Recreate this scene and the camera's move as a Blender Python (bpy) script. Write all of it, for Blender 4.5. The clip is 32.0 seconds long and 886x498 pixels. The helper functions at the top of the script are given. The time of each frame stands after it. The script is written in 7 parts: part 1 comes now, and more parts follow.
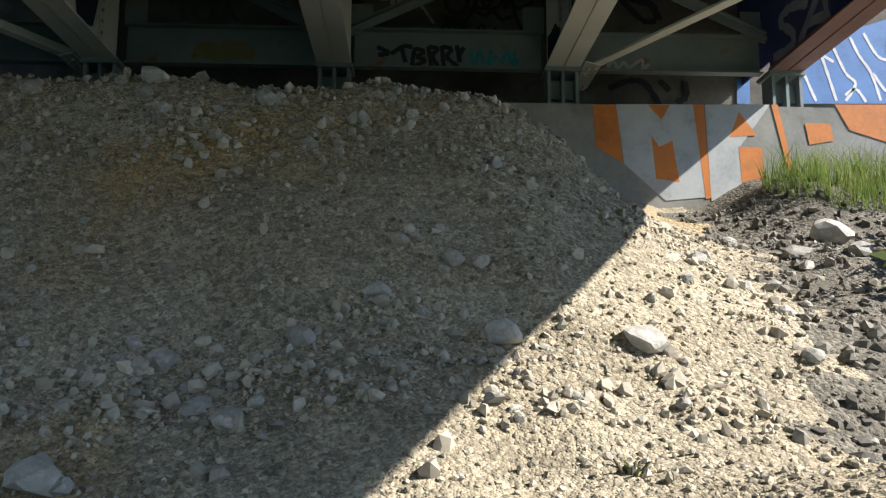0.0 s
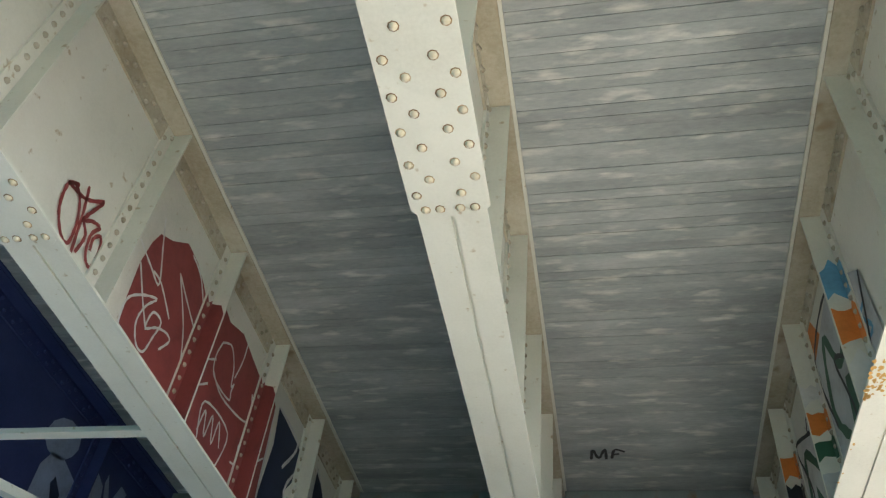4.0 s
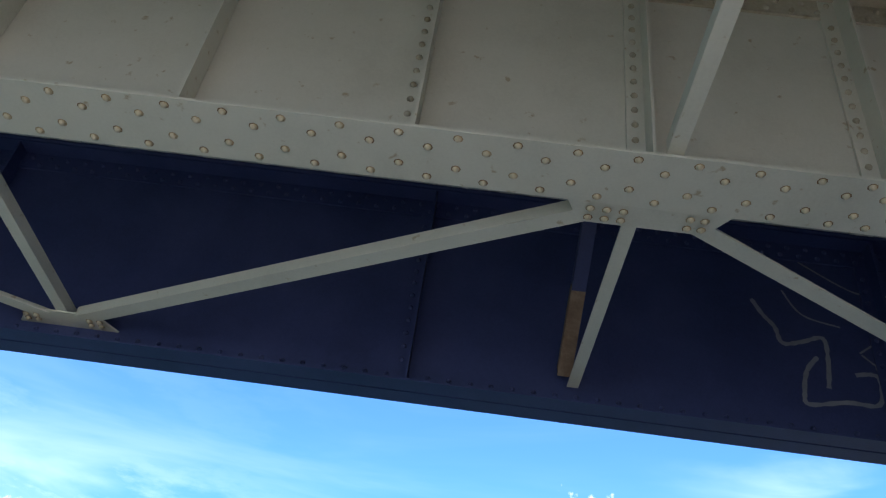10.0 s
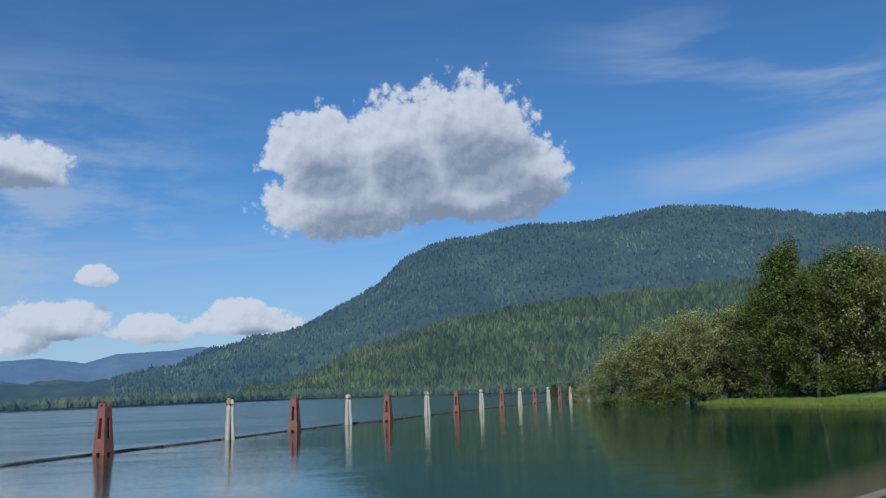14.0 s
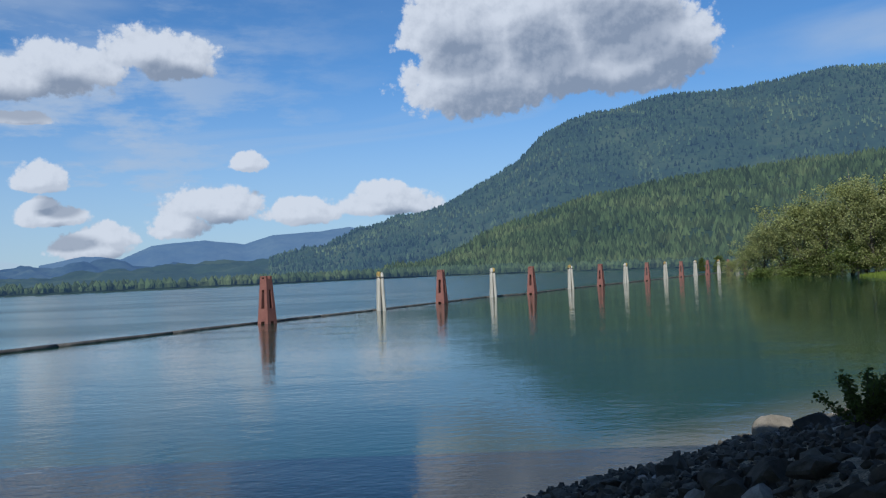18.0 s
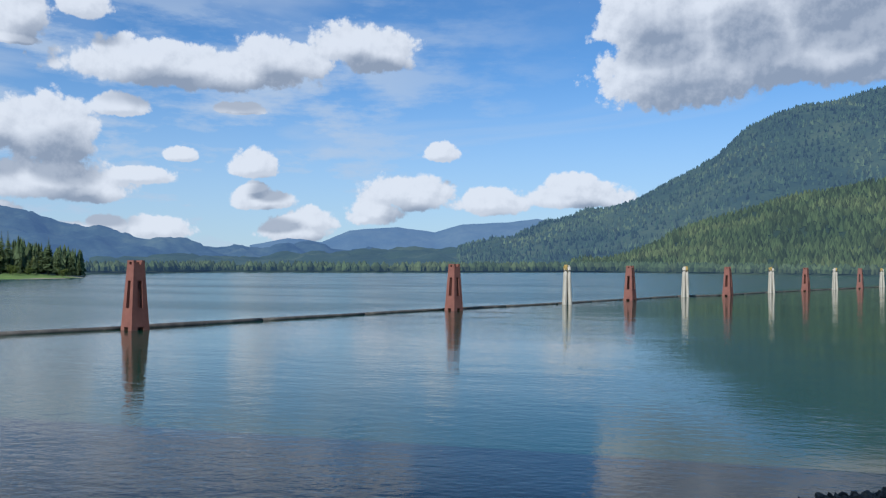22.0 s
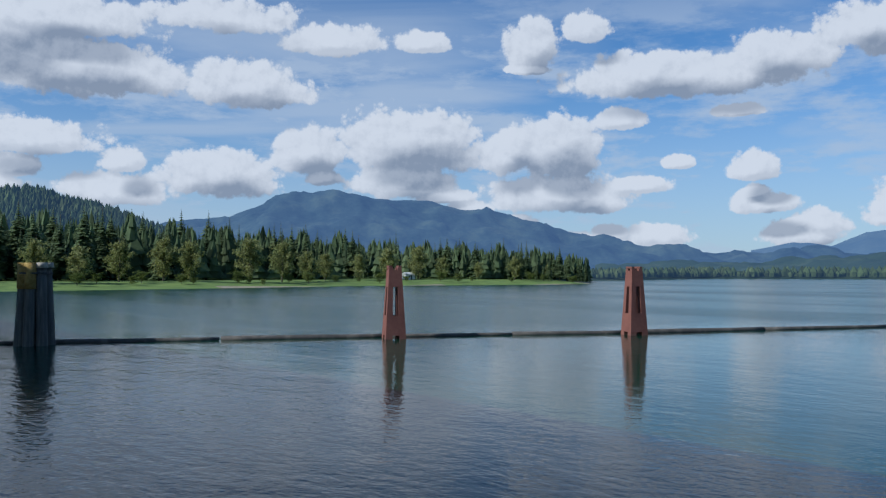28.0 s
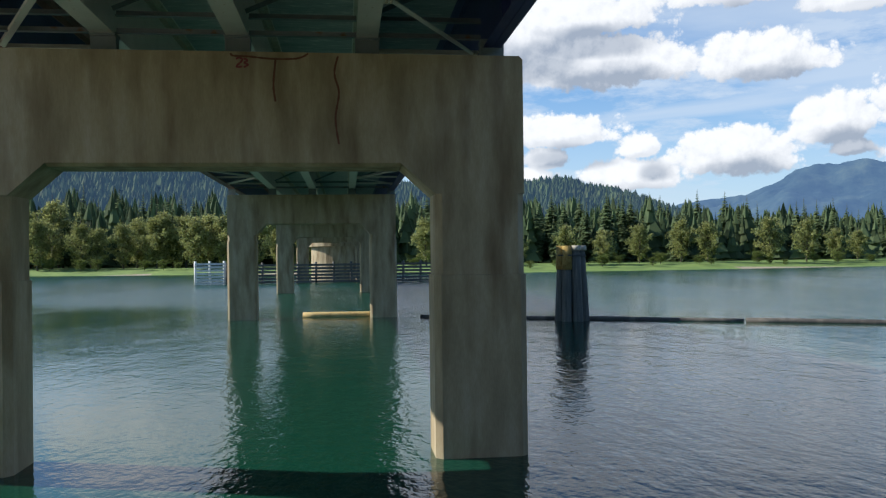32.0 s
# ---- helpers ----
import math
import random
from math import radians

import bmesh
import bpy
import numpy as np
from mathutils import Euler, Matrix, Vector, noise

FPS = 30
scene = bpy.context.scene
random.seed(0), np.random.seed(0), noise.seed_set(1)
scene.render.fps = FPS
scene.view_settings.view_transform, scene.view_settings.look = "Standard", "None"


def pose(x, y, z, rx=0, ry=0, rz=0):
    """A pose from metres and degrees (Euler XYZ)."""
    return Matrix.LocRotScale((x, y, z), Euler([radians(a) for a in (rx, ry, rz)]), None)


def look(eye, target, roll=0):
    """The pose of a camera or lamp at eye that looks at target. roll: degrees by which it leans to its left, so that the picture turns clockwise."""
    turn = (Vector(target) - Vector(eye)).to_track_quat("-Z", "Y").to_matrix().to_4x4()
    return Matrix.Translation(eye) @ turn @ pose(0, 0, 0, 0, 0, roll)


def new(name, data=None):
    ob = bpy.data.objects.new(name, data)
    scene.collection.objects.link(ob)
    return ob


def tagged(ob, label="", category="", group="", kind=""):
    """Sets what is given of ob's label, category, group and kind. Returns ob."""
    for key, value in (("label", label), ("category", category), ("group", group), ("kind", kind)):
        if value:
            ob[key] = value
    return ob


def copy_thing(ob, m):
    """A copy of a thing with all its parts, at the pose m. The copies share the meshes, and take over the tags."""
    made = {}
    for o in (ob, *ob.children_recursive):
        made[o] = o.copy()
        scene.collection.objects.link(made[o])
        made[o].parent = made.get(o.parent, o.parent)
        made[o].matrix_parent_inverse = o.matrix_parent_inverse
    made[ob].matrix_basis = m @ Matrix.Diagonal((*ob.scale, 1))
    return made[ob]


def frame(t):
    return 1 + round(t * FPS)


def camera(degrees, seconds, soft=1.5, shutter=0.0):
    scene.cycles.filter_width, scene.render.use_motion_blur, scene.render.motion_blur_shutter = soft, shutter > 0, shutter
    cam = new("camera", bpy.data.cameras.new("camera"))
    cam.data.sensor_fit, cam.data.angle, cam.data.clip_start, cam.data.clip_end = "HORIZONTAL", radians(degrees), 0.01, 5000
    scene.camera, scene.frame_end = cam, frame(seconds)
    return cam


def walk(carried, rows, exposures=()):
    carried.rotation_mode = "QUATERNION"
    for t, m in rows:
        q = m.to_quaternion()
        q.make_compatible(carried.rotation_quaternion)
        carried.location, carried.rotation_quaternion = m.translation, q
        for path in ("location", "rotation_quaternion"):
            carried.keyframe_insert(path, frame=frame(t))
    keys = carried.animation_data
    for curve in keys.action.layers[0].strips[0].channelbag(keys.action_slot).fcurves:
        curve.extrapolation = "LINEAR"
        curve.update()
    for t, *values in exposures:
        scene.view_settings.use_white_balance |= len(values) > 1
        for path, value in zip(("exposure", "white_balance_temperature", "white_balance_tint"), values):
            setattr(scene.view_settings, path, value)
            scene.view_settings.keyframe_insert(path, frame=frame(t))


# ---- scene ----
cam = camera(56.5, 32.0, 1.25)
PATH = [
    (0, 0.686, 1.102, 4.111, 98.72, -0.10, -2.48),
    (0.5, 0.670, 1.103, 4.106, 107.28, 0.86, -1.17),
    (1, 0.670, 1.145, 4.099, 115.37, 0.81, -0.85),
    (1.5, 0.679, 1.125, 4.137, 121.68, 0.60, -0.64),
    (2, 0.680, 1.075, 4.143, 125.52, 0.33, -0.26),
    (2.5, 0.667, 1.020, 4.182, 126.77, -1.84, 4.35),
    (3, 0.640, 0.995, 4.219, 132.23, -4.52, 8.35),
    (3.5, 0.629, 1.004, 4.207, 135.47, -5.20, 9.50),
    (5.5, 0.604, 1.146, 4.241, 134.58, -5.79, 12.68),
    (6, 0.619, 1.065, 4.239, 131.71, -6.59, 31.96),
    (6.5, 0.641, 1.072, 4.248, 130.37, -8.66, 41.96),
    (7, 0.636, 1.063, 4.224, 129.11, -8.97, 48.93),
    (7.5, 0.635, 1.009, 4.245, 127.84, -10.33, 58.25),
    (8, 0.649, 0.993, 4.249, 130.63, -7.31, 62.17),
    (8.5, 0.645, 0.992, 4.244, 130.28, -7.82, 72.66),
    (9, 0.645, 1.004, 4.232, 129.12, -8.58, 81.88),
    (9.5, 0.643, 1.005, 4.227, 128.24, -7.96, 86.63),
    (10, 0.657, 0.997, 4.246, 127.99, -6.88, 87.48),
    (10.5, 0.666, 1.001, 4.238, 127.66, -7.07, 87.13),
    (11, 0.682, 1.065, 4.220, 127.49, -9.90, 77.72),
    (11.5, 0.693, 1.088, 4.229, 126.35, -7.27, 67.76),
    (12, 0.665, 1.086, 4.213, 124.13, -6.47, 72.54),
    (12.5, 0.553, 0.976, 4.202, 118.70, -3.25, 83.12),
    (13, -0.225, 0.380, 4.094, 114.55, 0.68, 82.31),
    (13.5, -0.300, 0.400, 3.930, 105.21, 1.46, 82.30),
    (14, -0.393, 0.392, 3.750, 99.69, 1.90, 82.17),
    (14.5, -0.477, 0.376, 3.650, 96.28, 2.43, 82.46),
    (15, -0.539, 0.335, 3.550, 89.57, 3.63, 86.84),
    (15.5, -0.608, 0.310, 3.500, 88.47, 5.02, 94.62),
    (17.5, -0.906, 0.157, 3.380, 91.51, 1.77, 94.97),
    (18, -0.946, 0.148, 3.376, 91.58, 2.35, 91.92),
    (18.5, -0.967, 0.114, 3.372, 91.92, 0.85, 92.53),
    (19, -1.025, 0.124, 3.368, 91.95, 0.09, 91.72),
    (19.5, -1.071, 0.125, 3.364, 91.97, 0.04, 84.63),
    (20, -1.104, 0.110, 3.360, 92.11, -0.12, 81.62),
    (20.5, -1.151, 0.083, 3.358, 92.26, 0.26, 82.52),
    (21, -1.187, 0.053, 3.357, 92.28, -0.06, 91.27),
    (21.5, -1.178, 0.019, 3.355, 92.11, -0.47, 98.58),
    (22, -1.278, 0.043, 3.353, 91.25, -0.36, 104.80),
    (22.5, -1.273, 0.026, 3.352, 89.64, 0.71, 113.44),
    (23, -1.349, 0.011, 3.350, 87.32, 2.17, 115.29),
    (23.5, -1.423, -0.008, 3.350, 87.28, 2.48, 115.17),
    (24, -1.546, -0.030, 3.350, 87.33, 2.31, 116.97),
    (24.5, -1.667, -0.045, 3.350, 87.75, 2.10, 122.86),
    (26.5, -1.933, -0.179, 3.352, 91.43, 0.17, 121.58),
    (27, -1.889, -0.143, 3.344, 91.54, -0.13, 128.57),
    (27.5, -1.915, -0.162, 3.339, 91.53, -0.31, 134.48),
    (28, -1.927, -0.199, 3.333, 91.54, -0.15, 138.49),
    (28.5, -1.953, -0.246, 3.325, 91.54, 0.00, 142.73),
    (29, -1.989, -0.251, 3.322, 91.51, 0.01, 146.03),
    (29.5, -1.946, -0.297, 3.313, 91.49, -0.10, 148.90),
    (30, -1.892, -0.326, 3.316, 91.40, -0.96, 150.27),
    (30.5, -1.850, -0.343, 3.320, 91.31, -1.06, 157.25),
    (31, -1.817, -0.324, 3.314, 91.08, -0.69, 167.13),
    (31.5, -1.785, -0.341, 3.314, 90.86, 0.48, 171.97),
    (32, -1.700, -0.374, 3.313, 90.38, 0.71, 173.24),
]
walk(cam, [(t, pose(x, y, z, rx, ry, rz)) for t, x, y, z, rx, ry, rz in PATH],
     [(0, 1.42, 6500, 10), (1, 2.75, 6150, 11), (2, 3.35, 5800, 11), (3, 3.5, 5700, 12), (5.5, 3.4, 5700, 12), (6, 3.1, 5900, 16), (7, 1.6, 5800, 15), (9, 2.1, 5550, 16), (10, 1.7, 5450, 16), (11, 1.6, 5600, 16), (12, 1.6, 6000, 13), (13, 0.7, 6400, 11),
      (14, -0.1, 5600, 8), (15, 0.0, 5500, 8), (18, 0.0, 5700, 9), (20, 0.2, 5850, 9), (24, 0.2, 5700, 9), (27, 0.0, 5650, 9), (29, 0.0, 5700, 8), (30.5, 0.25, 6100, 9), (32, 0.6, 6300, 9)])

# ---- world, sun, exposure ----
SUN = Vector((1.19, -0.36, 1.0)).normalized()
world = bpy.data.worlds.new("sky")
scene.world = world
world.use_nodes = True


# heaps of cloud with flat bases: bearing, elevation, half width, height over the base line, in degrees
HEAPS = [(82.8, 13.200000000000001, 3.6, 2.6), (88.7, 12.5, 5.3, 3.2), (90.8, 16.1, 3.4, 2.9), (85.0, 15.8, 3.3, 4.0), (79.8, 16.7, 4.9, 4.1), (76.2, 13.8, 3.0, 3.5), (79.0, 12.8, 4.2, 2.4), (109.5, 14.3, 2.8, 1.9),
         (105.0, 7.7, 1.1, 0.8), (116.5, 13.5, 3.8, 1.7), (110.9, 14.7, 3.5, 1.6), (107.2, 4.9, 3.2, 1.4), (95.8, 5.0, 2.6, 1.3), (95.8, 4.6, 3.8, 0.9), (101.6, 4.3, 2.5, 1.1),
         (114.0, 3.0, 1.7, 1.1), (110.3, 3.3, 0.9, 0.6), (140.5, 8.2, 4.3, 2.0), (141.7, 5.9, 3.3, 1.6), (134.2, 7.7, 1.8, 1.9), (130.5, 7.9, 2.7, 2.6), (130.6, 5.0, 4.5, 1.7),
         (122.3, 12.6, 7.4, 1.8), (132.6, 13.7, 1.6, 0.5), (122.5, 7.2, 1.0, 0.6), (106.7, 4.6, 1.7, 1.3), (109.6, 3.6, 1.9, 1.3), (126.9, 2.5, 1.3, 0.7), (115.0, 2.3, 2.0, 1.3),
         (126.3, 10.1, 1.6, 0.9), (118.7, 10.4, 1.6, 0.5), (162.4, 12.4, 6.5, 2.2), (152.1, 12.0, 4.1, 1.8), (163.8, 15.5, 5.6, 1.7), (153.8, 16.5, 4.6, 1.5), (146.1, 15.3, 3.2, 1.2),
         (139.9, 15.4, 1.8, 0.9), (132.2, 14.9, 1.8, 2.2), (128.6, 16.1, 1.6, 1.2), (124.3, 12.9, 4.7, 1.7), (164.9, 8.0, 3.9, 1.3), (159.8, 6.9, 1.3, 1.1), (153.7, 6.1, 3.9, 2.0),
         (147.8, 7.7, 2.5, 2.0), (140.8, 8.3, 5.1, 2.5), (133.7, 8.1, 1.7, 1.6), (160.0, 5.0, 3.3, 1.3), (166.1, 6.3, 1.2, 0.9), (171, 14, 7, 2.6), (178, 9, 6, 2.4),
         (190, 10, 9, 3.4)]
_rnd = random.Random(63)
HEAPS += [(_rnd.uniform(113, 168), 1.6 + 5.2 * _rnd.random() ** 1.4, _rnd.uniform(0.7, 2.2), _rnd.uniform(0.5, 1.1)) for _ in range(26)]


def cloud_group():
    """Density of the heaps at a point (bearing, elevation, 0) in degrees."""
    g = bpy.data.node_groups.new("cloud_heaps", "ShaderNodeTree")
    g.interface.new_socket("Point", in_out="INPUT", socket_type="NodeSocketVector")
    g.interface.new_socket("Density", in_out="OUTPUT", socket_type="NodeSocketFloat")
    g.interface.new_socket("Body", in_out="OUTPUT", socket_type="NodeSocketFloat")
    n, link = g.nodes, g.links.new
    gi, go = n.new("NodeGroupInput"), n.new("NodeGroupOutput")

    def noise_at(scale, detail, src, stretch=(1, 1, 1), rough=0.6):
        mp = n.new("ShaderNodeMapping")
        mp.inputs["Scale"].default_value = stretch
        link(src, mp.inputs[0])
        t = n.new("ShaderNodeTexNoise")
        t.inputs["Scale"].default_value, t.inputs["Detail"].default_value, t.inputs["Roughness"].default_value = scale, detail, rough
        link(mp.outputs[0], t.inputs["Vector"])
        return t

    total = None
    lift = 0.20
    for b, e, w, h in HEAPS:
        sub = n.new("ShaderNodeVectorMath")
        sub.operation = "SUBTRACT"
        link(gi.outputs[0], sub.inputs[0])
        sub.inputs[1].default_value = (b, e, 0)
        mul = n.new("ShaderNodeVectorMath")
        mul.operation = "MULTIPLY"
        link(sub.outputs[0], mul.inputs[0])
        mul.inputs[1].default_value = (0.93 / w, 0.93 / h, 0)
        flip = n.new("ShaderNodeVectorMath")
        flip.operation = "MULTIPLY"
        link(mul.outputs[0], flip.inputs[0])
        flip.inputs[1].default_value = (1, -1.9, 0)
        top = n.new("ShaderNodeVectorMath")
        top.operation = "MAXIMUM"
        link(mul.outputs[0], top.inputs[0])
        link(flip.outputs[0], top.inputs[1])
        ln = n.new("ShaderNodeVectorMath")
        ln.operation = "LENGTH"
        link(top.outputs[0], ln.inputs[0])
        one = n.new("ShaderNodeMath")
        one.operation = "SUBTRACT"
        one.inputs[0].default_value = 1.0
        link(ln.outputs["Value"], one.inputs[1])
        if total is None:
            total = one.outputs[0]
        else:
            mx = n.new("ShaderNodeMath")
            mx.operation = "SMOOTH_MAX"
            mx.inputs[2].default_value = 0.12
            link(total, mx.inputs[0])
            link(one.outputs[0], mx.inputs[1])
            total = mx.outputs[0]
    body = total
    puff = noise_at(0.30, 6, gi.outputs[0], (1, 1.25, 1), 0.45)
    # rounded heads, smaller ones upon larger
    bend = n.new("ShaderNodeVectorMath")
    bend.operation = "MULTIPLY_ADD"
    link(puff.outputs["Color"], bend.inputs[0])
    bend.inputs[1].default_value = (0.7, 0.6, 0)
    link(gi.outputs[0], bend.inputs[2])
    head = n.new("ShaderNodeTexVoronoi")
    head.voronoi_dimensions, head.feature, head.normalize = "2D", "SMOOTH_F1", True
    for key, val in (("Scale", 0.80), ("Detail", 3.0), ("Roughness", 0.55), ("Lacunarity", 2.3), ("Smoothness", 0.22)):
        head.inputs[key].default_value = val
    link(bend.outputs[0], head.inputs["Vector"])
    round_ = n.new("ShaderNodeMath")
    round_.operation = "MULTIPLY_ADD"
    link(head.outputs["Distance"], round_.inputs[0])
    round_.inputs[1].default_value, round_.inputs[2].default_value = -1.0, 0.79
    lumps = n.new("ShaderNodeMath")
    lumps.operation = "ADD"
    link(total, lumps.inputs[0])
    link(round_.outputs[0], lumps.inputs[1])
    total = lumps.outputs[0]
    wide = noise_at(0.10, 4, gi.outputs[0], (1, 1.6, 1))
    a = n.new("ShaderNodeMath")
    a.operation = "MULTIPLY_ADD"
    link(puff.outputs[0], a.inputs[0])
    a.inputs[1].default_value = 0.8
    link(total, a.inputs[2])
    c = n.new("ShaderNodeMath")
    c.operation = "MULTIPLY_ADD"
    link(wide.outputs[0], c.inputs[0])
    c.inputs[1].default_value = 0.4
    link(a.outputs[0], c.inputs[2])
    fin = n.new("ShaderNodeMath")
    fin.operation = "ADD"
    fin.inputs[1].default_value = lift
    link(c.outputs[0], fin.inputs[0])
    link(fin.outputs[0], go.inputs[0])
    soft = n.new("ShaderNodeMath")
    soft.operation = "MULTIPLY_ADD"
    link(puff.outputs[0], soft.inputs[0])
    soft.inputs[1].default_value = 1.1
    link(body, soft.inputs[2])
    link(soft.outputs[0], go.inputs[1])
    return g


def sky_nodes():
    nt = world.node_tree
    nt.nodes.clear()
    n, link = nt.nodes, nt.links.new
    out = n.new("ShaderNodeOutputWorld")
    bg = n.new("ShaderNodeBackground")
    bg.inputs["Strength"].default_value = 0.088
    sky = n.new("ShaderNodeTexSky")
    sky.sky_type, sky.sun_disc = "NISHITA", False
    sky.sun_elevation = math.asin(SUN.z)
    sky.sun_rotation = math.atan2(SUN.x, SUN.y)
    sky.dust_density, sky.ozone_density, sky.air_density = 0.15, 4.0, 1.0

    def op(kind, a, b=None, c=None):
        m = n.new("ShaderNodeMath")
        m.operation = kind
        for i, v in enumerate((a, b, c)):
            if v is None:
                continue
            if isinstance(v, (int, float)):
                m.inputs[i].default_value = v
            else:
                link(v, m.inputs[i])
        return m.outputs[0]

    def ramp(v, lo, hi, a=0.0, b=1.0):
        m = n.new("ShaderNodeMapRange")
        m.interpolation_type = "SMOOTHSTEP"
        link(v, m.inputs[0])
        for i, k in enumerate((lo, hi, a, b)):
            m.inputs[i + 1].default_value = k
        return m.outputs[0]

    co = n.new("ShaderNodeTexCoord")
    sep = n.new("ShaderNodeSeparateXYZ")
    link(co.outputs["Generated"], sep.inputs[0])
    deg = 180 / math.pi
    bearing = op("MULTIPLY", op("ARCTAN2", op("MULTIPLY", sep.outputs[0], -1.0), sep.outputs[1]), deg)
    bearing = op("WRAP", bearing, 300.0, -60.0)
    elev = op("MULTIPLY", op("ARCSINE", sep.outputs[2]), deg)
    group = cloud_group()

    def density(rise):
        v = n.new("ShaderNodeCombineXYZ")
        link(op("ADD", bearing, rise * 0.6), v.inputs[0])
        link(op("ADD", elev, rise), v.inputs[1])
        g = n.new("ShaderNodeGroup")
        g.node_tree = group
        link(v.outputs[0], g.inputs[0])
        return g.outputs[0], g.outputs[1], v.outputs[0]

    here, _, point = density(0.0)
    _, above, _ = density(1.7)
    close, _, _ = density(0.45)
    cover = op("MULTIPLY", ramp(here, 1.14, 1.38), 0.96)
    turned = ramp(op("SUBTRACT", close, here), -0.35, 0.45)
    thick = op("MINIMUM", op("ADD", op("MULTIPLY", ramp(above, 0.5, 1.15), 0.72), op("MULTIPLY", turned, 0.34)), 1.0)
    white = n.new("ShaderNodeMix")
    white.data_type = "RGBA"
    link(thick, white.inputs[0])
    white.inputs[6].default_value, white.inputs[7].default_value = (7.8, 7.8, 7.9, 1), (2.9, 3.3, 4.0, 1)
    # thin high streaks
    mp = n.new("ShaderNodeMapping")
    mp.inputs["Rotation"].default_value, mp.inputs["Scale"].default_value = (0, 0, 0.12), (0.035, 0.20, 1)
    link(point, mp.inputs[0])
    streak = n.new("ShaderNodeTexNoise")
    streak.inputs["Scale"].default_value, streak.inputs["Detail"].default_value, streak.inputs["Distortion"].default_value = 1.0, 8, 0.7
    link(mp.outputs[0], streak.inputs["Vector"])
    veil = op("MULTIPLY", ramp(op("ADD", streak.outputs[0], ramp(bearing, 95.0, 150.0, 0.0, 0.14)), 0.47, 0.78), op("MAXIMUM", ramp(bearing, 70.0, 112.0, 0.42, 0.72), ramp(bearing, 76.0, 64.0, 0.0, 0.85)))
    mp2 = n.new("ShaderNodeMapping")
    mp2.inputs["Rotation"].default_value, mp2.inputs["Scale"].default_value = (0, 0, -0.06), (0.13, 0.42, 1)
    link(point, mp2.inputs[0])
    fleck = n.new("ShaderNodeTexNoise")
    fleck.inputs["Scale"].default_value, fleck.inputs["Detail"].default_value, fleck.inputs["Roughness"].default_value = 1.0, 8, 0.62
    link(mp2.outputs[0], fleck.inputs["Vector"])
    mottle = op("MULTIPLY", op("MULTIPLY", ramp(fleck.outputs[0], 0.37, 0.64), ramp(bearing, 90.0, 116.0)), ramp(elev, 24.0, 12.0, 0.45, 0.8))
    veil = op("MULTIPLY", op("MAXIMUM", veil, mottle), op("MAXIMUM", ramp(elev, 24.0, 13.0, 0.12, 1.0), ramp(bearing, 80.0, 66.0, 0.0, 1.0)))
    low = op("MULTIPLY", ramp(elev, 15.0, 0.5), 0.62)
    first = n.new("ShaderNodeMix")
    first.data_type = "RGBA"
    link(op("MAXIMUM", veil, low), first.inputs[0])
    tone = n.new("ShaderNodeMix")
    tone.data_type, tone.blend_type = "RGBA", "MULTIPLY"
    tone.inputs[0].default_value = 1.0
    link(sky.outputs[0], tone.inputs[6])
    tone.inputs[7].default_value = (0.70, 0.94, 1.10, 1)
    link(tone.outputs[2], first.inputs[6])
    first.inputs[7].default_value = (5.1, 5.8, 6.7, 1)
    second = n.new("ShaderNodeMix")
    second.data_type = "RGBA"
    link(op("MULTIPLY", cover, ramp(elev, -0.5, 1.5)), second.inputs[0])
    link(first.outputs[2], second.inputs[6])
    link(white.outputs[2], second.inputs[7])
    link(second.outputs[2], bg.inputs[0])
    link(bg.outputs[0], out.inputs[0])


sky_nodes()
sun = new("sun", bpy.data.lights.new("sun", "SUN"))
sun.data.energy, sun.data.angle, sun.data.color = 4.3, radians(0.5), (1.0, 0.95, 0.87)
sun.matrix_world = look(SUN * 50, (0, 0, 0))

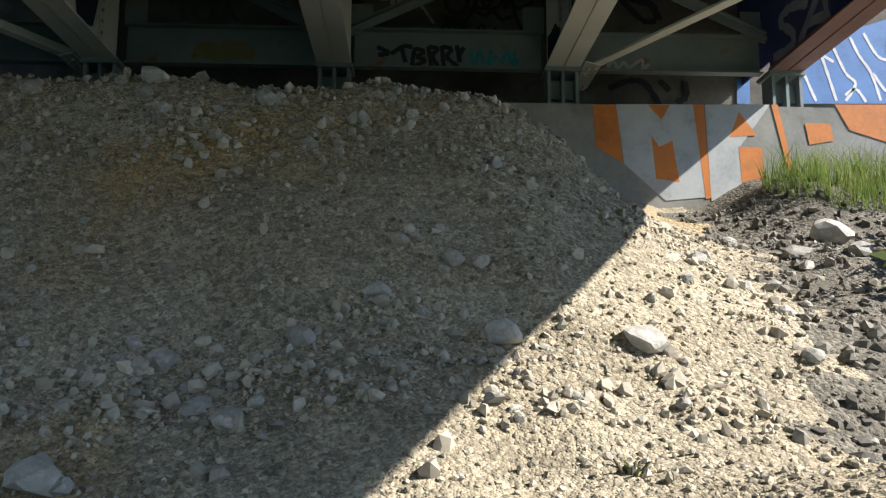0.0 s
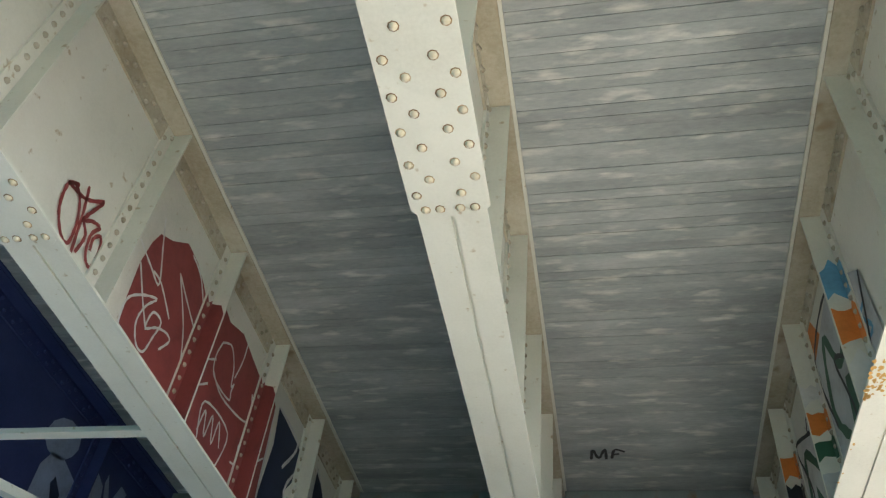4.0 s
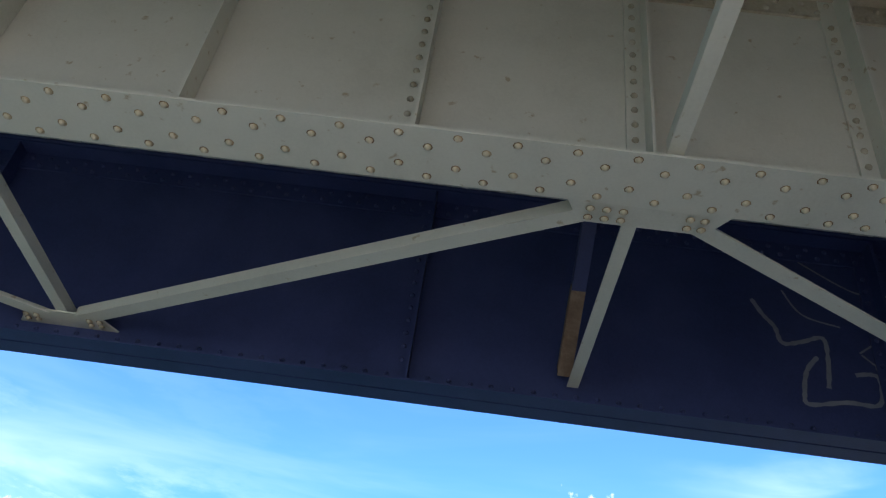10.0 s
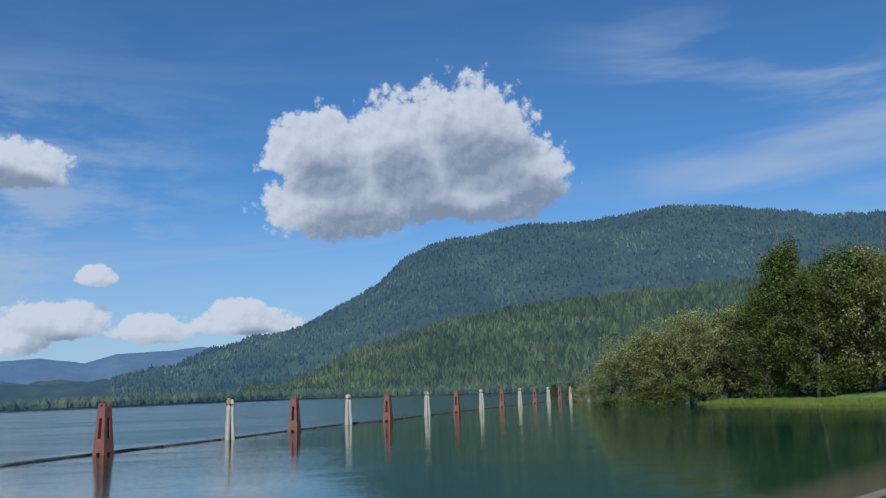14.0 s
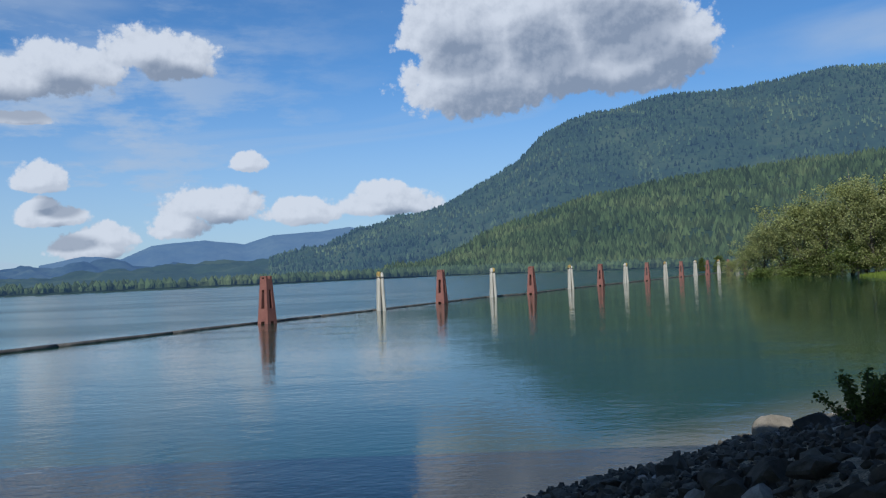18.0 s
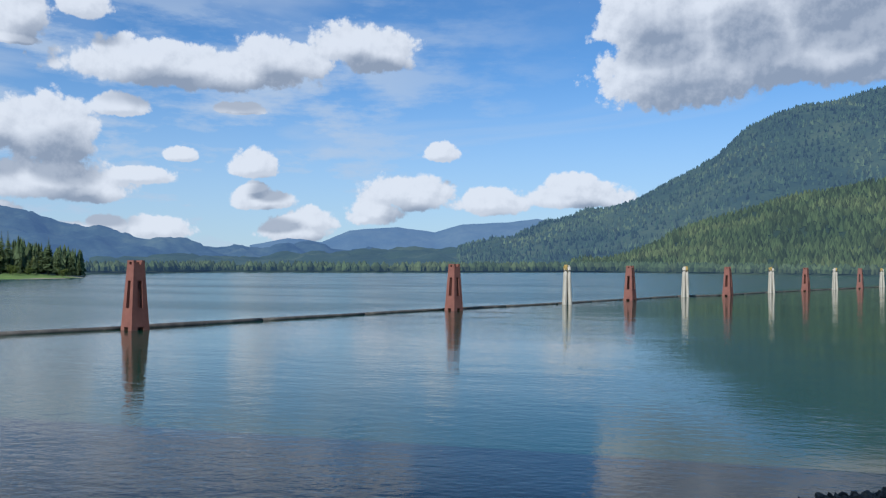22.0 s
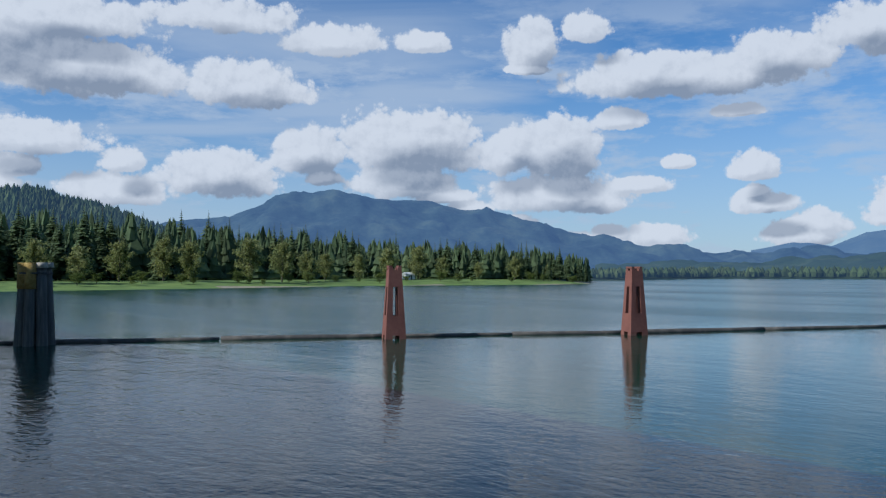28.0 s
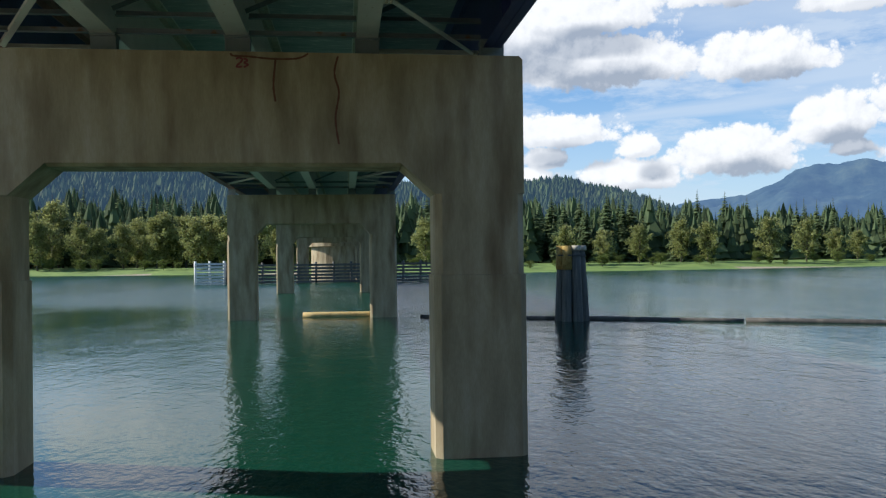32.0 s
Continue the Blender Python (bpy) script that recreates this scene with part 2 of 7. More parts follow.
# ---- materials ----
def material(name, stops, scale=3.0, rough=0.8, metal=0.0, bump=0.2, fine=40.0, stretch=(1, 1, 1), random=0.0, stain=None, spec=0.5):
    """Two scales of noise through a colour ramp, with a fine bump; random shifts the value per object; stain: (colour, scale, amount)."""
    m = bpy.data.materials.new(name)
    m.use_nodes = True
    nt = m.node_tree
    n, link = nt.nodes, nt.links.new
    bsdf = n["Principled BSDF"]
    bsdf.inputs["Roughness"].default_value, bsdf.inputs["Metallic"].default_value = rough, metal
    bsdf.inputs["Specular IOR Level"].default_value = spec
    co = n.new("ShaderNodeTexCoord")
    mp = n.new("ShaderNodeMapping")
    mp.inputs["Scale"].default_value = stretch
    link(co.outputs["Object"], mp.inputs[0])
    big, small = n.new("ShaderNodeTexNoise"), n.new("ShaderNodeTexNoise")
    for tex, sc, det in ((big, scale, 6), (small, fine, 4)):
        tex.inputs["Scale"].default_value, tex.inputs["Detail"].default_value, tex.inputs["Roughness"].default_value = sc, det, 0.62
        link(mp.outputs[0], tex.inputs["Vector"])
    mix = n.new("ShaderNodeMath")
    mix.operation = "MULTIPLY_ADD"
    link(small.outputs[0], mix.inputs[0])
    mix.inputs[1].default_value = 0.35
    link(big.outputs[0], mix.inputs[2])
    value = mix.outputs[0]
    if random:
        info = n.new("ShaderNodeObjectInfo")
        add = n.new("ShaderNodeMath")
        add.operation = "MULTIPLY_ADD"
        link(info.outputs["Random"], add.inputs[0])
        add.inputs[1].default_value = random
        link(value, add.inputs[2])
        value = add.outputs[0]
    ramp = n.new("ShaderNodeValToRGB")
    e = ramp.color_ramp.elements
    lo, hi = 0.4, 0.95 + random
    for i, c in enumerate(stops):
        p = lo + (hi - lo) * i / max(1, len(stops) - 1)
        el = e[i] if i < 2 else e.new(p)
        el.position, el.color = p, (*c, 1)
    link(value, ramp.inputs[0])
    colour = ramp.outputs[0]
    if stain:
        c, sc, amount = stain
        st = n.new("ShaderNodeTexNoise")
        st.inputs["Scale"].default_value, st.inputs["Detail"].default_value = sc, 8
        link(mp.outputs[0], st.inputs["Vector"])
        sr = n.new("ShaderNodeMapRange")
        sr.inputs[1].default_value, sr.inputs[2].default_value = 0.62 - amount * 0.2, 0.72
        link(st.outputs[0], sr.inputs[0])
        mx = n.new("ShaderNodeMix")
        mx.data_type = "RGBA"
        link(sr.outputs[0], mx.inputs[0])
        link(colour, mx.inputs[6])
        mx.inputs[7].default_value = (*c, 1)
        colour = mx.outputs[2]
    link(colour, bsdf.inputs["Base Color"])
    if bump:
        b = n.new("ShaderNodeBump")
        b.inputs["Strength"].default_value, b.inputs["Distance"].default_value = bump, 0.02
        link(value, b.inputs["Height"])
        link(b.outputs[0], bsdf.inputs["Normal"])
    return m


CREAM = material("cream_steel_paint", [(0.56, 0.555, 0.49), (0.66, 0.655, 0.585), (0.72, 0.715, 0.65)], 1.2, 0.55, bump=0.05, fine=60, stain=((0.46, 0.40, 0.29), 13.0, -0.2))
CREAM_DIRTY = material("grimy_cream_steel_paint", [(0.30, 0.25, 0.16), (0.47, 0.43, 0.33), (0.62, 0.60, 0.52)], 1.6, 0.65, bump=0.06, fine=40, stain=((0.26, 0.19, 0.10), 5.0, 0.15))
GREY_PAINT = material("grey_green_steel_paint", [(0.15, 0.185, 0.19), (0.20, 0.24, 0.24), (0.26, 0.295, 0.29)], 2.0, 0.55, bump=0.05, fine=60, stain=((0.22, 0.12, 0.06), 4.0, 0.1))
RIVET_PAINT = material("rust_edged_rivet_paint", [(0.40, 0.31, 0.17), (0.54, 0.47, 0.34), (0.64, 0.60, 0.51)], 25.0, 0.6, bump=0.05, fine=90)
# rust round the rivets, deepened to stand in for the heads' shadow edge
RIVET_RING = material("rust_shadow_ring", [(0.52, 0.45, 0.33), (0.34, 0.23, 0.11), (0.19, 0.105, 0.045)], 25.0, 0.75, bump=0.1, fine=90, random=0.55)
RIVET_DULL = material("dull_rivet_paint", [(0.24, 0.20, 0.13), (0.40, 0.36, 0.28), (0.52, 0.50, 0.43)], 9.0, 0.65, bump=0.05, fine=60)
NAVY = material("navy_steel_paint", [(0.026, 0.036, 0.12), (0.042, 0.056, 0.17), (0.06, 0.075, 0.21)], 1.5, 0.5, bump=0.04, fine=50)
PURPLE = material("rusty_purple_steel_paint", [(0.16, 0.08, 0.08), (0.24, 0.13, 0.12), (0.30, 0.17, 0.14)], 2.0, 0.6, bump=0.05, fine=50)
RUST = material("rusty_cream_steel", [(0.50, 0.44, 0.34), (0.60, 0.57, 0.49), (0.68, 0.66, 0.58)], 5.0, 0.75, bump=0.15, fine=40, stain=((0.38, 0.17, 0.045), 7.0, 0.25))
BARE_RUST = material("bare_rusty_steel", [(0.14, 0.085, 0.055), (0.24, 0.165, 0.115), (0.36, 0.29, 0.22)], 6.0, 0.8, bump=0.15, fine=40)
DECK = material("board_marked_concrete", [(0.25, 0.27, 0.28), (0.36, 0.385, 0.39), (0.50, 0.52, 0.52)], 1.6, 0.85, bump=0.6, fine=22, stretch=(0.7, 2.6, 1), stain=((0.62, 0.62, 0.58), 5.0, 0.35))
CONCRETE = material("weathered_concrete", [(0.29, 0.225, 0.125), (0.42, 0.335, 0.20), (0.53, 0.45, 0.31)], 1.2, 0.88, bump=0.25, fine=30, stain=((0.21, 0.145, 0.075), 1.4, 0.75), stretch=(1.6, 1.6, 0.35))
SEAT_GREY = material("grey_abutment_concrete", [(0.20, 0.20, 0.185), (0.29, 0.285, 0.265), (0.38, 0.375, 0.35)], 1.6, 0.88, bump=0.3, fine=30, stain=((0.16, 0.14, 0.11), 2.2, 0.4))
# back wall concrete, about half as bright as the seat, with darker blotches
DARK_CONCRETE = material("dark_concrete", [(0.09, 0.08, 0.065), (0.15, 0.135, 0.11), (0.23, 0.21, 0.175)], 1.6, 0.9, bump=0.25, fine=30, stain=((0.07, 0.06, 0.05), 1.8, 0.6))
STONE = material("grey_stone", [(0.20, 0.185, 0.16), (0.33, 0.315, 0.28), (0.48, 0.46, 0.42)], 3.0, 0.9, bump=0.3, fine=30, random=0.25)
# dark rock, its colour lowered further for the bridge's shade
BOULDER = material("shaded_dark_boulder", [(0.034, 0.029, 0.02), (0.062, 0.053, 0.038), (0.105, 0.092, 0.068)], 2.5, 0.9, bump=0.4, fine=18, random=0.15)
GRAVEL = material("mixed_gravel", [(0.20, 0.17, 0.12), (0.315, 0.275, 0.205), (0.43, 0.385, 0.305)], 6.0, 0.9, bump=0.2, fine=40)
TAN_ROCK = material("tan_rock", [(0.15, 0.125, 0.085), (0.23, 0.195, 0.14), (0.32, 0.28, 0.21)], 3.0, 0.9, bump=0.4, fine=24)
COBBLE = material("pale_cobbles", [(0.24, 0.21, 0.16), (0.37, 0.33, 0.265), (0.50, 0.46, 0.385)], 6.0, 0.9, bump=0.2, fine=40)
# stone and shingle colours lowered to carry the bridge's shade on the bank
SHADED_STONE = material("shade_darkened_stone", [(0.062, 0.055, 0.042), (0.115, 0.102, 0.078), (0.20, 0.178, 0.138)], 3.0, 0.9, bump=0.3, fine=30, random=0.2)
SHINGLE = material("shade_darkened_shingle", [(0.042, 0.037, 0.028), (0.09, 0.08, 0.06), (0.18, 0.16, 0.125)], 6.0, 0.9, bump=0.2, fine=40)
GRAVEL_DAMP = material("damp_dark_gravel", [(0.09, 0.082, 0.066), (0.16, 0.145, 0.12), (0.27, 0.25, 0.215)], 6.0, 0.9, bump=0.2, fine=40)
SOIL_DARK = material("dark_damp_soil", [(0.075, 0.066, 0.05), (0.13, 0.115, 0.09), (0.21, 0.19, 0.15)], 2.0, 0.95, bump=0.6, fine=35)
SOIL = material("gravelly_soil", [(0.20, 0.165, 0.112), (0.305, 0.26, 0.185), (0.41, 0.36, 0.27)], 1.3, 0.95, bump=0.6, fine=35, stain=((0.34, 0.245, 0.12), 0.8, 0.35))
STEEL_RED = material("oxide_red_steel", [(0.13, 0.046, 0.032), (0.195, 0.073, 0.050), (0.25, 0.105, 0.072)], 1.2, 0.7, bump=0.1, fine=12)
TIMBER_PALE = material("bleached_timber", [(0.22, 0.19, 0.14), (0.42, 0.38, 0.30), (0.55, 0.51, 0.43)], 2.5, 0.85, bump=0.4, fine=14, stretch=(4, 4, 0.3))
TIMBER_DARK = material("dark_wet_timber", [(0.025, 0.028, 0.03), (0.05, 0.052, 0.05), (0.10, 0.09, 0.075)], 2.5, 0.8, bump=0.4, fine=14, stretch=(4, 4, 0.3))
WOOD_LOG = material("floating_log_bark", [(0.035, 0.032, 0.03), (0.085, 0.075, 0.063), (0.20, 0.175, 0.14)], 1.5, 0.8, bump=0.4, fine=9)
MOSS = material("mossy_timber", [(0.16, 0.10, 0.02), (0.30, 0.20, 0.05), (0.42, 0.32, 0.12)], 5.0, 0.9, bump=0.4, fine=20)
WHITE_PAINT = material("white_board_paint", [(0.55, 0.55, 0.5), (0.72, 0.72, 0.67), (0.8, 0.8, 0.76)], 2.0, 0.7, bump=0.05)
GRASS = material("meadow_grass", [(0.06, 0.10, 0.02), (0.12, 0.19, 0.035), (0.20, 0.27, 0.06)], 0.3, 0.9, bump=0.3, fine=4)
TUFT = material("dry_green_grass", [(0.10, 0.16, 0.035), (0.19, 0.255, 0.065), (0.36, 0.36, 0.15)], 3.0, 0.8, bump=0, fine=30)
LOG_YELLOW = material("peeled_yellow_log", [(0.30, 0.20, 0.07), (0.50, 0.36, 0.14), (0.60, 0.46, 0.22)], 2.0, 0.8, bump=0.3, fine=12)
PILE = material("grey_green_wet_timber", [(0.045, 0.05, 0.045), (0.09, 0.095, 0.085), (0.17, 0.165, 0.14)], 2.5, 0.8, bump=0.4, fine=14, stretch=(4, 4, 0.3))
FENDER_GREY = material("weathered_fender_timber", [(0.07, 0.068, 0.06), (0.13, 0.125, 0.11), (0.21, 0.20, 0.175)], 2.0, 0.85, bump=0.3, fine=12)
REED = material("bright_reeds", [(0.13, 0.18, 0.025), (0.21, 0.27, 0.045), (0.31, 0.35, 0.08)], 0.5, 0.8, bump=0, fine=3)
LEAF = material("broad_leaves", [(0.07, 0.10, 0.022), (0.13, 0.165, 0.04), (0.21, 0.235, 0.075)], 0.25, 0.65, bump=0, fine=1.3, random=0.1)
LEAF_PALE = material("pale_leaves", [(0.17, 0.19, 0.058), (0.29, 0.305, 0.11), (0.40, 0.40, 0.18)], 0.25, 0.65, bump=0, fine=1.3, random=0.1)
NEEDLE = material("conifer_needles", [(0.07, 0.105, 0.05), (0.12, 0.165, 0.075), (0.18, 0.22, 0.10)], 0.2, 0.75, bump=0, fine=1.0, random=0.12)
BARK = material("bark", [(0.05, 0.04, 0.03), (0.10, 0.085, 0.065), (0.17, 0.15, 0.12)], 2.0, 0.9, bump=0.4, stretch=(3, 3, 0.4))


def add_haze_glow(m, colour, strength, island=0.0):
    """Adds a faint glow in place of air haze over a far backdrop; island: how much each crown differs."""
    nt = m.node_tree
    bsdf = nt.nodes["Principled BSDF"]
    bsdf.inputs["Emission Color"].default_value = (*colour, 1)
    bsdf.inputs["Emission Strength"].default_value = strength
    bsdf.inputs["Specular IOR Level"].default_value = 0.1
    if island:
        geo, src = nt.nodes.new("ShaderNodeNewGeometry"), bsdf.inputs["Base Color"].links[0].from_socket
        hsv = nt.nodes.new("ShaderNodeHueSaturation")
        mr = nt.nodes.new("ShaderNodeMapRange")
        mr.inputs[3].default_value, mr.inputs[4].default_value = 1 - island, 1 + island
        nt.links.new(geo.outputs["Random Per Island"], mr.inputs[0])
        nt.links.new(mr.outputs[0], hsv.inputs["Value"])
        nt.links.new(src, hsv.inputs["Color"])
        nt.links.new(hsv.outputs[0], bsdf.inputs["Base Color"])
    return m


# emission on these far forests stands in for the haze of air
HAZE_GLOW = (0.22, 0.42, 0.80)
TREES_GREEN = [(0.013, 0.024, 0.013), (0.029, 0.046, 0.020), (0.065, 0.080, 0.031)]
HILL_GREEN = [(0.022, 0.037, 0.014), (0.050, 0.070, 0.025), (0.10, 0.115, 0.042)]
WOOD_HILL = add_haze_glow(material("hill_forest_crowns", HILL_GREEN, 0.010, 0.95, bump=0, fine=0.1), HAZE_GLOW, 0.05, 0.5)
FOREST = add_haze_glow(material("forest_floor", TREES_GREEN, 0.012, 0.95, bump=0, fine=0.12), HAZE_GLOW, 0.06)
FOREST_FAR = add_haze_glow(material("far_forest_floor", TREES_GREEN, 0.006, 0.95, bump=0, fine=0.08), HAZE_GLOW, 0.13)
WOOD = add_haze_glow(material("forest_crowns", HILL_GREEN, 0.010, 0.95, bump=0, fine=0.1), HAZE_GLOW, 0.075, 0.4)
WOOD_FAR = add_haze_glow(material("far_forest_crowns", TREES_GREEN, 0.005, 0.95, bump=0, fine=0.1, stain=((0.07, 0.088, 0.034), 0.005, 0.45)), HAZE_GLOW, 0.125, 0.7)
# blue base colour and stronger glow paint the haze on the farthest ranges
HAZE_BLUE_FOREST = add_haze_glow(material("haze_blue_forest_range", [(0.006, 0.016, 0.016), (0.03, 0.048, 0.040), (0.075, 0.095, 0.06)], 0.006, 0.95, bump=0, fine=0.06), (0.19, 0.36, 0.76), 0.23)
HAZE_BLUE_RANGE = add_haze_glow(material("distant_range", [(0.03, 0.05, 0.05), (0.05, 0.07, 0.06), (0.08, 0.1, 0.08)], 0.004, 0.95, bump=0, fine=0.03), (0.20, 0.38, 0.80), 0.29)


def flat_paint(name, c, rough=0.6):
    return material(name, [tuple(v * 0.8 for v in c), c, tuple(min(1, v * 1.12) for v in c)], 6.0, rough, bump=0.03, fine=50)


def water_material():
    m = bpy.data.materials.new("river_water")
    m.use_nodes = True
    nt = m.node_tree
    n, link = nt.nodes, nt.links.new
    bsdf = n["Principled BSDF"]
    bsdf.inputs["Roughness"].default_value, bsdf.inputs["IOR"].default_value = 0.03, 1.33
    co = n.new("ShaderNodeTexCoord")
    big = n.new("ShaderNodeTexNoise")
    big.inputs["Scale"].default_value, big.inputs["Detail"].default_value = 0.04, 3
    link(co.outputs["Object"], big.inputs["Vector"])
    ramp = n.new("ShaderNodeValToRGB")
    ramp.color_ramp.elements[0].color, ramp.color_ramp.elements[1].color = (0.005, 0.038, 0.024, 1), (0.006, 0.047, 0.027, 1)
    link(big.outputs[0], ramp.inputs[0])
    link(ramp.outputs[0], bsdf.inputs["Base Color"])
    def noise_tex(scale, stretch, turn, detail=4, rough=0.5):
        mp = n.new("ShaderNodeMapping")
        mp.inputs["Scale"].default_value, mp.inputs["Rotation"].default_value = stretch, (0, 0, turn)
        link(co.outputs["Object"], mp.inputs[0])
        t = n.new("ShaderNodeTexNoise")
        t.inputs["Scale"].default_value, t.inputs["Detail"].default_value, t.inputs["Roughness"].default_value = scale, detail, rough
        link(mp.outputs[0], t.inputs["Vector"])
        return t.outputs[0]

    def op(kind, a, b2, c=None):
        m2 = n.new("ShaderNodeMath")
        m2.operation = kind
        for i, v in enumerate((a, b2, c)):
            if isinstance(v, (int, float)):
                m2.inputs[i].default_value = v
            elif v is not None:
                link(v, m2.inputs[i])
        return m2.outputs[0]

    def span(v, lo, hi, a, b2):
        r = n.new("ShaderNodeMapRange")
        r.interpolation_type = "SMOOTHSTEP"
        link(v, r.inputs[0])
        for i, k in enumerate((lo, hi, a, b2)):
            r.inputs[i + 1].default_value = k
        return r.outputs[0]

    def along(nx, ny, c, lo, hi, a, b2):
        dot = n.new("ShaderNodeVectorMath")
        dot.operation = "DOT_PRODUCT"
        link(co.outputs["Object"], dot.inputs[0])
        dot.inputs[1].default_value = (nx, ny, 0)
        return span(dot.outputs["Value"], lo - c, hi - c, a, b2)

    ripple = op("MULTIPLY_ADD", noise_tex(3.6, (1, 0.6, 1), 0.5), 0.36, op("MULTIPLY", noise_tex(0.9, (1.0, 0.45, 1), 0.5), 0.6))
    ripple = op("MULTIPLY_ADD", noise_tex(9.0, (1, 0.7, 1), 0.8, 2), 0.15, ripple)
    ripple = op("MULTIPLY_ADD", noise_tex(0.22, (1, 0.35, 1), 0.5), 1.2, ripple)
    # a mirror in the lee of the boom, a breeze over the open channel, a current under the bridge
    open_water = along(0.442, 0.897, 41.5, -10, 4, 1.0, 0.0)
    south = along(0, 1, 0, -16, 3, 1.0, 0.0)
    breeze = span(noise_tex(0.055, (1.0, 0.30, 1), 1.1, 3), 0.40, 0.62, 0.4, 1.0)
    lee = op("MULTIPLY_ADD", south, 0.75, 0.40)
    chop = op("MULTIPLY", op("MAXIMUM", lee, op("MULTIPLY", open_water, 1.2)), breeze)
    link(op("ADD", op("MULTIPLY", op("MULTIPLY_ADD", breeze, 0.06, 0.14), open_water), op("MULTIPLY_ADD", breeze, 0.035, 0.02)), bsdf.inputs["Roughness"])
    # the pale bed shows through at the water's edge
    shoal = n.new("ShaderNodeMix")
    shoal.data_type = "RGBA"
    link(op("MULTIPLY", along(0.765, 0.644, 9.4, -2.6, 0.3, 0.0, 0.9), along(0, 1, 0, -2.5, 1.0, 0.0, 1.0)), shoal.inputs[0])
    link(ramp.outputs[0], shoal.inputs[6])
    shoal.inputs[7].default_value = (0.17, 0.145, 0.085, 1)
    link(shoal.outputs[2], bsdf.inputs["Base Color"])
    b = n.new("ShaderNodeBump")
    b.inputs["Distance"].default_value, b.inputs["Strength"].default_value = 0.05, 1.0
    link(op("MULTIPLY", ripple, chop), b.inputs["Height"])
    link(b.outputs[0], bsdf.inputs["Normal"])
    return m


WATER = water_material()


def pebbled(m, sizes):
    """Grit too small to lay stone by stone: cells of their own tone with a raised middle."""
    nt = m.node_tree
    n, link = nt.nodes, nt.links.new
    bsdf = n["Principled BSDF"]
    colour, height_in = bsdf.inputs["Base Color"].links[0].from_socket, None
    co = n.new("ShaderNodeTexCoord")
    for scale, share in sizes:
        vo = n.new("ShaderNodeTexVoronoi")
        vo.inputs["Scale"].default_value = scale
        link(co.outputs["Object"], vo.inputs["Vector"])
        sep = n.new("ShaderNodeSeparateColor")
        link(vo.outputs["Color"], sep.inputs[0])
        mr = n.new("ShaderNodeMapRange")
        mr.inputs[3].default_value, mr.inputs[4].default_value = 1 - share, 1 + share
        link(sep.outputs[0], mr.inputs[0])
        hsv = n.new("ShaderNodeHueSaturation")
        link(mr.outputs[0], hsv.inputs["Value"])
        link(colour, hsv.inputs["Color"])
        colour = hsv.outputs[0]
        b = n.new("ShaderNodeBump")
        b.invert = True
        b.inputs["Strength"].default_value, b.inputs["Distance"].default_value = 0.9, 0.5 / scale
        link(vo.outputs["Distance"], b.inputs["Height"])
        old = bsdf.inputs["Normal"].links
        if old:
            link(old[0].from_socket, b.inputs["Normal"])
        link(b.outputs[0], bsdf.inputs["Normal"])
    link(colour, bsdf.inputs["Base Color"])


pebbled(SOIL, ((34, 0.3), (95, 0.35)))
pebbled(SOIL_DARK, ((34, 0.35), (95, 0.4)))


def by_island(m, amount):
    """Each joined piece a little lighter or darker than the next."""
    nt = m.node_tree
    bsdf = nt.nodes["Principled BSDF"]
    src = bsdf.inputs["Base Color"].links[0].from_socket
    geo, hsv, mr = nt.nodes.new("ShaderNodeNewGeometry"), nt.nodes.new("ShaderNodeHueSaturation"), nt.nodes.new("ShaderNodeMapRange")
    mr.inputs[3].default_value, mr.inputs[4].default_value = 1 - amount, 1 + amount
    nt.links.new(geo.outputs["Random Per Island"], mr.inputs[0])
    nt.links.new(mr.outputs[0], hsv.inputs["Value"])
    nt.links.new(src, hsv.inputs["Color"])
    nt.links.new(hsv.outputs[0], bsdf.inputs["Base Color"])


for loose in (GRAVEL, SHINGLE, GRAVEL_DAMP):
    by_island(loose, 0.6)
by_island(COBBLE, 0.3)
by_island(LEAF, 0.4)
by_island(LEAF_PALE, 0.35)
by_island(NEEDLE, 0.4)
by_island(DECK, 0.12)


def translucent(m, share):
    """Leaves let part of the light through."""
    nt = m.node_tree
    bsdf = nt.nodes["Principled BSDF"]
    out = next(k for k in nt.nodes if k.type == "OUTPUT_MATERIAL")
    tr, mx = nt.nodes.new("ShaderNodeBsdfTranslucent"), nt.nodes.new("ShaderNodeMixShader")
    nt.links.new(bsdf.inputs["Base Color"].links[0].from_socket, tr.inputs[0])
    mx.inputs[0].default_value = share
    nt.links.new(bsdf.outputs[0], mx.inputs[1])
    nt.links.new(tr.outputs[0], mx.inputs[2])
    nt.links.new(mx.outputs[0], out.inputs[0])


for leafy in (LEAF, LEAF_PALE, NEEDLE, REED, TUFT):
    leafy.node_tree.nodes["Principled BSDF"].inputs["Specular IOR Level"].default_value = 0.15
    translucent(leafy, 0.4)

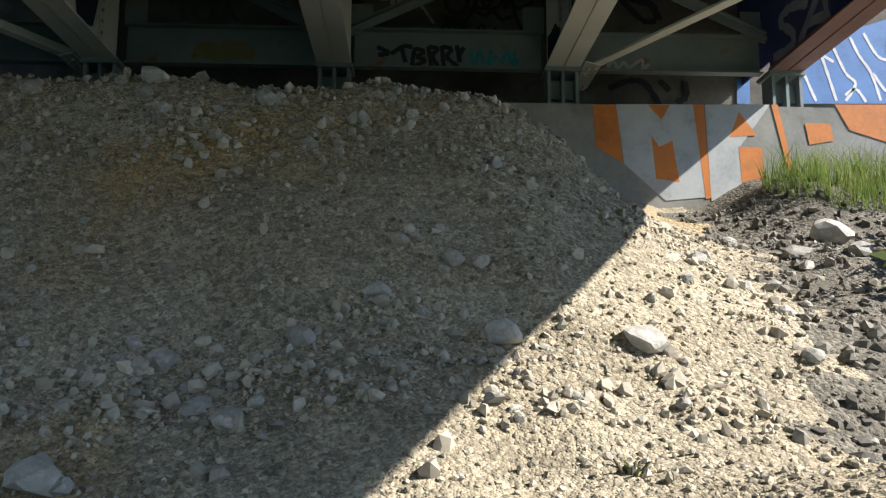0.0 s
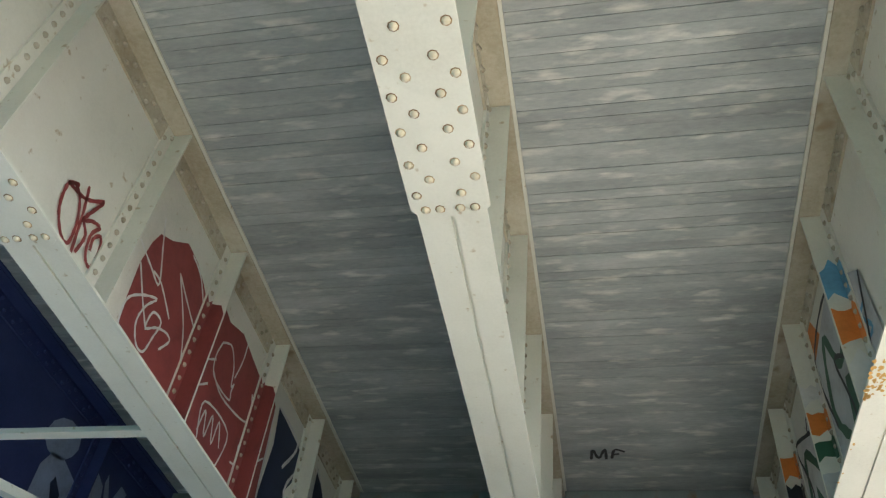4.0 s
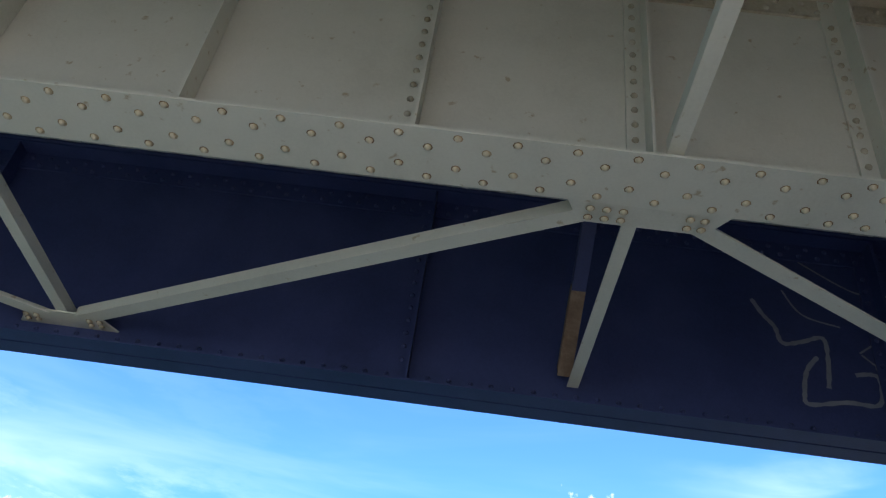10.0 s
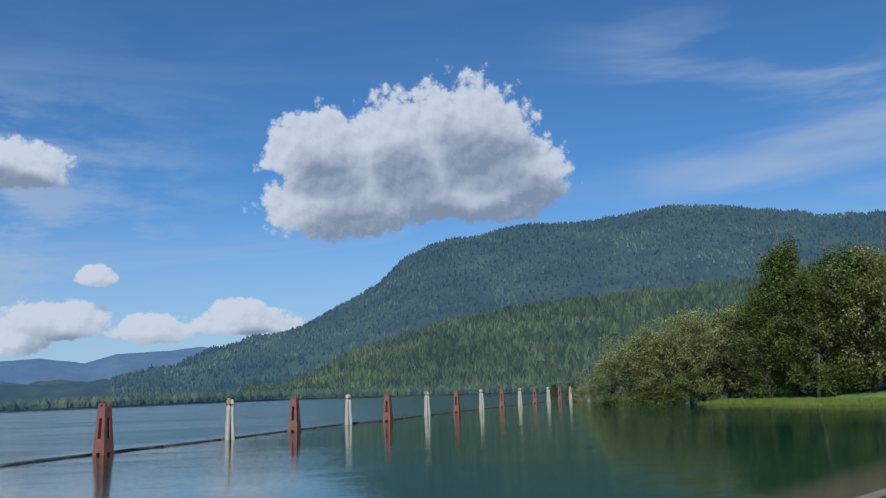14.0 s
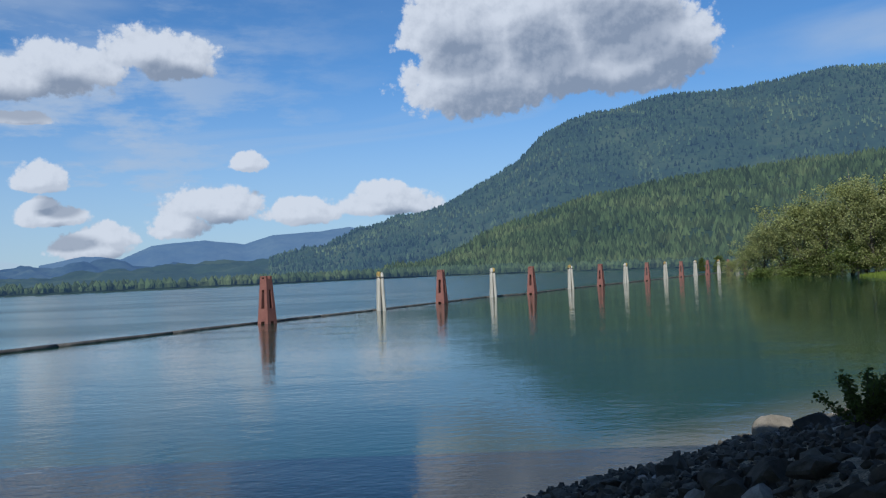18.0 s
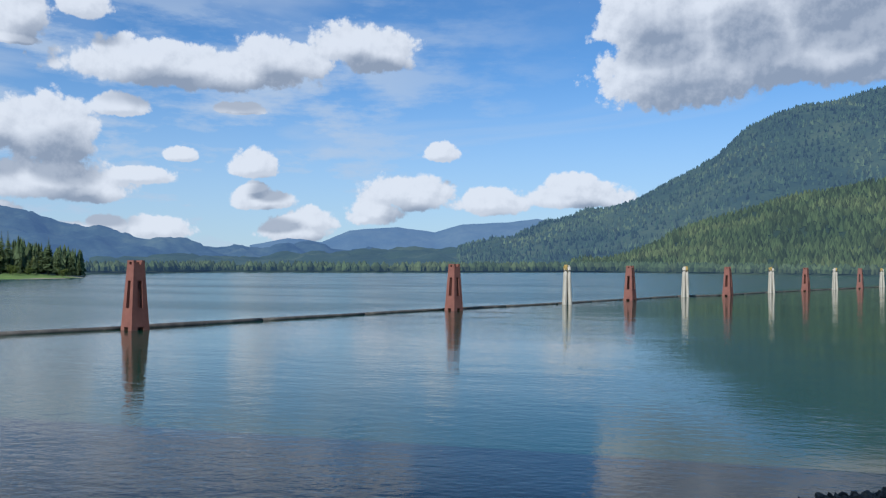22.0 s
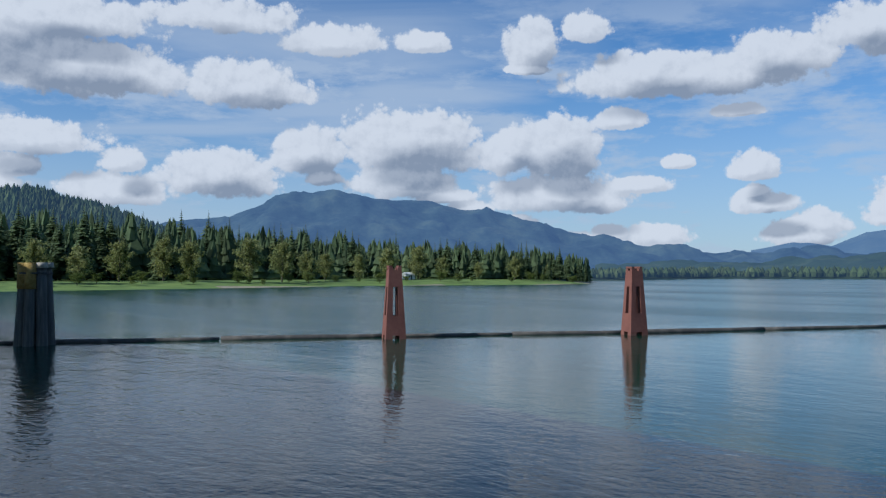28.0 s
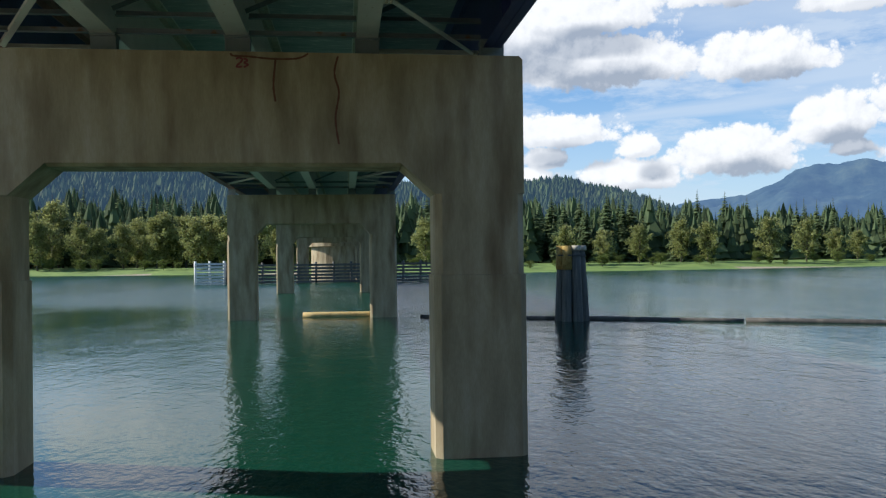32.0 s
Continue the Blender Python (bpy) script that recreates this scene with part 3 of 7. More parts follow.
# ---- mesh tools ----
class Shape:
    """Vertices and faces gathered piece by piece."""

    def __init__(self):
        self.v, self.f = [], []

    def add(self, verts, faces):
        k = len(self.v)
        self.v += [tuple(p) for p in verts]
        self.f += [tuple(i + k for i in f) for f in faces]
        return self

    def box(self, x0, x1, y0, y1, z0, z1):
        return self.add([(x, y, z) for z in (z0, z1) for y in (y0, y1) for x in (x0, x1)],
                        [(0, 2, 3, 1), (4, 5, 7, 6), (0, 1, 5, 4), (2, 6, 7, 3), (0, 4, 6, 2), (1, 3, 7, 5)])

    def bar(self, p, q, w, h, up=(0, 0, 1)):
        """A bar from p to q, w wide across and h high along up."""
        p, q = Vector(p), Vector(q)
        d = (q - p).normalized()
        s = d.cross(Vector(up)).normalized() * (w / 2)
        u = s.cross(d).normalized() * (h / 2)
        return self.add([e + a * s + b * u for e in (p, q) for b in (-1, 1) for a in (-1, 1)],
                        [(0, 1, 3, 2), (4, 6, 7, 5), (0, 4, 5, 1), (2, 3, 7, 6), (0, 2, 6, 4), (1, 5, 7, 3)])

    def tube(self, p, q, r0, r1, n=10, wob=0.0, rings=1, rnd=random):
        p, q = Vector(p), Vector(q)
        d = (q - p).normalized()
        a = d.orthogonal().normalized()
        b = d.cross(a)
        vs, fs = [], []
        for k in range(rings + 1):
            t = k / rings
            c = p.lerp(q, t)
            r = r0 + (r1 - r0) * t
            for i in range(n):
                g = 2 * math.pi * i / n
                vs.append(c + (a * math.cos(g) + b * math.sin(g)) * r * (1 + wob * (rnd.random() - 0.5)))
        for k in range(rings):
            for i in range(n):
                j = (i + 1) % n
                fs.append((k * n + i, k * n + j, (k + 1) * n + j, (k + 1) * n + i))
        fs += [tuple(range(n))[::-1], tuple(rings * n + i for i in range(n))]
        return self.add(vs, fs)

    def prism(self, outline, axis, lo, hi):
        """An outline in the plane across axis (0 or 1), drawn out from lo to hi."""
        n = len(outline)
        vs = [((e, a, b) if axis == 0 else (a, e, b)) for e in (lo, hi) for a, b in outline]
        fs = [tuple(range(n)), tuple(range(2 * n - 1, n - 1, -1))] + [(i, i + n, (i + 1) % n + n, (i + 1) % n) for i in range(n)]
        return self.add(vs, fs)

    def mesh(self, name, mat, smooth=False):
        me = bpy.data.meshes.new(name)
        me.from_pydata(self.v, [], self.f)
        me.materials.append(mat)
        bm = bmesh.new()
        bm.from_mesh(me)
        bmesh.ops.recalc_face_normals(bm, faces=bm.faces)
        bm.to_mesh(me)
        bm.free()
        if smooth:
            me.polygons.foreach_set("use_smooth", [True] * len(me.polygons))
        return me


def part(name, shape, mat, parent=None, label="", smooth=False, kind=""):
    me = shape if isinstance(shape, bpy.types.Mesh) else shape.mesh(name, mat, smooth)
    ob = new(name, me)
    if parent is not None:
        ob.parent = parent
    return tagged(ob, label, kind=kind)


def thing(name, label, category, group="", kind="", at=(0, 0, 0)):
    ob = new(name)
    ob.empty_display_size = 0.2
    ob.location = at
    return tagged(ob, label, category, group, kind)


def rock_mesh(name, mat, seed, flat=0.7, sub=2, rough=0.35):
    bm = bmesh.new()
    bmesh.ops.create_icosphere(bm, subdivisions=sub, radius=1)
    off = Vector((seed * 7.3, seed * 3.1, seed * 1.7))
    for v in bm.verts:
        c = v.co.copy()
        k = 1 + rough * noise.noise(c * 0.9 + off) + 0.4 * rough * noise.noise(c * 2.3 + off)
        v.co = Vector((c.x * k, c.y * k * 0.8, c.z * k * flat))
    # a few cut faces make it angular
    rnd = random.Random(seed)
    for _ in range(9):
        d = Vector((rnd.uniform(-1, 1), rnd.uniform(-1, 1), rnd.uniform(-1, 1))).normalized()
        lim = rnd.uniform(0.45, 0.8)
        for v in bm.verts:
            h = v.co.dot(d) - lim * (0.8 if abs(d.z) > 0.5 else 1)
            if h > 0:
                v.co -= d * h * 0.94
    me = bpy.data.meshes.new(name)
    bm.to_mesh(me)
    bm.free()
    me.materials.append(mat)
    return me

# ---- ground, water, mountains ----
def smooth(a, b, x):
    t = np.clip((x - a) / (b - a), 0, 1)
    return t * t * (3 - 2 * t)


NEAR_SHORE = [(400, -60), (30, -8), (0, -4.5), (-8, -3.0), (-12.4, -0.6), (-13.8, 1.8), (-17, 5.6), (-24, 17), (-50, 46), (-94, 70), (-100, 68.5), (-111, 66.5), (-123, 64.5), (-134, 62), (-152, 70),
              (-240, 130), (-420, 95), (-560, 25), (-640, -30), (-4400, -30), (-4400, 4400), (4400, 4400), (4400, -600)]
FAR_SHORE = [(900, -330), (53, -168), (-32, -140), (-70, -143), (-112, -150), (-165, -137), (-182, -142), (-240, -190), (-364, -215), (-464, -128), (-595, -78), (-700, -20),
             (-4400, -20), (-4400, -4400), (4400, -4400), (4400, -900)]


def inland(poly, x, y):
    """Signed distance to a closed outline, positive inside."""
    best = np.full(x.shape, 1e9)
    inside = np.zeros(x.shape, bool)
    for (ax, ay), (bx, by) in zip(poly, poly[1:] + poly[:1]):
        dx, dy = bx - ax, by - ay
        t = np.clip(((x - ax) * dx + (y - ay) * dy) / (dx * dx + dy * dy), 0, 1)
        best = np.minimum(best, np.hypot(x - ax - t * dx, y - ay - t * dy))
        cross = (ay > y) != (by > y)
        with np.errstate(divide="ignore", invalid="ignore"):
            inside ^= cross & (x < (bx - ax) * (y - ay) / (by - ay + 1e-12) + ax)
    return np.where(inside, best, -best)


def height(x, y):
    """The lie of the land, in metres above the water."""
    x, y = np.asarray(x, float), np.asarray(y, float)
    near, far = inland(NEAR_SHORE, x, y), inland(FAR_SHORE, x, y)
    z = np.where(near > -40, np.maximum(-3, near * 0.25), -3.0)
    bank = np.where(near > 0, np.minimum(near * np.where(x < -60, 0.11, 0.30), 1.5 + 0.02 * near), z)
    z = np.where(near > 0, bank, z)
    z = np.where(far > -30, np.maximum(-3, far * 0.12), z)
    z = np.where(far > 0, np.minimum(far * 0.08, 1.0 + far * 0.006), np.where(far > -30, np.maximum(z, -3), z))
    # the bank by the bridge: a slope up from the water, then the gravel heap before the abutment
    plane = 1.75 + 0.15 * (x + 1.1) + 0.48 * (y - 0.1)
    shore = 0.33 * ((x + 13.8) * 0.765 + (y - 1.8) * 0.644)
    low = np.minimum(plane, shore)
    flat_right = 3.72 + 0.42 * (y - 3.7)
    heap = np.where(y < 4.5, 3.72 + 0.6 * (y - 3.7), np.where(y < 6.15, 4.2 + 1.06 * (y - 4.5), 5.95 + 0.04 * (y - 6.15)))
    w = 1 - smooth(0.9, 2.9, x)
    wl = 1 - smooth(0.80, 1.05, (-1 - x) / np.maximum(y - 0.2, 0.5))
    slope = heap * w * wl + flat_right * (1 - w) + np.minimum(low, 5.0) * w * (1 - wl)
    up = smooth(3.2, 4.0, y)
    local = low * (1 - up) + slope * up
    # a low rib of stones beside the path
    u = np.clip(((x + 3.2) * -2.4 + (y - 2.0) * -1.7) / (2.4 ** 2 + 1.7 ** 2), 0, 1)
    local = local + 0.12 * np.exp(-((x + 3.2 + 2.4 * u) ** 2 + (y - 2.0 + 1.7 * u) ** 2) / 0.55)
    # soil banked against the abutment under the grass
    local = local + 0.30 * smooth(3.2, 3.9, x) * smooth(6.9, 7.7, y)
    local = np.where(y > 8.3, np.minimum(local, 5.9), local)
    k = smooth(-24, -17, x) * (1 - smooth(14, 30, x)) * smooth(-14, -9, y) * (1 - smooth(12, 24, y))
    return z * (1 - k) + np.maximum(local, -3) * k


def axis_steps(fine0, fine1, step, limit=4400, grow=1.22):
    out = list(np.arange(fine0, fine1 + step / 2, step))
    s, v = step, fine1
    while v < limit:
        s *= grow
        v = min(limit, v + s)
        out.append(v)
    s, v = step, fine0
    while v > -limit:
        s *= grow
        v = max(-limit, v - s)
        out.insert(0, v)
    return np.array(out)


def relief(a, b):
    p = Vector((a, b, 0))
    return 0.08 * noise.noise(p * 1.1) + 0.06 * noise.noise(p * 2.7) + 0.03 * noise.noise(p * 6.0)


def ground_z(a, b):
    return float(height(a, b)) + relief(a, b)


def damp_soil(x, y):
    """The dark trampled soil beside the heap."""
    edge = np.interp(y, [3.4, 4.4, 5.5, 6.6, 7.4, 8.2], [2.0, 2.35, 2.8, 3.0, 2.85, 3.1])
    return (x > edge + 0.12 * np.sin(7.1 * y) + 0.1 * np.sin(15 * y + 3 * x)) & (x < 9) & (y > 3.4)


def ground_sheet():
    xs, ys = axis_steps(-19, 9, 0.11, grow=1.06), axis_steps(-5, 8.6, 0.11, grow=1.06)
    gx, gy = np.meshgrid(xs, ys)
    gz = height(gx, gy)
    verts = [(a, b, c) for a, b, c in zip(gx.ravel(), gy.ravel(), gz.ravel())]
    out = []
    for a, b, c in verts:
        if -25 < a < 14 and -8 < b < 9:
            c += relief(a, b)
        out.append((a, b, c))
    nx, ny = len(xs), len(ys)
    faces = [(j * nx + i, j * nx + i + 1, (j + 1) * nx + i + 1, (j + 1) * nx + i) for j in range(ny - 1) for i in range(nx - 1)]
    me = bpy.data.meshes.new("ground")
    me.from_pydata(out, [], faces)
    me.materials.append(SOIL)
    me.materials.append(GRASS)
    me.materials.append(SOIL_DARK)
    cx, cy = gx[:-1, :-1].ravel(), gy[:-1, :-1].ravel()
    green = (inland(FAR_SHORE, cx, cy) > 4) | ((inland(NEAR_SHORE, cx, cy) > 3) & ((cx < -40) | (cy > 14) | (cx > 30)))
    damp = damp_soil(cx, cy)
    me.materials.append(FOREST)
    wild = (cx < -200) & (cy > -170) | (cx < -235)
    me.polygons.foreach_set("material_index", np.where(wild, 3, green + 2 * damp).astype(np.int32))
    me.polygons.foreach_set("use_smooth", [True] * len(faces))
    return tagged(new("ground", me), "gravelly brown river bank and bed", "ground", kind="structure")


ground = ground_sheet()
water = part("water", Shape().add([(-4400, -4400, 0), (4400, -4400, 0), (4400, 4400, 0), (-4400, 4400, 0)], [(0, 1, 2, 3)]), WATER,
             None, "calm blue-green river water with fine ripples", kind="structure")
tagged(water, category="water")


def ridge(name, crest, near, far, mat, label, rough=1.0, nu=260, nv=44, cx=0.0, cy=0.0, lift=3.3):
    """A mountain side: crest is (bearing, elevation angle) in degrees, near and far the distances of its foot and of its crest."""
    b = np.array([c[0] for c in crest])
    e = np.array([c[1] for c in crest])
    order = np.argsort(b)
    b, e = b[order], e[order]
    us = np.linspace(b[0], b[-1], nu)
    es = np.interp(us, b, e)
    verts, faces = [], []
    for i, (u, el) in enumerate(zip(us, es)):
        for j in range(nv + 4):
            t = j / nv
            if t <= 1:
                d = near + (far - near) * t
                h = math.tan(radians(el)) * far + lift
                z = h * (0.25 * t + 0.75 * t * t * (3 - 2 * t))
            else:
                d = far * (1 + (t - 1) * 3)
                z = (math.tan(radians(el)) * far + lift) * (1 - (t - 1) * 2)
            x, y = -math.sin(radians(u)) * d, math.cos(radians(u)) * d
            p = Vector((x, y, 0)) * (3.2 / far)
            amp = rough * min(1.0, 2.6 * t) * (1.0 if t < 0.9 else 0.35)
            z += amp * 0.045 * far * 0.2 * noise.fractal(p * 6, 0.9, 2.1, 5)
            verts.append((x + cx, y + cy, z - 3 if j == 0 else z))
    n = nv + 4
    for i in range(nu - 1):
        for j in range(n - 1):
            faces.append((i * n + j, (i + 1) * n + j, (i + 1) * n + j + 1, i * n + j + 1))
    me = bpy.data.meshes.new(name)
    me.from_pydata(verts, [], faces)
    me.materials.append(mat)
    me.polygons.foreach_set("use_smooth", [True] * len(faces))
    return tagged(new(name, me), label, "mountain", kind="structure")


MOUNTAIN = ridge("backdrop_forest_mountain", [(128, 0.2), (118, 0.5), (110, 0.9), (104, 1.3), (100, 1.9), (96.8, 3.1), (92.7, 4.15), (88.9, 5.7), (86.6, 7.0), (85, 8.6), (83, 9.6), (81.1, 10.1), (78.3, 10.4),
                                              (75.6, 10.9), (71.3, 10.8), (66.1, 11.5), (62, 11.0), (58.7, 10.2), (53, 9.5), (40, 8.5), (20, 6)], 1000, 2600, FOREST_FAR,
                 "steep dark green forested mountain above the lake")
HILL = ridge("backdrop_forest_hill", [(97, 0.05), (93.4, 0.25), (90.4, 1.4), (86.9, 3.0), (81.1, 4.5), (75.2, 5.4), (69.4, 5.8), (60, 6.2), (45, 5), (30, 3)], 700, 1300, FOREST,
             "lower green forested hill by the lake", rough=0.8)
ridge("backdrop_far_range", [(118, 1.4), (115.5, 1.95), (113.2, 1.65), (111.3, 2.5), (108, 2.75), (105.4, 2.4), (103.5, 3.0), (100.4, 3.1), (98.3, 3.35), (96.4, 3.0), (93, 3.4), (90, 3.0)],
      3600, 4300, HAZE_BLUE_RANGE, "distant mountain range, pale blue with painted haze", rough=0.4)
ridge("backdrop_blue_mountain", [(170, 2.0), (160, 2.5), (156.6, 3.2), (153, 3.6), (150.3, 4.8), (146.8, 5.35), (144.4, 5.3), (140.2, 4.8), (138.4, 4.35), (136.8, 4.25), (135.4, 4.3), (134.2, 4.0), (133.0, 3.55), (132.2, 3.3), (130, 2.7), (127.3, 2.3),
                                 (124.9, 1.75), (120.2, 1.25), (117, 1.3), (112, 1.2), (106, 1.0), (101, 0.6), (99, 0.1)], 2600, 3500, HAZE_BLUE_FOREST, "forested mountain across the lake, blue with painted haze", rough=1.3)
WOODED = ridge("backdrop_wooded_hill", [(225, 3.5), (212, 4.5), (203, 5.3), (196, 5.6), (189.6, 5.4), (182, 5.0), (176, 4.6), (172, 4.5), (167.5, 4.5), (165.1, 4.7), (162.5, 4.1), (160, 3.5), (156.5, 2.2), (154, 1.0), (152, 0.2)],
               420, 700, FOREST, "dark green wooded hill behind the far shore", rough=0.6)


def cone_wood(name, hills, mat, label, seed):
    """Many slender crowns strewn over hill sides: (hill, how many, height in metres, least and greatest bearing)."""
    rng = np.random.default_rng(seed)
    vs, fs = [], []
    for hill, count, tall, b0, b1 in hills:
        me = hill.data
        co = np.empty(len(me.vertices) * 3)
        me.vertices.foreach_get("co", co)
        co = co.reshape(-1, 3)
        quads = np.empty(len(me.polygons) * 4, np.int32)
        me.polygons.foreach_get("vertices", quads)
        quads = quads.reshape(-1, 4)
        mid = co[quads].mean(1)
        bearing = np.degrees(np.arctan2(-mid[:, 0], mid[:, 1])) % 360
        d = np.hypot(mid[:, 0], mid[:, 1])
        area = np.linalg.norm(np.cross(co[quads[:, 2]] - co[quads[:, 0]], co[quads[:, 3]] - co[quads[:, 1]]), axis=1) / 2
        # only the face that looks to the water
        ok = (bearing > b0) & (bearing < b1) & (mid[:, 2] > 1)
        wgt = np.where(ok, area, 0)
        pick = rng.choice(len(quads), count, p=wgt / wgt.sum())
        w = rng.dirichlet((1, 1, 1, 1), count)
        pos = (co[quads[pick]] * w[:, :, None]).sum(1)
        h = tall * rng.uniform(0.55, 1.15, count)
        r = h * rng.uniform(0.26, 0.5, count)
        turn = rng.uniform(0, 6.28, count)
        k0 = len(vs)
        ring = [np.stack([pos[:, 0] + r * np.cos(turn + a), pos[:, 1] + r * np.sin(turn + a), pos[:, 2] - 0.05 * h], 1) for a in (0, 1.257, 2.513, 3.77, 5.027)]
        top = np.stack([pos[:, 0], pos[:, 1], pos[:, 2] + h], 1)
        allv = np.stack(ring + [top], 1).reshape(-1, 3)
        vs += allv.tolist()
        for i in range(count):
            b = k0 + i * 6
            fs += [(b, b + 1, b + 5), (b + 1, b + 2, b + 5), (b + 2, b + 3, b + 5), (b + 3, b + 4, b + 5), (b + 4, b, b + 5)]
    me = bpy.data.meshes.new(name)
    me.from_pydata(vs, [], fs)
    me.materials.append(mat)
    return tagged(new(name, me), label, "forest", kind="stuff")


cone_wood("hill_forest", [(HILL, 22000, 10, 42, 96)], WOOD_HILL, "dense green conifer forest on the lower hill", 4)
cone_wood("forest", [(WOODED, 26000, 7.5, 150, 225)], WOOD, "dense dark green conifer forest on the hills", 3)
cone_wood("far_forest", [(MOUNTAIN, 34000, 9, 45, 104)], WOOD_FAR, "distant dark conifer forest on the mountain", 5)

# ---- the bridge ----
ZB, ZS = 6.92, 8.47          # underside of the girders, underside of the slab
GX = (-4.2, -2.1, 0.0, 2.1, 4.2)
END = 8.62                   # the girders' end over the abutment
SEAT = 6.52
PIER_Y = (-14.15, -44.9, -75.7, -106.5)


def rivet_mesh():
    s = Shape()
    rings = ((1.0, 0.0), (0.86, 0.5), (0.45, 0.85))
    vs = [(0.0185 * r * math.cos(a), 0.0185 * r * math.sin(a), -0.019 * h) for r, h in rings for a in [2 * math.pi * i / 8 for i in range(8)]] + [(0, 0, -0.019)]
    fs = [(k * 8 + i, k * 8 + (i + 1) % 8, (k + 1) * 8 + (i + 1) % 8, (k + 1) * 8 + i) for k in range(2) for i in range(8)] + [(16 + i, 16 + (i + 1) % 8, 24) for i in range(8)]
    return s.add(vs, fs)


RIVET = rivet_mesh()


def rusty_rivet():
    """A rivet head in a ring of old rust, darkened to suggest the head's shadow."""
    s = rivet_mesh()
    k = len(s.v)
    s.add([(0.0185 * r * math.cos(a), 0.0185 * r * math.sin(a), -z) for r, z in ((1.0, 0.0012), (1.28, 0.0008)) for a in [2 * math.pi * i / 8 for i in range(8)]],
          [(i, (i + 1) % 8, 8 + (i + 1) % 8, 8 + i) for i in range(8)])
    me = s.mesh("rivet", RIVET_PAINT, True)
    me.materials.append(RIVET_RING)
    for p in me.polygons:
        p.material_index = 1 if min(p.vertices) >= k else 0
    return me


RUSTY_RIVET = rusty_rivet()


def put_rivet(shape, at, face):
    """One more rivet head in a shape that joins many, standing out along face."""
    q = Vector((0, 0, -1)).rotation_difference(Vector(face))
    shape.add([q @ Vector(v) + Vector(at) for v in RIVET.v], RIVET.f)


def girder(x, mat, label, y0, y1, plate_end, stiff, pieces, ZB=ZB, web_mat=None):
    g = thing("plate_girder", label, "girder", "bridge girders", "", (x, y1, ZB))
    at = Vector((x, y1, ZB))

    def add(name, shape, m=mat, lab=""):
        shape.v = [tuple(Vector(v) - at) for v in shape.v]
        return part(name, shape, m, g, lab)

    add("web", Shape().box(x - 0.007, x + 0.007, y0, y1, ZB + 0.013, ZS - 0.02), web_mat or mat)
    for side in (-1, 1):
        a, b = sorted((x + side * 0.0085, x + side * 0.158))
        c, d = sorted((x + side * 0.0085, x + side * 0.024))
        add("bottom_flange_angle", Shape().box(a, b, y0, y1, ZB, ZB + 0.016).box(c, d, y0, y1, ZB + 0.016, ZB + 0.152))
        add("top_flange_angle", Shape().box(a, b, y0, y1, ZS - 0.036, ZS - 0.02).box(c, d, y0, y1, ZS - 0.19, ZS - 0.036), CREAM_DIRTY if mat is CREAM else mat, "grimy cream flange angle")
    add("top_cover_plate", Shape().box(x - 0.18, x + 0.18, y0, y1, ZS - 0.02, ZS + 0.01))
    if plate_end is not None:
        cut = 0.05
        plate = add("cover_plate", plate_prism(x, y0, plate_end, cut))
    heads, joined = [], Shape()
    if plate_end is not None:
        zp = ZB - 0.016
        k = 0
        y = plate_end - 0.05
        while y > max(y0, plate_end - 13):
            close = plate_end - y < 0.75
            step = 0.085 if close else 0.135
            for dx in ((-0.135, 0.062) if k % 2 else (-0.062, 0.135)) if not (y > plate_end - 0.08) else (-0.11, -0.045, 0.045, 0.11):
                heads.append((x + dx, y, zp, (0, 0, -1)))
            k += 1
            y -= step
    for sgn in (-1, 1):
        y = y1 - 0.1
        while y > max(y0, y1 - 16):
            joined_at = (x + sgn * 0.024, y)
            put_rivet(joined, (joined_at[0], y, ZS - 0.08), (sgn, 0, 0))
            put_rivet(joined, (joined_at[0], y - 0.06, ZS - 0.15), (sgn, 0, 0))
            put_rivet(joined, (joined_at[0], y - 0.03, ZB + 0.1), (sgn, 0, 0))
            y -= 0.14
    for y in stiff:
        for sgn in (-1, 1):
            a, b = sorted((x + sgn * 0.026, x + sgn * 0.150))
            c, d = sorted((x + sgn * 0.0085, x + sgn * 0.026))
            st = Shape().box(a, b, y - 0.007, y + 0.007, ZB + 0.017, ZS - 0.037).box(c, d, y - 0.095, y + 0.007, ZB + 0.017, ZS - 0.037)
            add("stiffener", st, web_mat or mat)
            z = ZB + 0.22
            while z < ZS - 0.22:
                put_rivet(joined, (x + sgn * 0.026, y - 0.055, z), (sgn, 0, 0))
                z += 0.105
    if pieces:
        me = RUSTY_RIVET
        for rx, ry, rz, _ in heads[:pieces]:
            r = new("rivet", me)
            r.parent = plate
            r.location = Vector((rx, ry, rz)) - at
    for rx, ry, rz, f in heads[pieces:]:
        put_rivet(joined, (rx, ry, rz), f)
    j = add("rivet_rows", joined, RIVET_DULL if mat is CREAM else mat)
    tagged(j, kind="stuff")
    return g


def plate_prism(x, y0, y1, cut):
    o = [(x - 0.178, y0), (x + 0.178, y0), (x + 0.178, y1 - cut), (x + 0.178 - cut, y1), (x - 0.178 + cut, y1), (x - 0.178, y1 - cut)]
    n = len(o)
    return Shape().add([(a, b, z) for z in (ZB - 0.016, ZB - 0.0005) for a, b in o],
                       [tuple(range(n))[::-1], tuple(range(n, 2 * n))] + [(i, (i + 1) % n, (i + 1) % n + n, i + n) for i in range(n)])


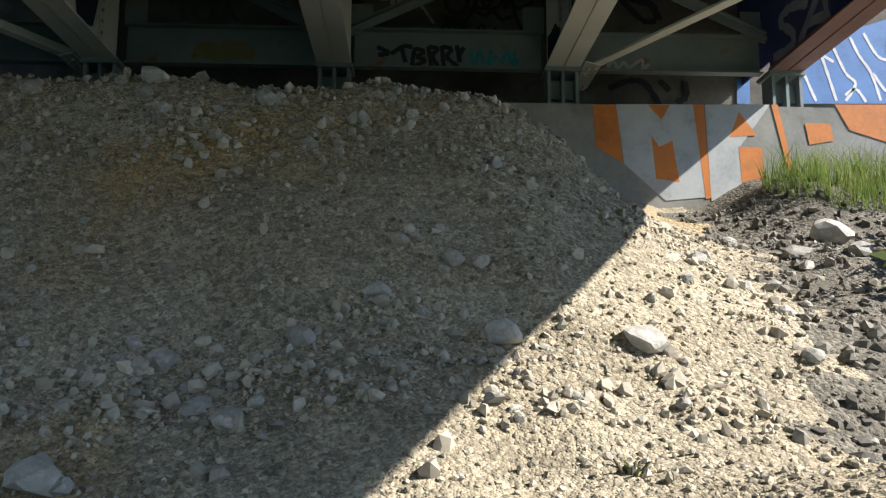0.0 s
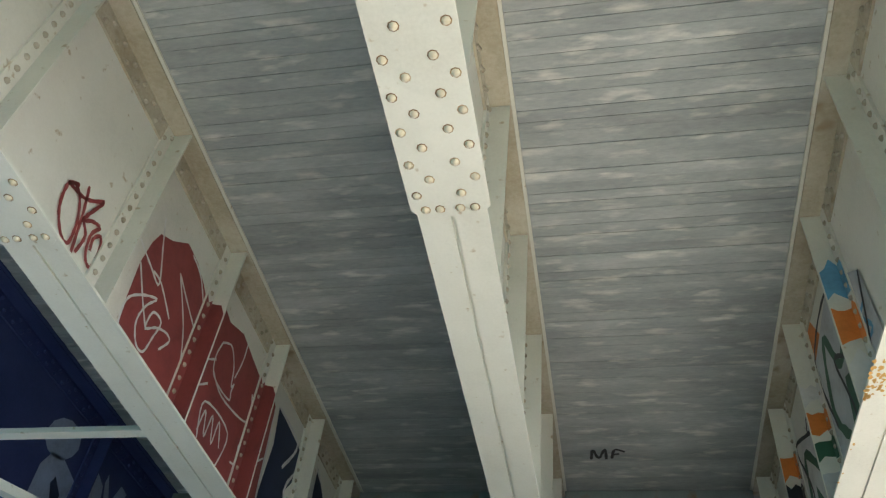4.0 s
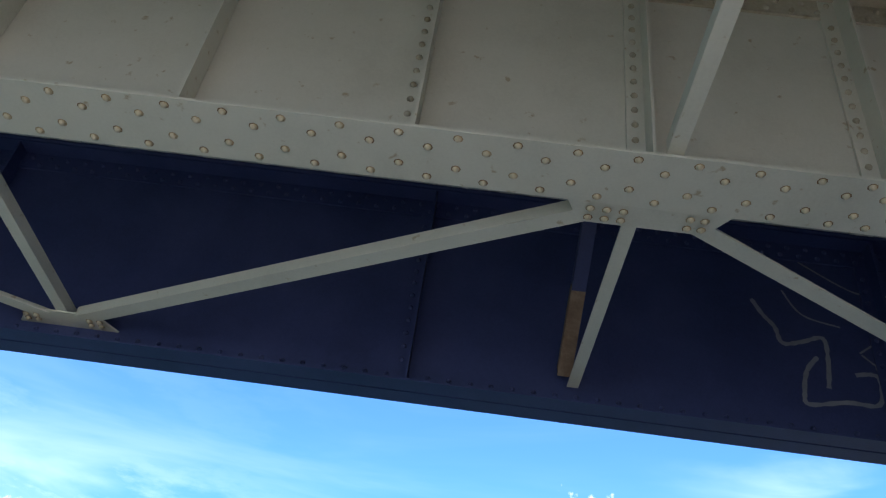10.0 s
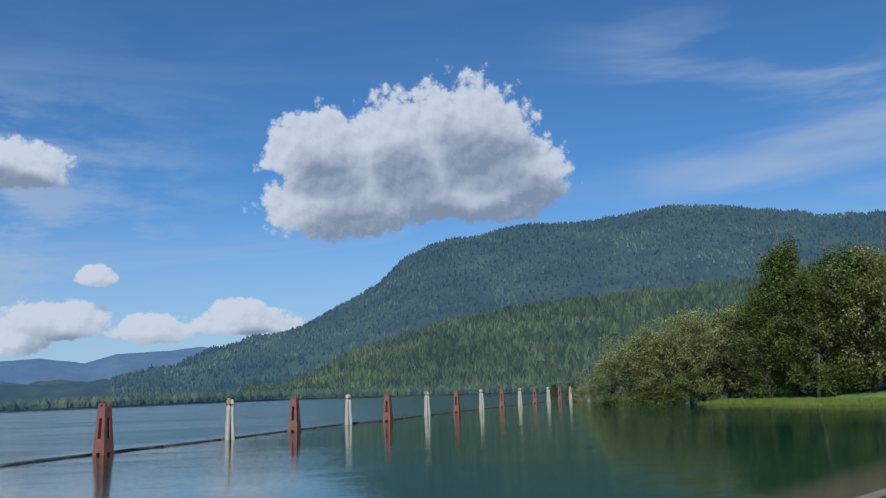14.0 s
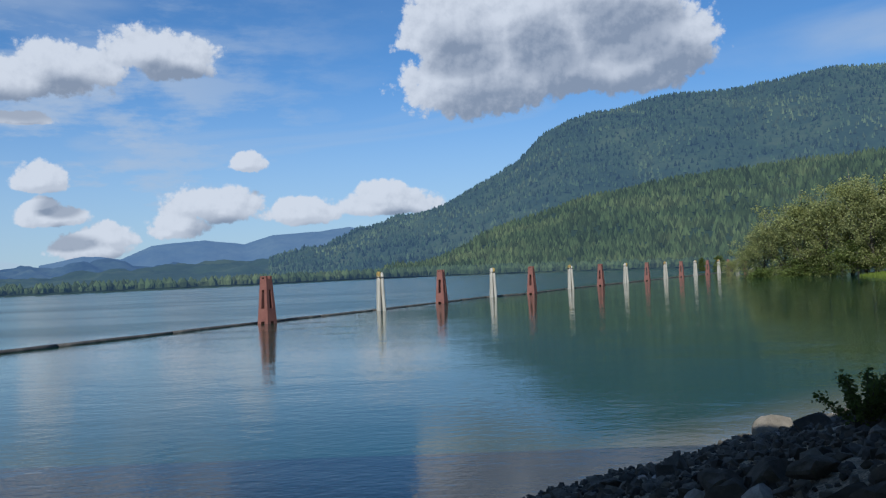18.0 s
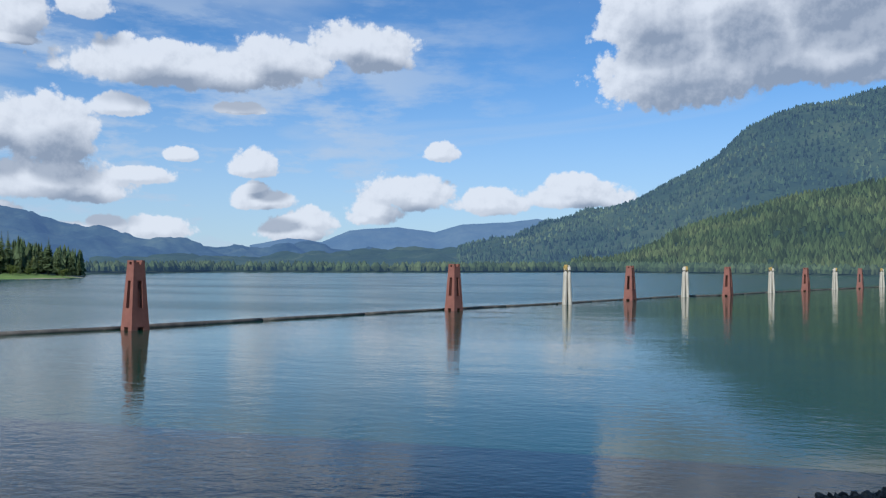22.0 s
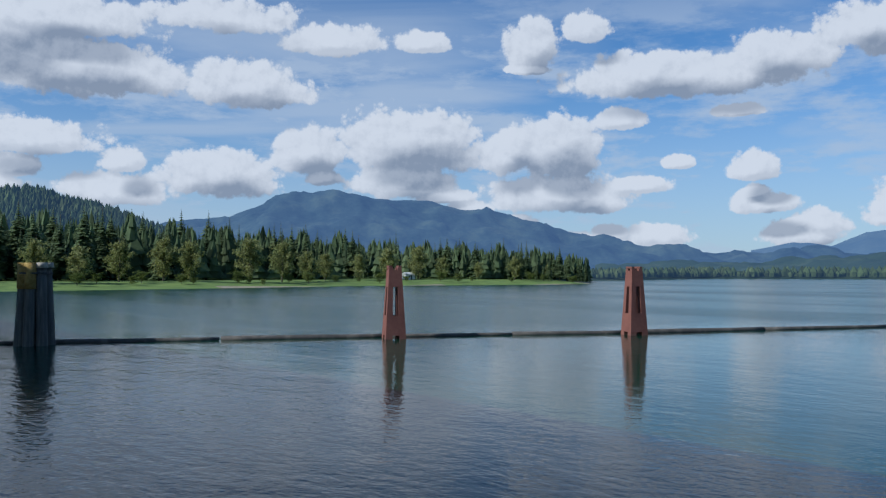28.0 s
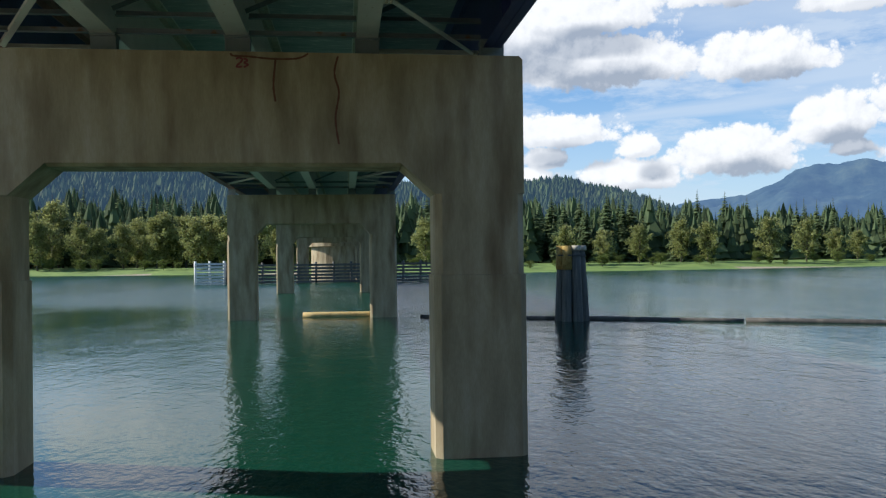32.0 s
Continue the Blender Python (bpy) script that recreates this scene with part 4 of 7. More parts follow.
STIFF = [0.65 + 1.09 * k for k in range(-12, 8)]
GIRDERS = [
    girder(GX[0], NAVY, "navy-painted riveted outer plate girder with chalky graffiti", -110, END, None, STIFF[::3], 0, ZB - 0.13),
    girder(GX[1], CREAM, "cream-painted riveted plate girder with red graffiti on its web", -110, END, 3.43, STIFF, 290),
    girder(GX[2], CREAM, "cream-painted riveted plate girder under the slab", -110, END, 3.43, STIFF, 290),
    girder(GX[3], CREAM, "cream-painted riveted plate girder with rust patches and graffiti", -110, END, 3.43, STIFF, 0),
    girder(GX[4], PURPLE, "rusty purple outer plate girder with dark graffiti", -110, END, None, STIFF[::3], 0, ZB, NAVY),
]


# slab with its board-marked underside
def slab():
    s = Shape().box(-5.1, 5.1, -110, 9.3, ZS + 0.012, ZS + 0.26)
    rnd = random.Random(4)
    for x0, x1 in [(-5.1, -4.38)] + [(a + 0.181, b - 0.181) for a, b in zip(GX, GX[1:])] + [(4.38, 5.1)]:
        y = 8.9
        while y > -16:
            w = rnd.uniform(0.075, 0.12)
            d = rnd.uniform(0, 0.005)
            s.box(x0, x1, y - w + 0.0015, y - 0.0015, ZS - 0.002 - d, ZS + 0.02)
            y -= w
        s.box(x0, x1, -110, y, ZS, ZS + 0.02)
    return s


deck = part("ceiling", slab(), DECK, None, "grey board-marked concrete bridge slab seen from below", kind="structure")
tagged(deck, category="bridge deck")
for sx in (-1, 1):
    a, b = sorted((sx * 4.85, sx * 5.12))
    tagged(part("parapet", Shape().box(a, b, -110, 9.3, ZS + 0.264, ZS + 0.95), CONCRETE, None, "grey concrete bridge parapet", kind="structure"), category="parapet")


def brace(p, q, w, mat, label, deep=0.07, far=False):
    """An angle brace: a flat leg with a standing leg on its edge."""
    b = thing("brace", label, "brace", "bridge bracing", "", p)
    p0, q0 = Vector((0, 0, 0)), Vector(q) - Vector(p)
    side = q0.normalized().cross(Vector((0, 0, 1))).normalized()
    part("flat_leg", Shape().bar(p0, q0, w, 0.012), mat, b)
    e = side * (w / 2 - 0.006) * (-1 if far else 1)
    part("standing_leg", Shape().bar(p0 + e + Vector((0, 0, deep / 2 + 0.007)), q0 + e + Vector((0, 0, deep / 2 + 0.007)), 0.012, deep), mat, b)
    return b


def gusset(pts, z, mat, bolts):
    g = thing("gusset_plate", "cream riveted gusset plate joining the braces", "gusset", "gusset plates", "", (pts[0][0], pts[0][1], z))
    n = len(pts)
    plate = part("plate", Shape().add([(a - pts[0][0], b - pts[0][1], h) for h in (-0.006, 0.006) for a, b in pts],
                              [tuple(range(n))[::-1], tuple(range(n, 2 * n))] + [(i, (i + 1) % n, (i + 1) % n + n, i + n) for i in range(n)]), mat, g)
    me = RUSTY_RIVET if mat is CREAM else RIVET.mesh("rivet", mat, True)
    for a, b in bolts:
        part("rivet", me, mat, plate).location = (a - pts[0][0], b - pts[0][1], -0.018)


PANELS = tuple(-42.46 + 3.4 * k for k in range(15)) + (8.5,)
for sgn in (-1, 1):
    zl = ZB + 0.034
    zd = ZB + 0.017
    near, out = sgn * 2.1, sgn * 4.2
    for k, y in enumerate(PANELS):
        m = CREAM if sgn < 0 else (RUST if k == len(PANELS) - 2 else CREAM)
        lab = "cream steel angle strut between girders" if m is CREAM else "rusty cream steel angle strut between girders"
        if k < len(PANELS) - 1:
            brace((near + sgn * 0.15, y, zl), (out - sgn * 0.05, y, zl), 0.075, m, lab)
        inner = k % 2 == 1 # panel points on the inner girder
        if k + 1 < len(PANELS):
            y2 = PANELS[k + 1]
            p, q = ((near + sgn * 0.27, y + 0.25), (out - sgn * 0.14, y2 - 0.11)) if inner else ((out - sgn * 0.14, y + 0.11), (near + sgn * 0.27, y2 - 0.17))
            brace((p[0], p[1], zd), (q[0], q[1], zd), 0.098, CREAM, "cream steel lateral brace between girders", 0.06, inner)
        if inner:
            gusset([(near + sgn * 0.181, y - 0.34), (near + sgn * 0.181, y + 0.46), (near + sgn * 0.34, y + 0.36), (near + sgn * 0.34, y - 0.26)], ZB + 0.004, CREAM,
                   [(near + sgn * dx, y + dy) for dx in (0.225, 0.29) for dy in (-0.22, -0.14, -0.06, 0.26, 0.33)])
        else:
            gusset([(out - sgn * 0.02, y - 0.34), (out - sgn * 0.02, y + 0.34), (out - sgn * 0.2, y + 0.24), (out - sgn * 0.2, y - 0.24)], zl - 0.010, CREAM if sgn < 0 else PURPLE,
                   [(out - sgn * dx, y + dy) for dx in (0.10, 0.15) for dy in (-0.25, -0.18, 0.18, 0.25)])
brace((-1.95, 1.83, ZB + 0.034), (-0.16, 1.83, ZB + 0.034), 0.075, CREAM, "cream steel strut between the inner girders")


brace((-4.1, 1.68, ZB + 0.12), (-2.28, 1.68, ZB + 1.3), 0.09, NAVY, "dark steel cross-frame diagonal behind the strut")
brace((-4.13, 1.68, ZB + 0.095), (-3.62, 1.68, ZB + 0.43), 0.094, BARE_RUST, "rusty bare end of the cross-frame diagonal")


# cross frame between the outer girders on the sunny side
rod = brace((3.14, 6.0, 6.90), (4.12, 6.0, 8.02), 0.045, RUST, "thin rusty cross-frame diagonal by the outer girder", 0.04)
part("base_plate", Shape().box(-0.12, 0.05, -0.02, -0.008, -0.06, 0.06), GREY_PAINT, rod, "grey steel base plate")
for x, z in ((3.24, 7.20), (3.98, 8.34)):
    part("rung", Shape().box(x - 3.14, min(x + 0.42, 4.17) - 3.14, -0.05, -0.008, z - 6.9, z - 6.888).box(x - 3.14, min(x + 0.42, 4.17) - 3.14, -0.05, -0.042, z - 6.887, z - 6.84), CREAM, rod, "short cream steel angle")


# ---- abutment ----
# plate added to stop sun reaching the back wall past the girder end
tagged(part("closing_plate", Shape().box(4.19, 4.205, END + 0.003, 9.305, ZB + 0.22, ZS - 0.02), NAVY, None, "navy plate added behind the outer girder to block the sun"), category="steel plate")
def solid(name, shape, mat, label, category):
    return tagged(part(name, shape, mat, None, label, kind="structure"), category=category)


SEAT_FACE = solid("wall_abutment", Shape().box(-7.5, 9.5, 8.15, 9.6, 3.0, SEAT), SEAT_GREY, "grey concrete abutment seat with orange and white graffiti", "abutment")
BACK_WALL = solid("wall_back", Shape().box(-7.5, 9.5, 9.31, 9.7, SEAT + 0.003, ZS + 0.9), DARK_CONCRETE, "dark blotched concrete back wall behind the girder ends", "wall")
for x, m in zip(GX, (NAVY, GREY_PAINT, GREY_PAINT, GREY_PAINT, PURPLE)):
    b = thing("bearing", "grey steel bearing shoe under the girder end", "bearing", "girder bearings", "", (x, 8.42, SEAT))
    part("base_plate", Shape().box(-0.2, 0.2, -0.16, 0.16, 0, 0.04), GREY_PAINT, b)
    part("top_plate", Shape().box(-0.17, 0.17, -0.14, 0.14, 0.36, 0.398), GREY_PAINT, b)
    for dx in (-0.13, 0.0, 0.13):
        part("rib", Shape().box(dx - 0.014, dx + 0.014, -0.11, 0.11, 0.04, 0.36), GREY_PAINT, b)
    part("pin_block", Shape().box(-0.11, 0.11, -0.03, 0.03, 0.12, 0.3), GREY_PAINT, b)
END_FRAMES = []
for a, b in zip(GX, GX[1:]):
    d = thing("end_frame", "grey-green steel end frame between girders at the abutment", "cross frame", "end frames", "", (a, 8.5, ZB))
    END_FRAMES.append(d)
    w = b - a
    part("bottom_beam", Shape().box(0.17, w - 0.17, -0.01, 0.01, 0.02, 0.40), GREY_PAINT, d)
    part("bottom_lip", Shape().box(0.17, w - 0.17, -0.09, -0.0105, 0.02, 0.034), GREY_PAINT, d)
    part("top_lip", Shape().box(0.17, w - 0.17, -0.09, -0.0105, 0.386, 0.40), GREY_PAINT, d)
    part("top_beam", Shape().box(0.17, w - 0.17, -0.01, 0.01, 1.22, 1.50).box(0.17, w - 0.17, -0.09, 0.0, 1.22, 1.234), GREY_PAINT, d)
    u0, u1 = (w - 0.1, 0.12) if a == 0.0 else (0.1, w - 0.12)
    part("diagonal", Shape().bar((u0, -0.03, 1.32), (u1, -0.03, 0.42), 0.012, 0.15, (0, 1, 0)), GREY_PAINT, d)
    part("diagonal_lip", Shape().bar((u0, -0.075, 1.25), (u1, -0.075, 0.35), 0.075, 0.012, (0, 1, 0)), GREY_PAINT, d)
    for u in (0.24, w - 0.24):
        part("corner_plate", Shape().box(u - 0.10, u + 0.10, -0.024, -0.012, 0.40, 0.66), GREY_PAINT, d)


# ---- piers in the river ----
def pier(y, x0, x1, a0, a1, soffit, shoulder, joint, label):
    """A portal: two columns x0 to a0 and a1 to x1 with chamfered corners, under a cap beam with splayed shoulders."""
    p = thing("bridge_pier", label, "pier", "bridge piers", "", (0, y, 0))
    ch, run = 0.11, 0.55
    part("cap_beam", Shape().prism([(x0, shoulder), (a0, shoulder), (a0 + run, soffit), (a1 - run, soffit), (a1, shoulder), (x1, shoulder), (x1, 6.50), (x1 - 0.06, 6.56), (x0 + 0.06, 6.56), (x0, 6.50)],
                                   1, -0.49, 0.49), CONCRETE, p, "stained concrete cap beam")
    # splayed edge strips under the cap
    part("edge_strip", Shape().prism([(0.485, soffit - 0.001), (0.39, soffit - 0.05), (-0.39, soffit - 0.05), (-0.485, soffit - 0.001)], 0, a0 + run, a1 - run), CONCRETE, p)
    for a, b in ((x0, a0), (a1, x1)):
        o = [(a + ch, -0.49), (b - ch, -0.49), (b, -0.49 + ch), (b, 0.49 - ch), (b - ch, 0.49), (a + ch, 0.49), (a, 0.49 - ch), (a, -0.49 + ch)]
        n = 8
        sides = [tuple(range(n))[::-1], tuple(range(n, 2 * n))] + [(i, (i + 1) % n, (i + 1) % n + n, i + n) for i in range(n)]
        part("column", Shape().add([(u, v, z) for z in (joint, shoulder) for u, v in o], sides), CONCRETE, p)
        o = [(u + (0.03 if u > (a + b) / 2 else -0.03), v * 1.05) for u, v in o]
        part("column_base", Shape().add([(u, v, z) for z in (-3.5, joint - 0.003) for u, v in o], sides), CONCRETE, p)
    return p


first = pier(PIER_Y[0], -4.63, 4.86, -3.16, 3.42, 4.80, 4.30, 2.98, "weathered concrete portal pier standing in the river")
second = pier(PIER_Y[1], -4.40, 4.40, -3.03, 2.95, 5.05, 4.45, 4.15, "pale grey concrete portal pier farther out in the river")
for y in PIER_Y[2:]:
    copy_thing(second, pose(0, y, 0))


def pier_frame(a, b):
    d = thing("pier_cross_frame", "grey-green steel cross frame between girders over the pier", "cross frame", "pier cross frames", "", (a, PIER_Y[0], ZB))
    w = b - a
    for z in (0.02, 0.30):
        part("horizontal_strut", Shape().box(0.17, w - 0.17, -0.05, 0.05, z, z + 0.012).box(0.17, w - 0.17, -0.05, -0.04, z + 0.012, z + 0.10), GREY_PAINT, d)
    part("top_strut", Shape().box(0.17, w - 0.17, -0.05, 0.05, 1.25, 1.262).box(0.17, w - 0.17, -0.05, -0.04, 1.262, 1.34), GREY_PAINT, d)
    part("diagonal", Shape().bar((0.1, 0.0, 1.25), (w - 0.12, 0.0, 0.42), 0.08, 0.012, (0, 1, 0)), GREY_PAINT, d)
    return d


def pier_bearing():
    b = thing("bearing", "grey steel rocker bearing on the pier cap", "bearing", "girder bearings", "", (GX[0], PIER_Y[0], 6.563))
    h = ZB - 6.563
    part("base_plate", Shape().box(-0.25, 0.25, -0.2, 0.2, 0, 0.04), GREY_PAINT, b)
    part("rocker", Shape().prism([(-0.07, 0.04), (0.07, 0.04), (0.1, h - 0.05), (-0.1, h - 0.05)], 0, -0.2, 0.2), GREY_PAINT, b)
    part("top_plate", Shape().box(-0.2, 0.2, -0.16, 0.16, h - 0.05, h - 0.002), GREY_PAINT, b)
    return b


model, bear = pier_frame(GX[0], GX[1]), pier_bearing()
for y in PIER_Y[:3]:
    for k, x in enumerate(GX):
        if (x, y) != (GX[0], PIER_Y[0]):
            if k < 4:
                copy_thing(model, pose(x, y, ZB))
            copy_thing(bear, pose(x, y, 6.563))

# ---- piles and log boom ----
def steel_dolphin():
    """A tapered box of four corner legs, with plates below and above and an opening between on every side."""
    d = thing("steel_mooring_dolphin", "rust-red steel A-shaped mooring dolphin in the river", "mooring pile", "steel dolphins")
    H, zb = 3.5, -1.5

    def half(z):
        return 0.60 + (0.31 - 0.60) * (z - zb) / (H - zb)

    def slab(z0, z1, turn, out):
        vs = []
        for z in (z0, z1):
            w, h = half(z) - 0.01, half(z)
            vs += [(-w, -h, z), (w, -h, z), (w, -h + out, z), (-w, -h + out, z)]
        q = Matrix.Rotation(turn * math.pi / 2, 3, "Z")
        return Shape().add([q @ Vector(v) for v in vs], [(0, 1, 2, 3), (7, 6, 5, 4), (0, 4, 5, 1), (1, 5, 6, 2), (2, 6, 7, 3), (3, 7, 4, 0)])

    for sx in (-1, 1):
        for sy in (-1, 1):
            vs = []
            for z in (zb, H):
                h = half(z)
                u, w = h - 0.002, h * 0.34
                vs += [(sx * u, sy * u, z), (sx * w, sy * u, z), (sx * w, sy * w, z), (sx * u, sy * w, z)]
            part("leg", Shape().add(vs, [(0, 1, 2, 3), (7, 6, 5, 4), (0, 4, 5, 1), (1, 5, 6, 2), (2, 6, 7, 3), (3, 7, 4, 0)]), STEEL_RED, d)
    for k in range(4):
        part("lower_plate", slab(0.18, 1.15, k, 0.03), STEEL_RED, d)
        part("upper_plate", slab(2.55, H - 0.12, k, 0.03), STEEL_RED, d)
    for sx in (-1, 1):
        part("cap_lug", Shape().box(sx * 0.24 - 0.08, sx * 0.24 + 0.08, -0.3, 0.3, H + 0.003, H + 0.1), STEEL_RED, d)
    return d


def timber_dolphin(mat, label, h, n, r, group):
    rnd = random.Random(n * 7 + int(h * 10))
    d = thing("timber_pile_cluster", label, "mooring pile", group)
    for i in range(n):
        a = 2 * math.pi * i / n
        R = r * 1.05 / math.sin(math.pi / n) if n > 2 else r * 1.3
        top = (R * 0.75 * math.cos(a), R * 0.75 * math.sin(a), h + rnd.uniform(-0.12, 0.1))
        foot = 1.25 if n > 4 else rnd.uniform(1.5, 2.1)
        part("timber_post", Shape().tube((R * foot * math.cos(a), R * foot * math.sin(a), -2), top, r * 1.12, r * 0.95, 10, 0.08, 5, rnd), mat, d, smooth=True)
    ring = Shape()
    for k in range(12):
        a, b = 2 * math.pi * k / 12, 2 * math.pi * (k + 1) / 12
        R = r * (0.8 / math.sin(math.pi / n) + 1.15)
        ring.bar((R * math.cos(a), R * math.sin(a), h - 0.4), (R * math.cos(b), R * math.sin(b), h - 0.4), 0.03, 0.07)
    part("wire_lashing", ring, TIMBER_DARK, d)
    return d


A = steel_dolphin()
B = timber_dolphin(TIMBER_PALE, "bleached timber mooring piles lashed together in the river", 3.5, 4, 0.165, "pale timber dolphins")
for pile in [c for c in B.children if c.name.startswith("timber_post")][:2]:
    tip = max((v.co for v in pile.data.vertices), key=lambda c: c.z)
    mean = sum((v.co for v in pile.data.vertices if v.co.z > 3.2), Vector()) / max(1, sum(v.co.z > 3.2 for v in pile.data.vertices))
    part("pile_cap", Shape().tube((mean.x * 1.03, mean.y * 1.03, 2.95), (mean.x, mean.y, tip.z + 0.05), 0.172, 0.168, 10, 0.08, 2), MOSS, pile, "yellow mossy pile top", smooth=True)
D = timber_dolphin(PILE, "dark wet timber pile cluster with a mossy yellow top", 3.6, 7, 0.24, "dark timber dolphins")
D.location = (-12.7, -39.8, 0)
for k, pile in enumerate([c for c in D.children if c.name.startswith("timber_post")]):
    a = 2 * math.pi * k / 7
    mossy = math.cos(a) > 0.2
    part("pile_cap", Shape().tube((0.5 * math.cos(a), 0.5 * math.sin(a), 2.5 if mossy else 3.42), (0.485 * math.cos(a), 0.485 * math.sin(a), 3.66), 0.262, 0.25, 10, 0.1, 2), MOSS if mossy else TIMBER_PALE, pile,
         "yellow mossy pile top" if mossy else "bleached pile top", smooth=True)
LINE = [("s", -27.17, -32.37), ("s", -38.41, -26.17), ("s", -63.1, -15.4), ("t", -77.0, -8.24), ("s", -89.0, -3.05), ("t", -102.0, 2.8), ("s", -108.4, 8.0), ("t", -124.7, 15.0)]
for k in range(1, 13):
    LINE.append(("s" if k % 2 else "t", -124.7 - 12.3 * k, 15.0 + 6.4 * k))
placed = {"s": A, "t": B}
seen = set()
for i, (kind, x, y) in enumerate(LINE):
    m = pose(x, y, 0, 0, 0, -26 + 3 * math.sin(i * 2.1) + (90 * (i % 4) if kind == "t" else 0))
    if kind not in seen:
        placed[kind].matrix_basis = m
        seen.add(kind)
    else:
        copy_thing(placed[kind], m)

rnd = random.Random(8)
chain = [(8.0, -47.0), (-5.6, -43.8), (-12.7, -40.6)] + [(x - 0.5, y - 0.9) for _, x, y in LINE]
for (ax, ay), (bx, by) in zip(chain[1:], chain[2:]):
    length = math.hypot(bx - ax, by - ay)
    n = max(1, round(length / 8.5))
    for k in range(n):
        t0, t1 = (k + 0.005) / n, (k + 0.995) / n
        p = Vector((ax + (bx - ax) * t0, ay + (by - ay) * t0, 0.03))
        q = Vector((ax + (bx - ax) * t1, ay + (by - ay) * t1, 0.03))
        r = rnd.uniform(0.12, 0.18)
        log = thing("boom_log", "dark wet floating boom log" if rnd.random() < 0.8 else "weathered grey floating boom log", "log", "log boom", "", p)
        part("trunk", Shape().tube((0, 0, 0), q - p, r, r * 0.85, 9, 0.12, 8, rnd), WOOD_LOG, log, smooth=True)


# ---- the timber fender and the swing pier beyond the last bent ----
def fender(x0, x1, y, mat, label, boards, top):
    f = thing("timber_fender", label, "fender", "bridge fenders", "", (x0, y, 0))
    n = max(2, round((x1 - x0) / 2.2))
    for k in range(n + 1):
        part("post", Shape().tube(((x1 - x0) * k / n, -0.2, -1.5), ((x1 - x0) * k / n, -0.2, top + 0.1), 0.16, 0.15, 8), mat, f, smooth=True)
    pitch = (top - 0.05) / boards
    for k in range(boards):
        part("rail", Shape().box(0, x1 - x0, 0, 0.16, 0.05 + pitch * k, 0.05 + pitch * (k + 0.66)), mat, f)
    return f


fender(12.8, 16.2, -102, WHITE_PAINT, "white-painted timber fender end in the river", 7, 2.75)
fender(-13.2, 12.7, -103, FENDER_GREY, "grey weathered timber fender wall around the swing pier", 6, 2.5)
swing = thing("swing_pier", "pale concrete swing-span pier behind the timber fender", "pier", "", "", (-1.5, -117, 0))
part("drum", Shape().tube((0, 0, -3), (0, 0, 4.6), 4.6, 4.5, 28), CONCRETE, swing, smooth=False)
part("cap", Shape().tube((0, 0, 4.603), (0, 0, 5.1), 5.0, 5.0, 28), CONCRETE, swing)
for k in range(5):
    part("bearing_block", Shape().box(-3.2 + 1.5 * k, -2.4 + 1.5 * k, 2.4, 3.4, 5.103, 6.0), CONCRETE, swing)

log = thing("floating_log", "peeled yellow floating log by the pier", "log", "", "", (0.6, -45.8, 0.05))
part("trunk", Shape().tube((0, 0, 0), (-4.0, 0.5, 0.05), 0.22, 0.18, 10, 0.08, 6, rnd), LOG_YELLOW, log, smooth=True)

# ---- trees ----
def leaf_quads(rng, centres, size, flat=0.0):
    """One leaf-clump card pair for each centre: small bent quads at random turns."""
    n = len(centres)
    d = rng.normal(size=(n, 3))
    d[:, 2] *= 1 - flat
    d /= np.linalg.norm(d, axis=1)[:, None]
    e = np.cross(d, rng.normal(size=(n, 3)))
    e /= np.linalg.norm(e, axis=1)[:, None]
    s = size * rng.uniform(0.5, 1.2, n)[:, None]
    v = np.stack([centres - d * s, centres + e * s * 0.55, centres + d * s, centres - e * s * 0.55], 1).reshape(-1, 3)
    return v.tolist(), [(4 * i, 4 * i + 1, 4 * i + 2, 4 * i + 3) for i in range(n)]


